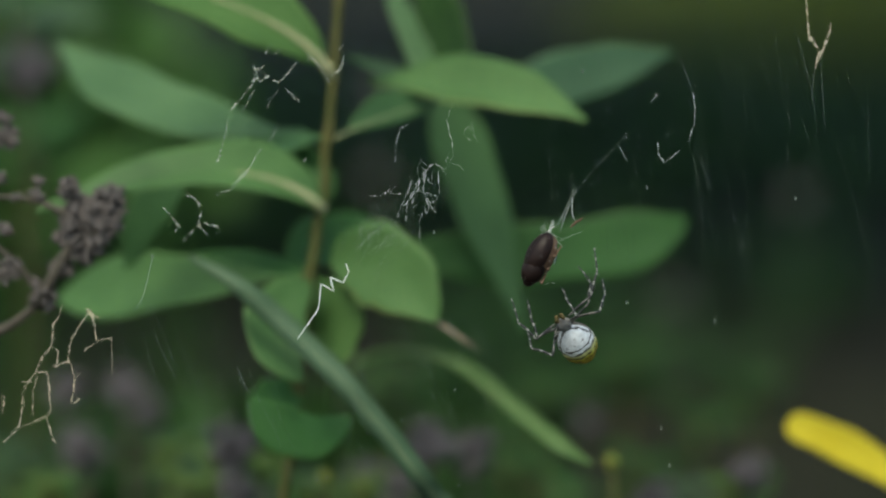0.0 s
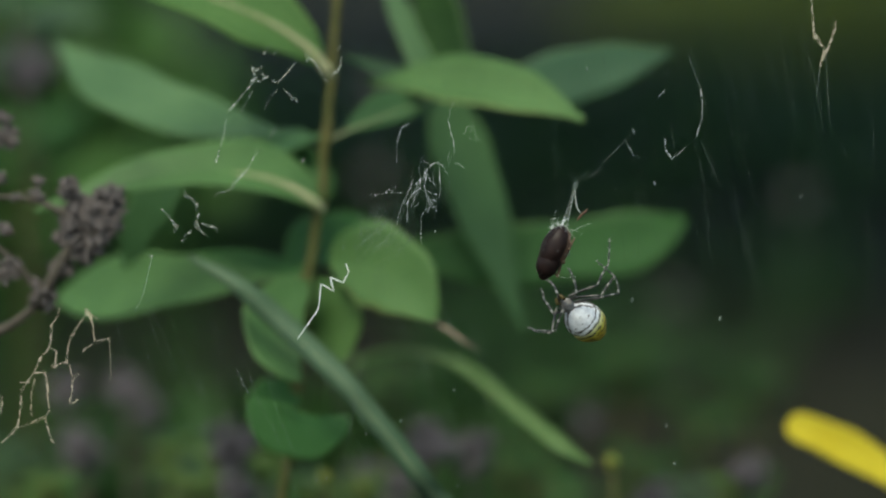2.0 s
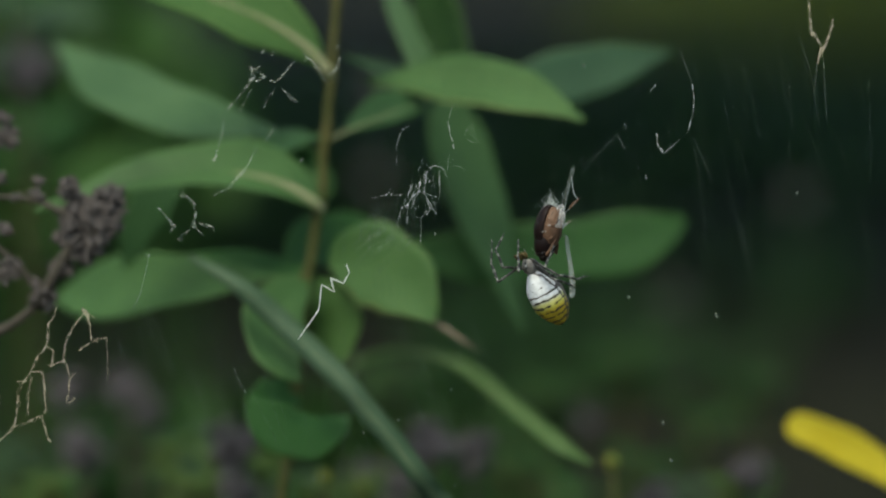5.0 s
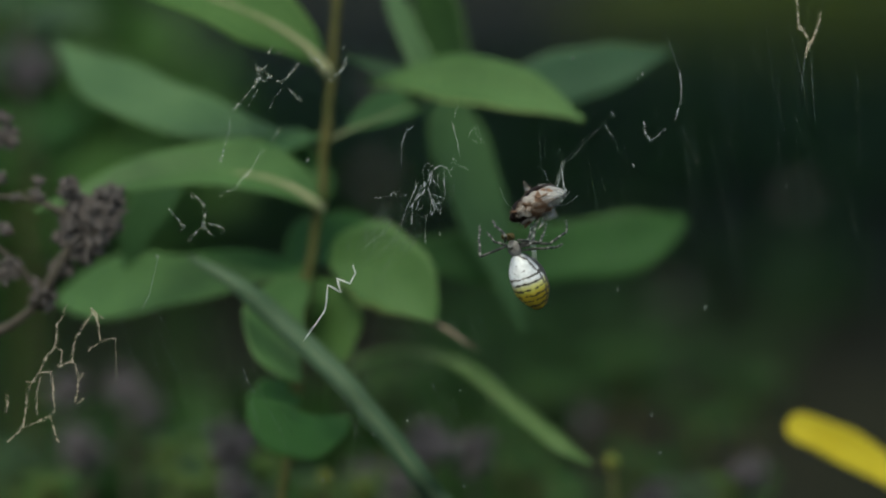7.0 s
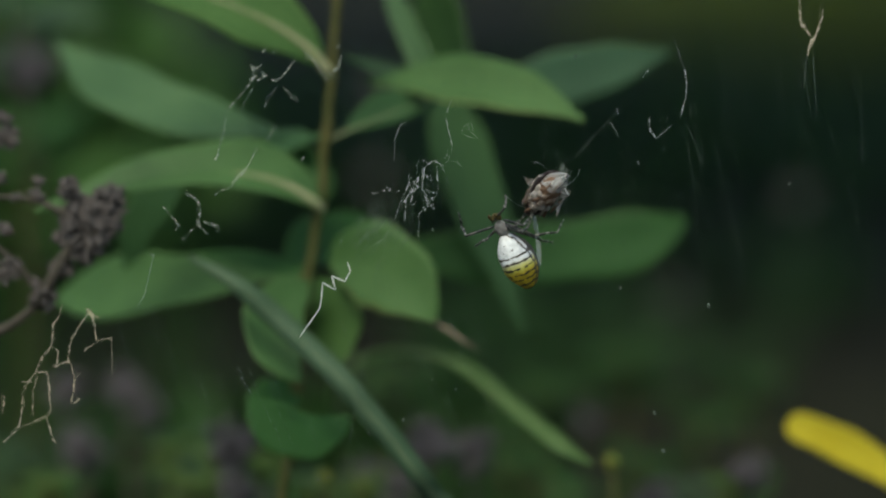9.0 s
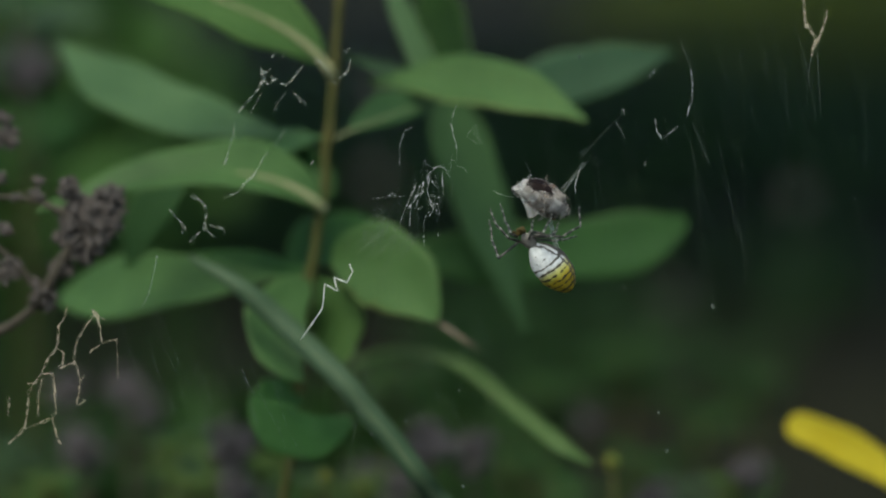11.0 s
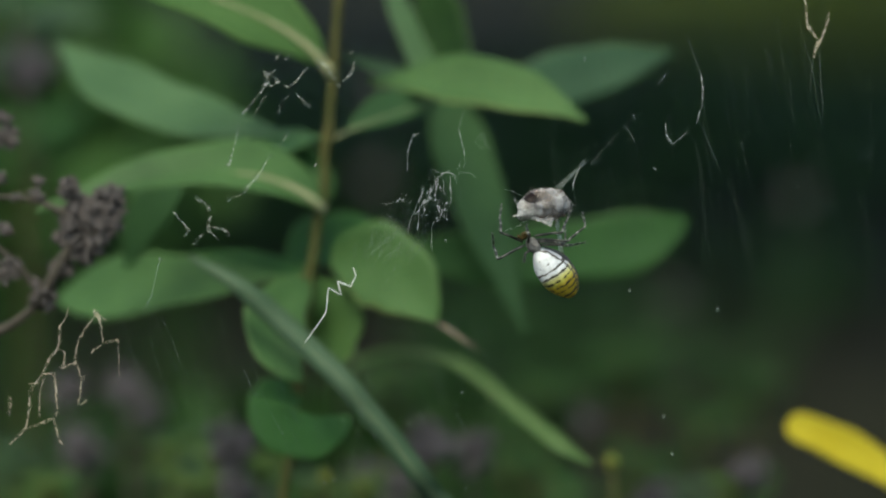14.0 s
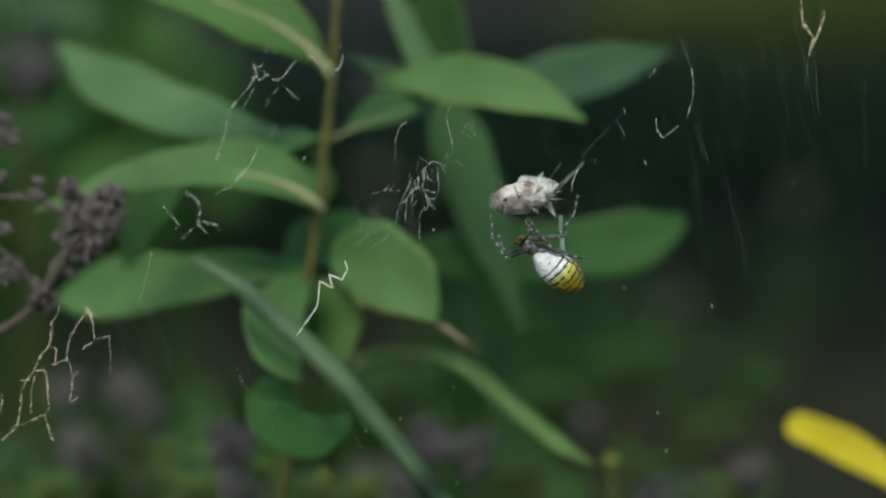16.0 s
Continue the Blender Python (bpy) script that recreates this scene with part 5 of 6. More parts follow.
for k in range(16):
    c = Vector((0.7, 0.3, -5.2)) + Vector((rng.gauss(0, 0.8), rng.gauss(0, 0.6), rng.gauss(0, 0.7)))
    d = Vector((rng.gauss(0, 1), rng.gauss(0, 0.7), rng.gauss(0, 1))).normalized() * rng.uniform(0.6, 1.6)
    e = Vector((rng.gauss(0, 0.5), rng.gauss(0, 0.5), rng.gauss(0, 0.5)))
    part("tangled_thread", tube(bezier((c - d) * MM, (c + e) * MM, (c + d) * MM, 6), rng.uniform(0.008, 0.016) * MM, 5), SILK, PREY, "tangled white thread")
SHEETS = []
for points, laid in ((((2.4, 1.2, 1.6), (6.0, 1.9, -3.4), (0.8, 1.8, -5.2)), 8.6),
                     (((-1.0, 1.9, 2.4), (0.4, 3.3, -1.6), (0.4, 1.4, -5.6)), 4.2),
                     (((-2.4, 1.2, 1.8), (-6.2, 1.4, -1.8), (-1.6, 1.8, -4.8)), 8.8),
                     (((-3.9, -2.2, -1.2), (0.9, -2.6, -2.3), (-2.0, 2.2, 1.3)), 4.4),
                     (((2.6, -3.0, -2.9), (5.4, -0.6, -1.8), (2.7, 3.7, 1.4)), 4.6),
                     (((-2.0, 2.0, -1.5), (-2.6, 3.4, -4.8), (2.0, 2.2, -3.8)), 9.6),
                     (((1.0, -1.5, -3.2), (3.4, -3.6, -5.3), (0.0, 0.5, -5.4)), 10.0)):
    SHEETS.append((wrap_flap(points, laid * 3, WRAP_THIN if laid < 8 else WRAP_SHEER), [Vector(p) for p in points], laid))
# a leg of the beetle that stays outside the last layer
bm = tube([(math.sin(radians(a)) * 2.88 * MM, -math.cos(radians(a)) * 2.98 * MM, (0.8 + 0.25 * math.sin(a * 0.05)) * MM) for a in range(125, 240, 5)], [0.11 * MM] * 23, 7)
WRAPS.append((part("bound_leg", bm, SHELL, PREY, "dark beetle leg bound over the silk"), (0, -1.6, 0), 9.8))


def make_tether():
    """Silk cords from which the prey hangs; their knot is the origin."""
    e = new("silk_tether")
    e.empty_display_size = 0.005
    rng = random.Random(2)
    for k in range(7):
        x = rng.uniform(-0.7, 0.7)
        part("cord", tube(bezier((rng.uniform(-0.3, 0.3) * MM, 0, 0), (x * 0.3 * MM, rng.uniform(-0.4, 0.4) * MM, -4 * MM), (x * MM, rng.uniform(-1, 1) * MM, rng.uniform(-6.5, -8.5) * MM), 8),
                          [0.015 * MM + 0.026 * MM * rng.random() for _ in range(9)], 5), SILK_FINE, e)
    sheet = bmesh.new()
    tube([(0.1 * MM * math.sin(i), 0, -i * 0.8 * MM) for i in range(9)], [(0.04 + 0.026 * i * (1 + 0.3 * math.sin(i * 2.1))) * MM for i in range(9)], 10, sheet, False)
    part("silk_cone", sheet, SILK_CONE, e, "sheer gathered silk cone")
    for k in range(4):
        a = (0.75, 2.5, 2.2, 1.1)[k]
        L = (3.4, 2.2, 2.8, 2.6)[k]
        part("cord", tube([(0, 0, 0), (math.cos(a) * L * 0.5 * MM, 0, (math.sin(a) * L * 0.5 - 0.3) * MM), (math.cos(a) * L * MM, 0, math.sin(a) * L * MM)], 0.011 * MM, 4), SILK_FINE, e)
    torn = part("torn_leg", tube([Vector(p) * MM for p in ((2.0, 0.2, -6.6), (2.3, 0.1, -5.9), (2.6, 0, -5.2), (3.0, 0.1, -4.7), (3.3, 0.1, -4.0))], [0.10 * MM, 0.24 * MM, 0.2 * MM, 0.22 * MM, 0.05 * MM], 8), BELLY, e, "torn orange-brown beetle leg caught in the silk")
    part("cord", tube([Vector(p) * MM for p in ((0.2, 0, -1.6), (0.7, 0.1, -3.0), (1.4, 0, -4.4), (2.3, 0, -5.2))], [0.03 * MM, 0.06 * MM, 0.06 * MM, 0.03 * MM], 6), SILK, e)
    return tagged(e, "pale silk cords gathered above the hanging prey", "silk"), torn


TETHER, TORN_LEG = make_tether()


# ---- what moves ----
def tween(rows, t):
    ts = [r[0] for r in rows]
    return [float(np.interp(t, ts, [r[i] for r in rows])) for i in range(1, len(rows[0]))]


def turn_to(up, back):
    """A turn that brings +z to up and -y to back (in the web's plane)."""
    z = Vector(up).normalized()
    y = -Vector(back)
    y = (y - z * y.dot(z)).normalized()
    x = y.cross(z)
    return Matrix((x, y, z)).transposed()


TIMES = [i * 0.25 for i in range(65)]
LEG_TIMES = [i / 6 for i in range(97)]


def motions():
    # spider: seconds, body joint, abdomen's end (millimetres in the web's plane), how far the abdomen's end lies behind the joint
    body = [
        (0, *(22.0, -14.0), *(26.0, -19.4), 8.0), (0.5, *(18.9, -13.2), *(22.8, -18.4), 8.0), (1, *(18.3, -12.4), *(22.2, -17.6), 8.0), (1.5, *(22.0, -11.2), *(25.4, -17.0), 8.0), (2, *(22.6, -10.5), *(28.6, -15.6), 8.0),
        (2.5, *(19.3, -7.4), *(25.1, -16.6), 3.0), (3, *(17.3, -8.6), *(22.6, -17.5), 3.0), (3.5, *(16.5, -7.2), *(22.1, -16.6), 3.0), (4, *(16.5, -7.9), *(22.0, -17.4), 3.0), (4.2, *(18.2, -6.0), *(25.1, -15.3), 3.0),
        (6.3, *(12.2, -1.1), *(16.9, -11.4), 3.0), (6.5, *(13.4, -0.6), *(17.6, -11.4), 3.0), (7, *(13.2, -0.9), *(17.6, -10.5), 3.0), (7.5, *(10.2, 1.6), *(14.7, -8.7), 3.0), (8, *(9.8, 2.4), *(13.8, -8.0), 3.0),
        (8.5, *(10.4, 2.3), *(14.3, -8.0), 3.0), (9, *(11.0, 2.7), *(16.2, -7.3), 3.0), (9.2, *(13.7, 1.3), *(18.3, -8.8), 3.0), (11.3, *(16.4, 0.6), *(23.8, -6.9), 3.0), (11.5, *(15.1, 1.0), *(22.9, -6.1), 3.0),
        (12, *(17.6, -0.5), *(25.4, -8.2), 3.0), (12.5, *(16.0, -0.4), *(25.2, -6.9), 3.0), (13, *(18.5, -1.4), *(24.4, -9.0), 5.0), (13.5, *(18.2, 0.6), *(25.6, -6.2), 3.0), (14, *(16.8, -0.1), *(23.9, -8.6), 3.2),
        (14.5, *(16.2, 0.1), *(23.4, -6.4), 5.0), (15, *(16.9, -0.1), *(23.9, -7.7), 4.3), (15.5, *(15.1, -0.4), *(23.0, -7.4), 3.0), (16, *(16.5, -0.4), *(25.3, -7.3), 3.0)]
    def sway_of(t):
        x, z, x2, z2, far = tween(body, t)
        up = Vector((x - x2, -far, z - z2))
        return WEB @ Matrix.Translation(Vector((x, 0, z)) * MM) @ turn_to(up, Vector((0, -1, 0)) - float(np.interp(t, (0, 2, 2.5, 16), (0.1, 0.1, 0.75, 0.75))) * Vector((up.z, 0, -up.x)).normalized()).to_4x4()
    walk(SPIDER, [(t, sway_of(t)) for t in TIMES])

    # joints of each leg in the web's plane: seconds, knee, ankle, tip; four legs on one side, then four on the other
    steps = [
        [(0, 16.5, -16.0, 12.5, -12.3, 11.4, -6.4), (0.5, 14.2, -21.1, 11.7, -16.0, 11.2, -9.0), (1, 12.2, -13.5, 10.9, -9.0, 11.5, -3.4), (1.5, 15.2, -14.0, 14.4, -10.0, 14.7, -5.9), (2, 19.2, -15.0, 16.2, -14.5, 15.2, -14.0), (2.5, 16.5, -8.5, 16.2, -5.9, 16.7, -3.9), (3, 14.9, -5.9, 15.0, -1.9, 15.7, 0.6), (3.5, 14.9, -5.4, 14.7, -1.9, 15.2, 1.1), (4, 14.7, -6.4, 14.6, -3.4, 14.9, -0.4), (6.5, 10.2, -2.1, 10.1, 1.1, 10.1, 3.6), (7, 11.2, 2.1, 9.2, 4.1, 8.9, 5.1), (7.5, 7.2, 1.6, 6.1, 4.1, 6.6, 7.4), (8, 5.1, 3.4, 4.4, 4.6, 4.3, 6.6), (8.5, 7.7, 5.9, 8.2, 8.0, 9.2, 9.4), (9, 10.9, 7.2, 11.2, 8.7, 11.2, 9.7), (11.5, 10.2, 2.1, 8.9, 4.6, 7.9, 8.2), (12, 10.7, 0.6, 10.3, 4.1, 11.0, 7.2), (12.5, 13.7, 1.6, 13.5, 3.6, 13.5, 5.6), (13, 16.2, 1.1, 16.0, 3.1, 16.2, 4.6), (13.5, 15.5, 3.6, 14.9, 6.1, 14.4, 8.7), (14, 10.2, 2.9, 10.1, 5.6, 10.5, 8.2), (14.5, 15.7, 3.3, 14.5, 5.1, 14.2, 7.2), (15, 9.7, 1.4, 9.4, 4.1, 9.7, 6.6), (15.5, 12.7, 0.6, 11.5, 3.6, 10.7, 6.3), (16, 15.7, 3.1, 14.9, 4.6, 13.7, 7.2)],
        [(0, 19.5, -19.0, 15.7, -17.7, 15.3, -15.0), (0.5, 18.2, -20.1, 14.2, -21.1, 12.7, -18.5), (1, 12.7, -17.0, 11.7, -14.5, 11.0, -10.0), (1.5, 17.2, -16.0, 15.5, -13.0, 14.9, -10.5), (2, 21.3, -10.5, 19.7, -15.0, 16.7, -14.5), (2.5, 15.5, -12.5, 12.2, -11.5, 11.0, -10.0), (3, 11.7, -10.0, 10.5, -8.5, 9.5, -3.9), (3.5, 10.5, -8.8, 8.7, -5.9, 8.3, -1.4), (4, 9.9, -8.8, 8.4, -5.4, 8.2, -2.4), (6.5, 8.5, -3.1, 7.7, 0.1, 8.2, 1.6), (7, 6.6, -1.4, 6.4, 2.1, 6.6, 4.3), (7.5, 5.1, 0.6, 3.6, 2.1, 3.3, 5.1), (8, 4.1, -0.4, 3.1, 1.6, 2.8, 3.6), (8.5, 4.4, 0.1, 3.1, 1.6, 2.2, 3.6), (9, 4.1, 2.3, 3.3, 4.1, 2.7, 6.6), (11.5, 9.2, -1.9, 8.0, 1.6, 7.7, 4.6), (12, 11.4, -2.1, 10.2, 1.1, 9.9, 4.1), (12.5, 10.2, -1.9, 9.2, 1.1, 8.9, 3.6), (13, 11.2, -2.7, 10.5, 0.1, 10.2, 3.6), (13.5, 11.0, -0.4, 9.7, 3.1, 10.2, 6.6), (14, 9.7, -1.9, 9.0, 0.6, 8.7, 2.9), (14.5, 9.5, -0.9, 8.2, 2.1, 7.9, 5.1), (15, 9.2, -1.2, 8.0, 2.1, 8.2, 5.6), (15.5, 8.5, -1.6, 7.9, 2.1, 8.3, 5.1), (16, 10.7, -1.1, 8.7, 2.1, 8.5, 6.1)],
        [(0, 16.7, -15.7, 15.2, -11.0, 14.2, -5.1), (0.5, 16.7, -17.0, 14.7, -18.0, 13.2, -16.5), (1, 15.4, -12.0, 13.7, -7.0, 12.0, -3.7), (1.5, 17.7, -11.5, 15.7, -11.5, 14.7, -9.0), (2, 20.3, -8.0, 19.2, -5.9, 17.9, -5.4), (2.5, 16.7, -8.0, 13.7, -3.9, 12.8, 0.6), (3, 11.2, -8.5, 9.7, -4.9, 10.7, 0.1), (3.5, 9.5, -6.4, 8.3, -2.9, 11.7, 1.1), (4, 8.9, -7.5, 8.2, -2.9, 12.2, 0.9), (6.5, 10.7, 1.1, 9.3, 5.6, 11.4, 8.2), (7, 12.2, 0.1, 8.2, 1.6, 7.7, 3.1), (7.5, 7.7, 1.1, 6.1, 0.1, 5.1, 0.6), (8, 6.6, 3.1, 4.6, 4.1, 3.8, 7.2), (8.5, 6.6, -0.4, 5.4, -0.1, 4.6, 0.3), (9, 7.7, 1.6, 6.4, 0.9, 5.8, 0.5), (11.5, 10.7, 2.6, 8.5, 5.6, 7.7, 8.7), (12, 14.2, 2.6, 13.5, 5.6, 13.5, 8.2), (12.5, 11.7, 0.9, 8.7, 1.6, 8.7, 6.6), (13, 12.7, -2.9, 11.2, -0.4, 10.3, 2.1), (13.5, 12.7, -0.7, 11.5, 2.1, 11.3, 5.6), (14, 15.2, 2.6, 14.9, 3.6, 15.2, 4.6), (14.5, 11.2, -1.9, 10.5, 0.6, 9.9, 3.6), (15, 13.7, -0.4, 13.2, -0.9, 13.0, -2.4), (15.5, 7.9, 0.1, 6.9, 2.6, 6.2, 5.1), (16, 11.4, -1.9, 10.5, 0.6, 9.9, 3.1)],
        [(0, 20.3, -15.0, 19.7, -17.0, 19.5, -18.5), (0.5, 18.2, -17.5, 17.7, -19.0, 16.7, -20.6), (1, 15.7, -18.0, 14.2, -16.0, 13.2, -13.0), (1.5, 19.7, -16.0, 18.7, -17.0, 17.2, -15.0), (2, 19.5, -11.5, 17.9, -9.0, 17.5, -7.0), (2.5, 18.2, -9.0, 17.2, -7.5, 17.2, -4.9), (3, 15.7, -8.0, 14.7, -7.5, 14.2, -5.9), (3.5, 14.7, -7.0, 14.2, -5.9, 13.2, -5.4), (4, 13.2, -7.5, 12.2, -8.0, 11.2, -8.0), (6.5, 15.2, 0.6, 16.5, 4.1, 18.5, 8.0), (7, 14.9, 1.1, 15.9, 3.6, 16.7, 5.1), (7.5, 11.7, 2.6, 13.2, 5.1, 14.2, 6.6), (8, 10.9, 3.6, 12.0, 5.6, 13.2, 7.7), (8.5, 12.2, 3.1, 13.2, 5.1, 14.2, 6.6), (9, 12.9, 4.1, 13.7, 5.1, 14.7, 6.3), (11.5, 14.2, 3.1, 14.2, 5.1, 15.2, 7.2), (12, 15.7, -1.9, 15.2, -2.4, 14.5, -2.9), (12.5, 15.2, -1.4, 14.2, -1.7, 13.5, -2.1), (13, 16.7, -5.4, 15.7, -6.1, 14.9, -5.9), (13.5, 15.2, -1.4, 15.7, -2.9, 16.5, -3.9), (14, 14.5, -0.9, 14.5, -1.9, 14.7, -2.4), (14.5, 13.7, -0.9, 14.0, -2.4, 14.5, -3.4), (15, 14.7, -4.9, 14.2, -5.4, 13.9, -5.7), (15.5, 12.2, 0.1, 11.9, -0.9, 11.7, -1.1), (16, 15.2, 0.1, 15.4, 1.6, 15.2, 4.1)],
        [(0, 27.2, -7.5, 27.7, -2.9, 26.8, 0.6), (0.5, 22.8, -9.5, 25.2, -7.0, 25.8, -1.9), (1, 22.8, -8.5, 24.0, -4.9, 24.2, 0.6), (1.5, 29.3, -5.9, 29.7, -0.9, 27.1, 3.6), (2, 28.8, -5.9, 29.8, -1.9, 29.6, 2.1), (2.5, 23.8, -5.9, 24.8, -2.9, 25.1, 1.1), (3, 21.8, -6.4, 23.0, -4.9, 22.6, -1.4), (3.5, 21.3, -5.9, 22.6, -3.9, 22.8, -0.9), (4, 17.7, -7.0, 18.7, -4.9, 20.3, -1.4), (6.5, 17.2, 0.1, 18.2, 2.1, 18.7, 4.1), (7, 17.2, 1.1, 17.9, 2.6, 18.5, 4.6), (7.5, 13.2, 2.1, 14.2, 3.6, 15.2, 5.6), (8, 13.2, 3.6, 14.2, 5.1, 14.9, 7.7), (8.5, 12.2, 2.1, 13.9, 4.6, 14.7, 6.1), (9, 14.2, 4.1, 15.7, 5.6, 15.9, 6.6), (11.5, 16.2, 3.1, 17.5, 5.6, 18.2, 7.7), (12, 20.3, 1.6, 20.8, 4.1, 22.3, 7.7), (12.5, 18.7, 2.1, 19.7, 4.1, 20.8, 6.3), (13, 22.8, 1.1, 23.6, 4.1, 24.8, 9.2), (13.5, 22.3, 4.1, 23.1, 5.6, 23.3, 7.7), (14, 21.1, 2.9, 22.1, 5.1, 23.3, 8.2), (14.5, 22.1, 3.3, 23.0, 6.1, 23.8, 9.2), (15, 21.6, 2.6, 22.8, 6.1, 23.6, 9.7), (15.5, 19.7, 2.9, 20.8, 5.6, 22.1, 9.7), (16, 22.1, 2.6, 23.3, 6.1, 24.0, 9.7)],
        [(0, 28.4, -11.0, 28.9, -8.0, 28.6, -5.4), (0.5, 25.8, -11.0, 26.0, -8.5, 25.8, -3.9), (1, 24.8, -10.5, 25.2, -8.0, 25.0, -4.9), (1.5, 27.3, -8.0, 28.0, -4.9, 23.8, -1.4), (2, 30.8, -8.0, 30.8, -4.4, 25.3, -0.4), (2.5, 26.8, -10.5, 29.8, -8.0, 30.3, -5.4), (3, 25.3, -9.8, 27.8, -7.5, 28.8, -3.9), (3.5, 22.8, -9.0, 25.8, -9.0, 28.3, -7.7), (4, 20.3, -9.0, 22.8, -11.2, 25.0, -12.0), (6.5, 21.8, -0.6, 23.0, 1.6, 24.3, 4.1), (7, 21.8, 0.9, 22.1, 3.1, 22.1, 5.3), (7.5, 18.2, 0.1, 19.9, 2.1, 20.8, 4.9), (8, 18.2, 0.6, 20.3, 2.6, 21.1, 4.3), (8.5, 18.2, -1.1, 19.7, 1.1, 21.0, 3.3), (9, 19.2, 1.1, 21.0, 3.1, 21.6, 5.3), (11.5, 21.8, 2.9, 23.1, 5.1, 22.6, 8.7), (12, 21.8, 1.6, 22.1, 3.1, 22.0, 4.6), (12.5, 19.2, 1.6, 20.3, 3.1, 20.3, 4.6), (13, 26.8, -1.2, 27.1, 2.6, 26.3, 6.1), (13.5, 26.3, 1.6, 26.1, 4.6, 26.1, 7.2), (14, 25.3, 1.1, 25.4, 4.1, 25.0, 6.6), (14.5, 24.8, 2.6, 24.8, 4.6, 24.3, 6.1), (15, 24.3, -1.2, 24.9, 1.6, 24.9, 4.6), (15.5, 19.5, 2.1, 20.6, 4.1, 20.3, 5.6), (16, 20.3, 2.1, 21.8, 2.3, 22.1, 3.1)],
        [(0, 23.6, -12.0, 22.0, -9.2, 21.3, -7.0), (0.5, 20.8, -12.0, 17.7, -10.5, 17.2, -8.5), (1, 20.8, -10.0, 21.0, -5.9, 19.5, 0.1), (1.5, 24.8, -8.0, 25.6, -5.9, 24.0, 0.1), (2, 23.6, -8.0, 22.8, -4.4, 22.3, -3.4), (2.5, 25.3, -10.0, 27.8, -10.5, 28.8, -9.5), (3, 23.3, -9.0, 24.8, -8.0, 25.8, -5.9), (3.5, 20.3, -7.5, 21.8, -8.5, 23.3, -9.5), (4, 19.7, -8.0, 20.8, -10.0, 21.8, -11.2), (6.5, 15.7, -0.9, 17.2, 0.6, 18.3, 2.6), (7, 15.2, 0.6, 16.2, 3.1, 17.2, 5.6), (7.5, 12.2, 1.6, 13.2, 3.1, 14.2, 4.6), (8, 13.2, 2.1, 13.5, 3.6, 14.2, 5.1), (8.5, 12.7, 1.6, 14.2, 3.6, 14.9, 5.1), (9, 13.7, 3.1, 15.2, 4.1, 15.7, 5.1), (11.5, 17.7, 2.6, 19.2, 4.1, 19.7, 5.6), (12, 20.3, 1.1, 21.8, 1.1, 22.1, 3.1), (12.5, 15.7, 3.1, 15.4, 4.6, 15.9, 6.1), (13, 17.2, 2.1, 17.5, 3.6, 17.7, 5.1), (13.5, 22.3, 2.1, 23.0, 4.1, 23.3, 6.1), (14, 20.3, 1.1, 21.8, 1.1, 21.8, 4.1), (14.5, 18.2, 2.1, 20.3, 2.9, 22.1, 3.3), (15, 20.3, 1.6, 21.1, 1.6, 21.8, 4.1), (15.5, 15.2, 2.6, 15.4, 4.1, 15.2, 5.6), (16, 19.2, 0.1, 16.2, 3.6, 14.7, 6.1)],
        [(0, 27.3, -8.0, 26.6, -4.1, 23.4, -2.1), (0.5, 23.3, -9.0, 22.8, -4.9, 20.8, -2.4), (1, 22.3, -10.5, 23.8, -4.4, 20.5, -1.4), (1.5, 22.3, -13.0, 24.8, -15.5, 25.3, -17.0), (2, 29.3, -8.5, 31.3, -8.0, 30.8, -4.9), (2.5, 27.8, -5.9, 29.3, -3.9, 27.8, -2.4), (3, 23.3, -11.0, 24.3, -14.0, 23.6, -16.0), (3.5, 20.3, -8.5, 22.1, -10.5, 22.8, -12.0), (4, 20.3, -9.5, 21.8, -11.0, 23.0, -12.5), (6.5, 16.7, -1.4, 20.3, -0.9, 21.8, -0.6), (7, 18.2, 0.1, 20.3, 0.3, 21.6, 0.9), (7.5, 15.2, 0.6, 16.7, 0.4, 18.2, 0.1), (8, 14.7, 1.1, 16.2, 0.5, 18.2, 0.8), (8.5, 15.2, 0.1, 16.5, -0.9, 18.5, -0.9), (9, 16.2, 2.1, 17.7, 1.4, 19.5, 1.1), (11.5, 18.2, 2.1, 20.3, 2.6, 21.8, 3.1), (12, 23.8, -3.4, 27.3, -0.9, 28.1, 2.9), (12.5, 22.3, -2.9, 24.0, -2.1, 25.8, -1.6), (13, 21.8, -1.4, 24.3, -1.1, 26.3, -1.2), (13.5, 21.8, 1.1, 23.8, 1.1, 25.8, 1.3), (14, 21.8, 0.6, 23.3, 0.7, 25.3, 1.1), (14.5, 20.3, 1.6, 22.8, 1.8, 24.8, 2.3), (15, 21.8, -0.9, 23.0, -1.1, 24.3, -1.2), (15.5, 22.3, -2.9, 24.1, -0.9, 23.8, 1.6), (16, 23.3, -1.7, 25.3, -1.8, 26.8, -1.9)]]
    side = WEB.inverted()
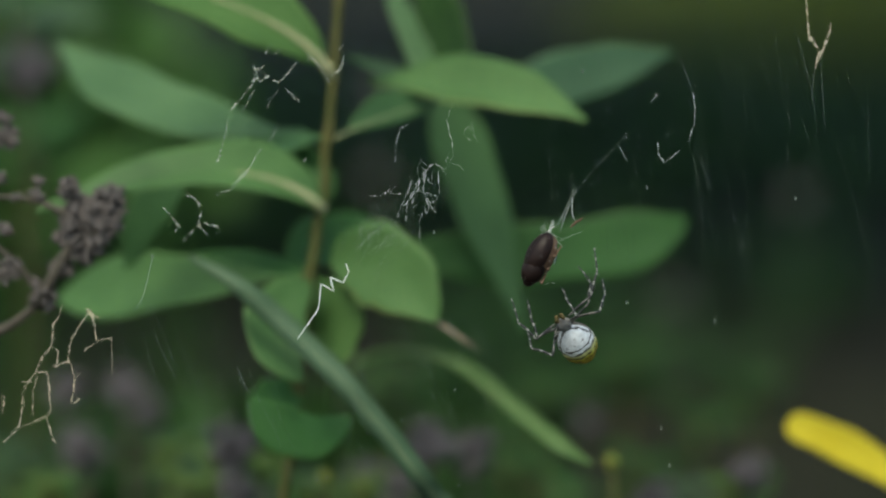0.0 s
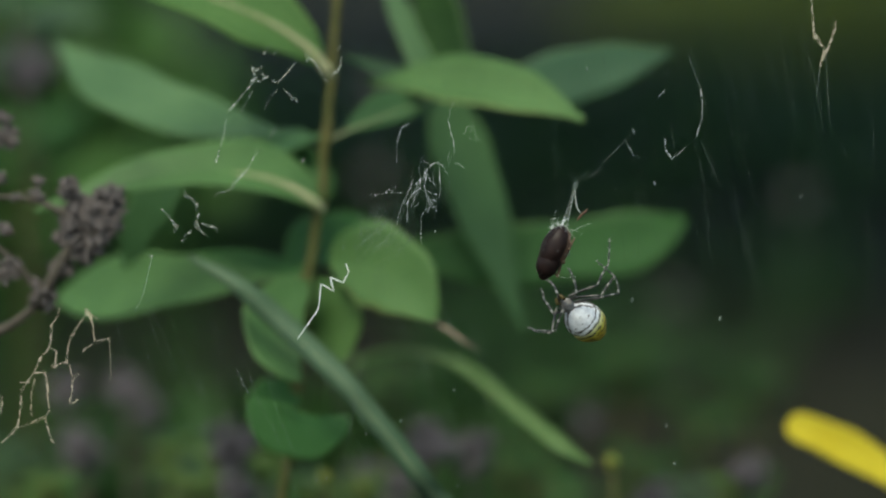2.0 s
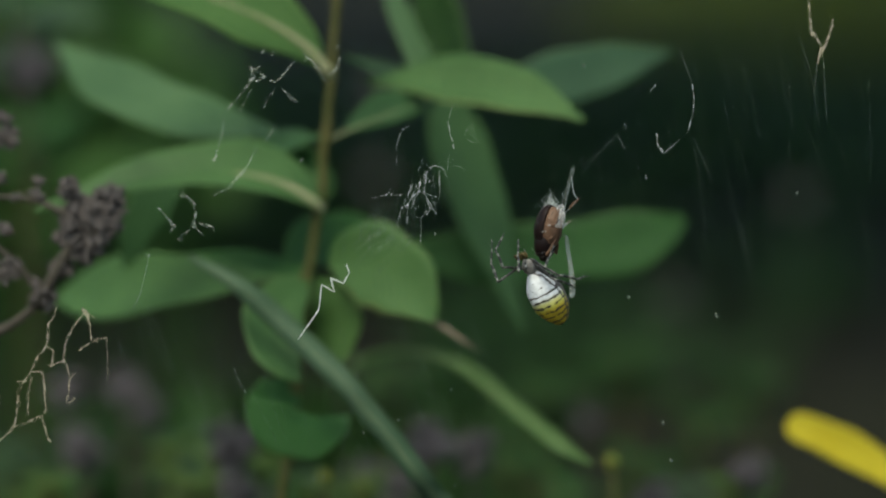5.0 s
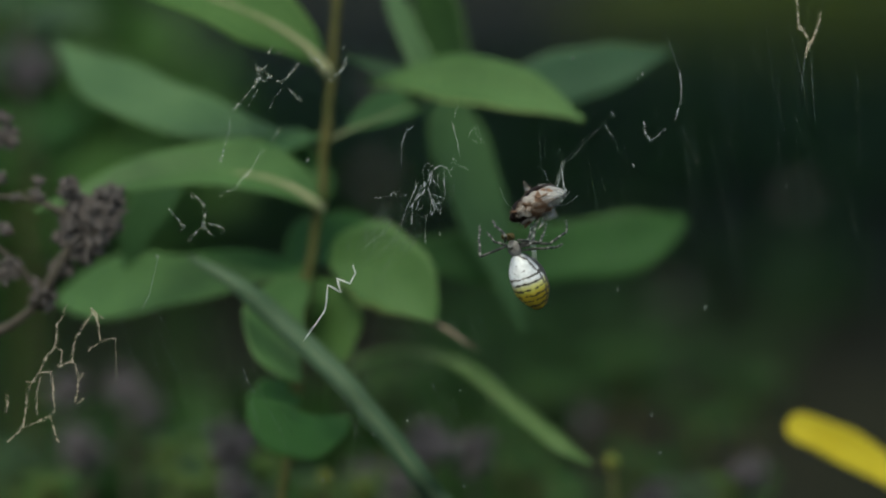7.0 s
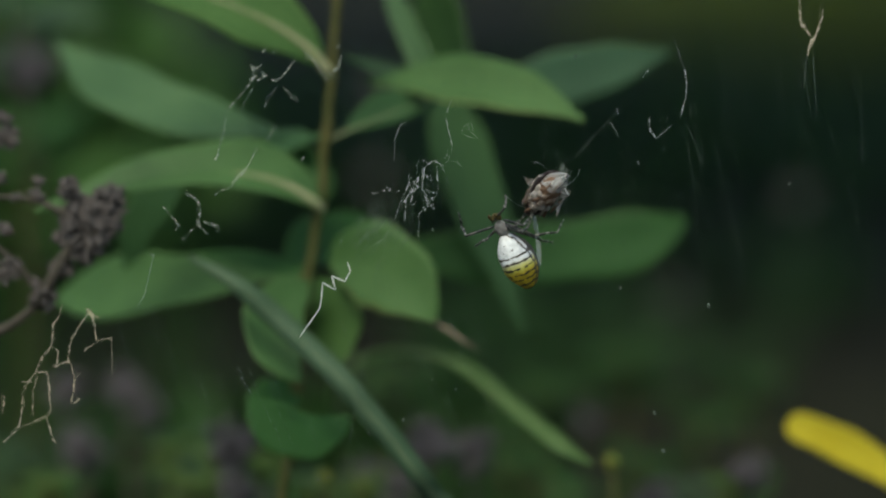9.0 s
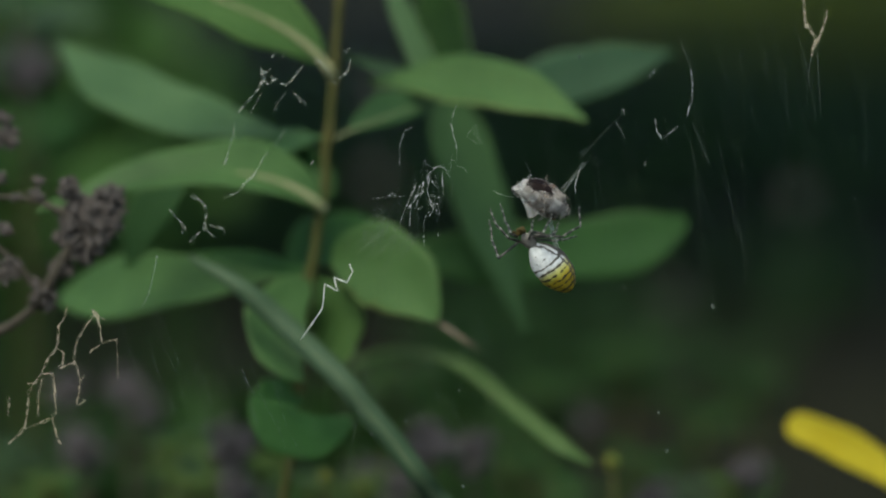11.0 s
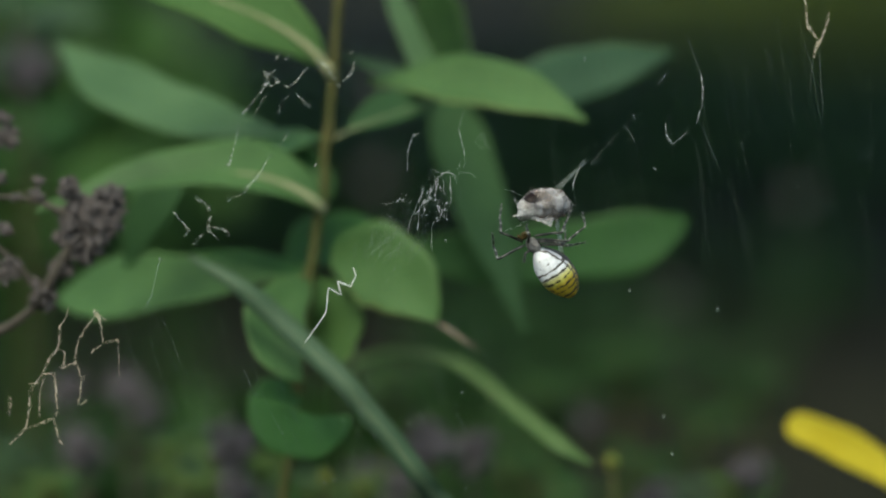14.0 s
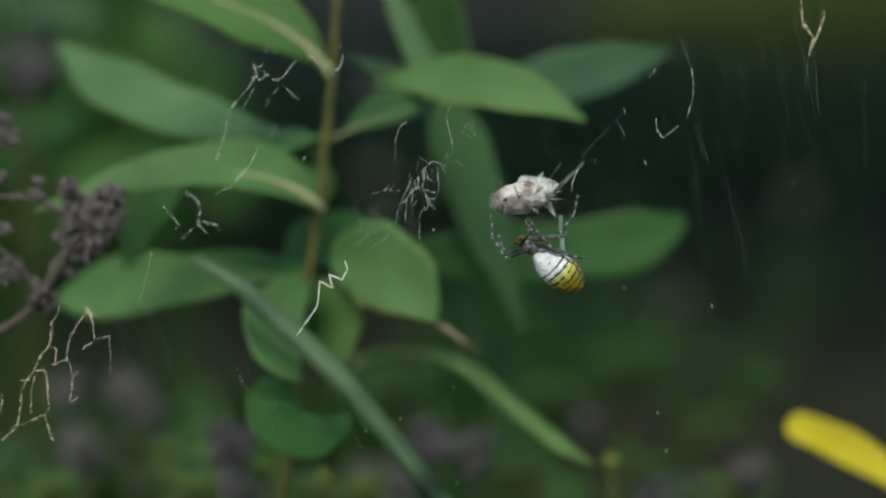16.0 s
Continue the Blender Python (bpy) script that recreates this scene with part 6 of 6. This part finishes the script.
    for k, (femur, shin, foot) in enumerate(LEGS):
        sizes = LEG_LEN[k % 4]
        ts, ways = [r[0] for r in steps[k]], []
        for t in ts:
            at = side @ (sway_of(t) @ hip(k)) / MM
            x1, z1, x2, z2, x3, z3 = tween(steps[k], t)
            found = []
            for j, (x, z) in enumerate(((x1, z1), (x2, z2), (x3, z3))):
                p = Vector((x - at.x, 0, z - at.z))
                flat = min(p.length, sizes[j] * 0.99)
                p = p.normalized() * flat
                # knees stand out towards the back; shin and foot lead in again to the web
                deep = math.sqrt(sizes[j] ** 2 - flat ** 2)
                p.y = -deep if j == 0 or at.y > 0.5 else deep
                found.append(p.normalized())
                at = at + p
            ways.append(found)
        rows, last = ([], [], []), [None] * 3
        for t in LEG_TIMES:
            i = max(j for j in range(len(ts)) if ts[j] <= t + 1e-6)
            i2 = min(i + 1, len(ts) - 1)
            f = (t - ts[i]) / (ts[i2] - ts[i]) if i2 > i else 0.0
            s = sway_of(t)
            at, bones = s @ hip(k), []
            for j in range(3):
                d = (WEB.to_3x3() @ ways[i][j].lerp(ways[i2][j], f)).normalized()
                if last[j] is None:
                    q = d.to_track_quat("Y", "Z")
                else:
                    old, q = last[j]
                    q = old.rotation_difference(d) @ q
                last[j] = (d, q)
                bones.append(Matrix.Translation(at) @ q.to_matrix().to_4x4())
                at = at + d * sizes[j] * MM
            rows[0].append((t, s.inverted() @ bones[0]))
            for j in (1, 2):
                rows[j].append((t, bones[0].inverted() @ bones[j]))
        walk(femur, rows[0])
        walk(shin, rows[1])
        walk(foot, rows[2])

    # prey: seconds, middle, way of its head, way of its back
    prey = [
        (0.0, (16.9, -2.1), (-0.45, 0, -0.9), (-0.85, -0.6, 0.2)), (0.5, (16.5, -2.1), (-0.45, 0, -0.9), (-0.85, -0.6, 0.2)), (1.0, (17.1, -1.7), (-0.42, 0, -0.9), (-0.8, -0.65, 0.2)), (1.5, (18.5, -1.1), (-0.35, 0, -0.9), (-0.75, -0.7, 0.2)),
        (2.0, (19.5, -0.9), (-0.4, 0, -0.9), (-0.7, -0.75, 0.2)), (2.5, (19.9, -0.1), (-0.05, 0, -1), (-0.5, -0.9, 0)), (3.0, (19.5, 0.1), (-0.1, 0, -1), (-0.55, -0.9, 0)), (3.5, (18.7, 0.1), (-0.1, 0, -1), (-0.55, -0.9, 0)),
        (4.0, (19.1, 0.0), (-0.15, 0, -1), (-0.65, -0.9, 0)), (4.25, (20.7, 0.3), (-0.15, 0, -1), (-0.7, -0.9, 0)), (4.75, (19.2, 1.6), (-0.15, 0.1, -1), (-1, -0.1, 0.2)), (5.25, (18.2, 3.6), (-0.2, 0.2, -0.9), (-0.7, 0.7, 0.3)),
        (6.25, (16.8, 6.3), (-0.2, 0.8, -0.5), (0.0, 0.6, 0.9)), (6.5, (18.3, 7.2), (-0.2, 0.8, -0.5), (0.1, 0.6, 0.9)), (7.0, (16.0, 7.9), (-0.75, 0.3, -0.5), (0.0, 0.8, 0.6)), (7.5, (16.3, 8.7), (-0.6, 0.4, -0.7), (0.2, 1, 0)),
        (8.0, (17.5, 8.4), (-0.6, 0.4, -0.65), (0.0, 1, 0.3)), (8.5, (18.2, 8.6), (-0.4, 0.85, -0.35), (-0.2, 0.5, 0.8)), (9.0, (17.7, 9.7), (-0.5, 0.5, -0.7), (-0.4, 0.8, 0.4)), (9.25, (18.2, 9.0), (-0.45, 0.5, -0.7), (-0.5, 0.8, 0.4)),
        (9.75, (17.7, 9.2), (-0.3, 0.7, -0.6), (-0.8, 0.3, 0.5)), (10.25, (17.2, 9.2), (0.3, 0.6, -0.6), (-0.7, -0.3, 0.6)), (10.75, (17.2, 9.2), (0.7, 0.5, -0.35), (-0.3, -0.7, 0.6)), (11.25, (19.3, 9.0), (0.6, 0.5, -0.45), (-0.3, -0.65, 0.7))]
    # then it is spun about once in a second and a half: head left, head down, back upwards
    left, down, turned = ((-1, -0.1, -0.2), (0.0, 0.5, -0.85)), ((-0.1, -0.45, -0.88), (0.1, 0.8, -0.4)), ((0.65, 0.6, 0.05), (-0.2, -0.6, 0.8))
    prey += [(11.5, (17.3, 10.4), *turned), (12.0, (17.9, 7.0), *down), (12.5, (18.4, 8.6), *turned), (13.0, (16.5, 6.9), *left), (13.5, (18.6, 7.4), *down), (14.0, (18.2, 8.0), *turned),
             (14.5, (14.8, 8.6), *left), (15.0, (17.3, 7.0), *down), (15.5, (16.7, 9.0), *turned), (16.0, (14.0, 9.1), *left)]
    keyed = []
    for t, (x, z), head, back in prey:
        keyed.append((t, Vector((x, 0.5, z)) * MM, turn_to(head, back).to_quaternion()))
    rows = []
    for i, (t, p, q) in enumerate(keyed):
        rows.append((t, WEB @ Matrix.Translation(p) @ q.to_matrix().to_4x4()))
        if i + 1 < len(keyed):
            t2, p2, q2 = keyed[i + 1]
            steps = 2 if q.rotation_difference(q2).angle > radians(70) else 1
            steps = 3 if q.rotation_difference(q2).angle > radians(150) else steps
            for s in range(1, steps):
                f = s / steps
                rows.append((t + (t2 - t) * f, WEB @ Matrix.Translation(p.lerp(p2, f)) @ q.slerp(q2, f).to_matrix().to_4x4()))
    walk(PREY, rows)

    # the silk comes to lie on the prey, layer after layer
    for ob, inward, t in WRAPS:
        under = Matrix.Translation(Vector(inward) * 1.3 * MM)
        if t:
            walk(ob, [(0.0, under), (t, under), (t + 1.6, Matrix()), (16.0, Matrix())])

    # the matted silk is drawn out first and later pressed under the other layers
    under = Matrix.Translation(Vector((-0.9, 0.9, 5.2)) * MM)
    walk(SILK_MAT, [(0.0, under), (1.0, under), (2.6, Matrix()), (4.6, Matrix()), (6.4, under), (16.0, under)])

    # sheets of silk unfold from the body
    for ob, (a, b, c), t in SHEETS:
        z = (b - a).normalized()
        y = (b - a).cross(c - a).normalized()
        flat = Matrix((y.cross(z), y, z)).to_quaternion()
        mid = (a + b + c) / 3
        rows = [(0.0, 0.0), (t, 0.0), (t + 0.5, 0.33), (t + 0.9, 0.67), (t + 1.3, 1.0), (16.0, 1.0)]
        keyed = []
        for when, f in rows:
            q = flat.slerp(Matrix.Identity(3).to_quaternion(), f)
            place = Vector((0, 0.9, -1.0)).lerp(mid, f) * MM
            keyed.append((when, Matrix.Translation(place) @ q.to_matrix().to_4x4() @ Matrix.Translation(-mid * MM)))
        walk(ob, keyed)

    # tether knot
    # (seconds, place, lean)
    knot = [(0, *(23.6, 10.7), 24), (1.5, *(24.0, 11.7), 20), (2.5, *(23.6, 12.2), 14), (4.2, *(23.6, 13.2), 14), (6.3, *(22.0, 16.0), 20), (8.5, *(21.3, 15.2), 10), (9.2, *(21.6, 15.2), 15), (11.3, *(25.4, 15.4), 42), (12.5, *(25.4, 15.2), 46), (14.5, *(25.4, 15.8), 46), (16, *(25.2, 15.6), 46)]
    walk(TETHER, [(t, WEB @ Matrix.Translation(Vector((x, 0.5, z)) * MM) @ Matrix.Rotation(radians(a), 4, "Y")) for t, x, z, a in knot])

    walk(TORN_LEG, [(0.0, Matrix()), (4.2, Matrix()), (6.3, Matrix.Translation(Vector((-2.2, 0.6, -2.4)) * MM)), (16.0, Matrix.Translation(Vector((-2.2, 0.6, -2.4)) * MM))])

    # silk ribbon: seconds, lower end, lean
    ribbon = [(0, *(15.6, -5.2), 24), (2.0, *(18.4, -4.6), 20), (3.5, *(22.8, -12.5), 0), (4.2, *(25.3, -12.0), -4), (6.3, *(17.2, -3.9), -3), (7.5, *(16.2, -4.9), -2), (9.2, *(17.4, -2.9), -4), (11.3, *(21.3, -4.4), -8), (12.5, *(22.3, -3.9), -8), (13.0, *(21.3, -4.9), 0), (15.4, *(21.0, -4.4), -4), (16, *(21.3, -4.9), 0)]
    walk(BAND, [(t, WEB @ Matrix.Translation(Vector((x, 3.5, z)) * MM) @ Matrix.Rotation(radians(a), 4, "Y")) for t, x, z, a in ribbon])

    # the plant leans a little in the air
    m0 = PLANT.matrix_basis.copy()
    lean = [(0, 0.25), (1.5, 0), (3.5, -0.2), (7, -0.1), (9, -0.1), (11.5, 0.5), (12.5, 0.7), (13.5, 0.5), (14.5, 0.0), (16, 0.0)]
    walk(PLANT, [(t, m0 @ Matrix.Rotation(a * MM / 0.75, 4, "Y")) for t, a in lean])

    # web sections sway in the air
    for sec, rows in SWAY:
        m0 = sec.matrix_basis.copy()
        shift = WEB.to_3x3()
        walk(sec, [(t, Matrix.Translation(shift @ Vector((x * MM, 0, z * MM))) @ m0) for t, x, z in rows])


# how each part of the web sways: seconds, sideways and upwards in millimetres
SWAY = [
    (NET_RIGHT, [(0, 0.00, -0.00), (0.5, -1.11, -0.00), (1, -1.71, 1.01), (1.5, 0.60, 0.60), (2, 1.31, 0.70), (2.5, 0.40, 0.70), (3, 0.00, 1.21), (3.5, -0.50, 1.71), (4, -0.50, 1.01), (4.2, 0.70, 0.70), (6.3, -2.01, 3.83), (6.5, -1.71, 3.83), (7, -2.42, 3.83), (7.5, -2.82, 4.43), (8, -2.32, 3.73), (8.5, -2.32, 3.32), (9, -1.51, 4.33), (11.5, 0.30, 4.13), (12, 1.41, 3.32), (12.5, 1.51, 3.83), (13, 2.22, 3.32), (13.5, 2.01, 4.33), (14, 1.41, 3.32), (14.5, -2.11, 5.24), (15, -1.41, 4.13), (15.5, -1.11, 4.33), (16, -0.30, 4.33)]),
    (NET_TOP, [(0, 0.00, -0.00), (0.5, -0.60, -0.10), (1, -0.91, 0.81), (1.5, 0.10, 0.50), (2, 0.91, 0.30), (2.5, 0.10, 0.50), (3, 0.00, 0.70), (3.5, 0.00, 1.01), (4, 0.00, 0.70), (4.2, 0.60, 0.30), (6.5, -1.21, 2.22), (7, -1.81, 1.91), (7.5, -1.81, 2.01), (8, -1.81, 1.71), (8.5, -1.81, 1.71), (9, -1.41, 2.32), (11.5, -0.40, 2.22), (12, -0.10, 1.91), (12.5, -0.10, 2.01), (13, 0.00, 1.91), (13.5, 0.00, 2.52), (14, -0.30, 1.91), (14.5, -1.21, 2.62), (15, -1.41, 2.22), (15.5, -1.51, 2.32), (16, -1.11, 2.32)]),
    (NET_MID, [(0, 0.00, -0.00), (0.5, -0.70, -0.10), (1, -0.91, -0.10), (1.5, -0.40, -0.30), (2, -0.40, -0.10), (2.5, -0.60, -0.30), (3, -0.40, -0.30), (3.5, -1.01, 0.20), (4, -1.01, -0.00), (6.5, 0.30, -0.00), (7, 0.81, -0.10), (7.5, 0.50, -0.00), (8, 0.81, -0.40), (8.5, 0.50, -0.40), (9, -0.10, 0.20), (11.5, 1.61, -0.40), (12, 2.01, -0.40), (12.5, 2.01, -0.40), (13, 2.22, -0.60), (13.5, 2.01, -0.40), (14, 1.71, -0.70), (14.5, 0.00, 0.20), (15, 0.00, 0.20), (15.5, -0.10, 0.20), (16, -0.10, 0.30)]),
    (NET_LEFT, [(0, 0.00, -0.00), (0.5, -0.50, -0.30), (1, -0.91, -0.00), (1.5, -0.50, -0.10), (2, -0.30, -0.10), (2.5, -0.50, -0.30), (3, -0.50, -0.10), (3.5, -0.91, -0.00), (4, -0.91, -0.00), (6.5, 0.10, 0.20), (7, 0.70, -0.00), (7.5, 0.30, -0.00), (8, 0.40, -0.10), (8.5, 0.40, -0.30), (9, 0.00, -0.00), (11.5, 1.41, -0.30), (12, 1.71, -0.30), (12.5, 1.71, -0.30), (13, 1.81, -0.40), (13.5, 2.01, -0.40), (14, 1.21, -0.30), (14.5, -0.20, 0.20), (15, -0.20, 0.20), (15.5, -0.20, 0.20), (16, -0.30, 0.30)]),
    (NET_UPPER, [(0, 0.00, -0.00), (0.5, -0.40, -0.00), (1, -0.70, -0.00), (1.5, -0.10, -0.30), (2, -0.30, -0.10), (2.5, -0.60, -0.00), (3, -0.40, -0.10), (3.5, -0.91, 0.30), (4, -0.91, 0.20), (6.5, 0.30, -0.10), (7, 0.50, -0.00), (7.5, 0.30, -0.00), (8, 0.60, -0.30), (8.5, 0.20, -0.30), (9, -0.40, 0.20), (11.5, 1.71, -0.60), (12, 2.01, -0.40), (12.5, 2.22, -0.60), (13, 2.22, -0.70), (13.5, 1.91, -0.30), (14, 1.91, -0.91), (14.5, 0.00, 0.20), (15, 0.00, -0.00), (15.5, -0.10, 0.20), (16, -0.10, 0.30)]),
    (ZIGZAG, [(0, 0.00, -0.00), (0.5, -1.01, 0.20), (1, -1.31, 0.60), (1.5, -0.30, -0.00), (2, 0.00, -0.00), (2.5, -0.10, -0.00), (3, -0.10, -0.30), (3.5, -0.91, 0.30), (4, -0.70, 0.20), (4.2, 0.20, -0.30), (6.3, -0.20, 0.20), (6.5, 0.40, -0.10), (7, 1.21, -0.20), (7.5, 1.21, -0.20), (8, 1.51, -0.50), (8.5, 1.21, -0.70), (9, 0.30, 0.20), (11.5, 1.01, -0.20), (12, 1.51, -0.40), (12.5, 1.61, -0.40), (13, 1.81, -0.70), (13.5, 1.51, -0.10), (14, 1.31, -0.70), (14.5, 0.00, 0.20), (15, -0.20, 0.20), (15.5, -0.20, 0.20), (16, -0.20, 0.50)]),
    (TUFT, [(0, 0.00, -0.00), (0.5, -1.01, 0.20), (1, -1.51, 1.01), (1.5, -0.30, -0.00), (2, 0.20, 0.20), (2.5, -0.10, -0.00), (3, 0.00, -0.10), (3.5, -0.70, 0.50), (4, -0.60, 0.20), (4.2, 0.30, -0.30), (6.3, -0.10, -0.20), (6.5, 0.70, -0.50), (7, 1.01, -0.30), (7.5, 0.60, -0.30), (8, 1.01, -0.91), (8.5, 0.70, -0.60), (9, -0.20, 0.50), (11.5, 1.31, -0.50), (12, 1.91, -0.50), (12.5, 2.11, -0.60), (13, 2.42, -1.11), (13.5, 1.81, -0.00), (14, 2.11, -1.41), (14.5, 0.30, 0.20), (15, 0.30, -0.20), (15.5, 0.30, -0.00), (16, -0.10, 0.50)]),
    (SWEEP, [(0, 0.00, -0.00), (0.5, -0.76, -0.05), (1, -1.11, 0.30), (1.5, -0.40, -0.05), (2, -0.15, -0.05), (2.5, -0.30, -0.15), (3, -0.30, -0.20), (3.5, -0.91, 0.15), (4, -0.81, 0.10), (6.5, 0.25, 0.05), (7, 0.96, -0.10), (7.5, 0.76, -0.10), (8, 0.96, -0.30), (8.5, 0.81, -0.50), (9, 0.15, 0.10), (11.5, 1.21, -0.25), (12, 1.61, -0.35), (12.5, 1.66, -0.35), (13, 1.81, -0.55), (13.5, 1.76, -0.25), (14, 1.26, -0.50), (14.5, -0.10, 0.20), (15, -0.20, 0.20), (15.5, -0.20, 0.20), (16, -0.25, 0.40)]),
    (CURTAIN, [(0, 0.00, -0.00), (0.5, -0.68, -0.04), (1, -1.05, 0.73), (1.5, 0.28, 0.44), (2, 0.89, 0.40), (2.5, 0.20, 0.48), (3, 0.00, 0.77), (3.5, -0.20, 1.09), (4, -0.20, 0.68), (4.2, 0.52, 0.40), (6.5, -1.17, 2.42), (7, -1.69, 2.30), (7.5, -1.85, 2.58), (8, -1.65, 2.18), (8.5, -1.65, 2.01), (9, -1.17, 2.66), (11.5, -0.04, 2.54), (12, 0.52, 2.09), (12.5, 0.56, 2.34), (13, 0.89, 2.09), (13.5, 0.81, 2.74), (14, 0.44, 2.09), (14.5, -1.33, 3.14), (15, -1.13, 2.54), (15.5, -1.05, 2.66), (16, -0.56, 2.66)]),
]
motions()
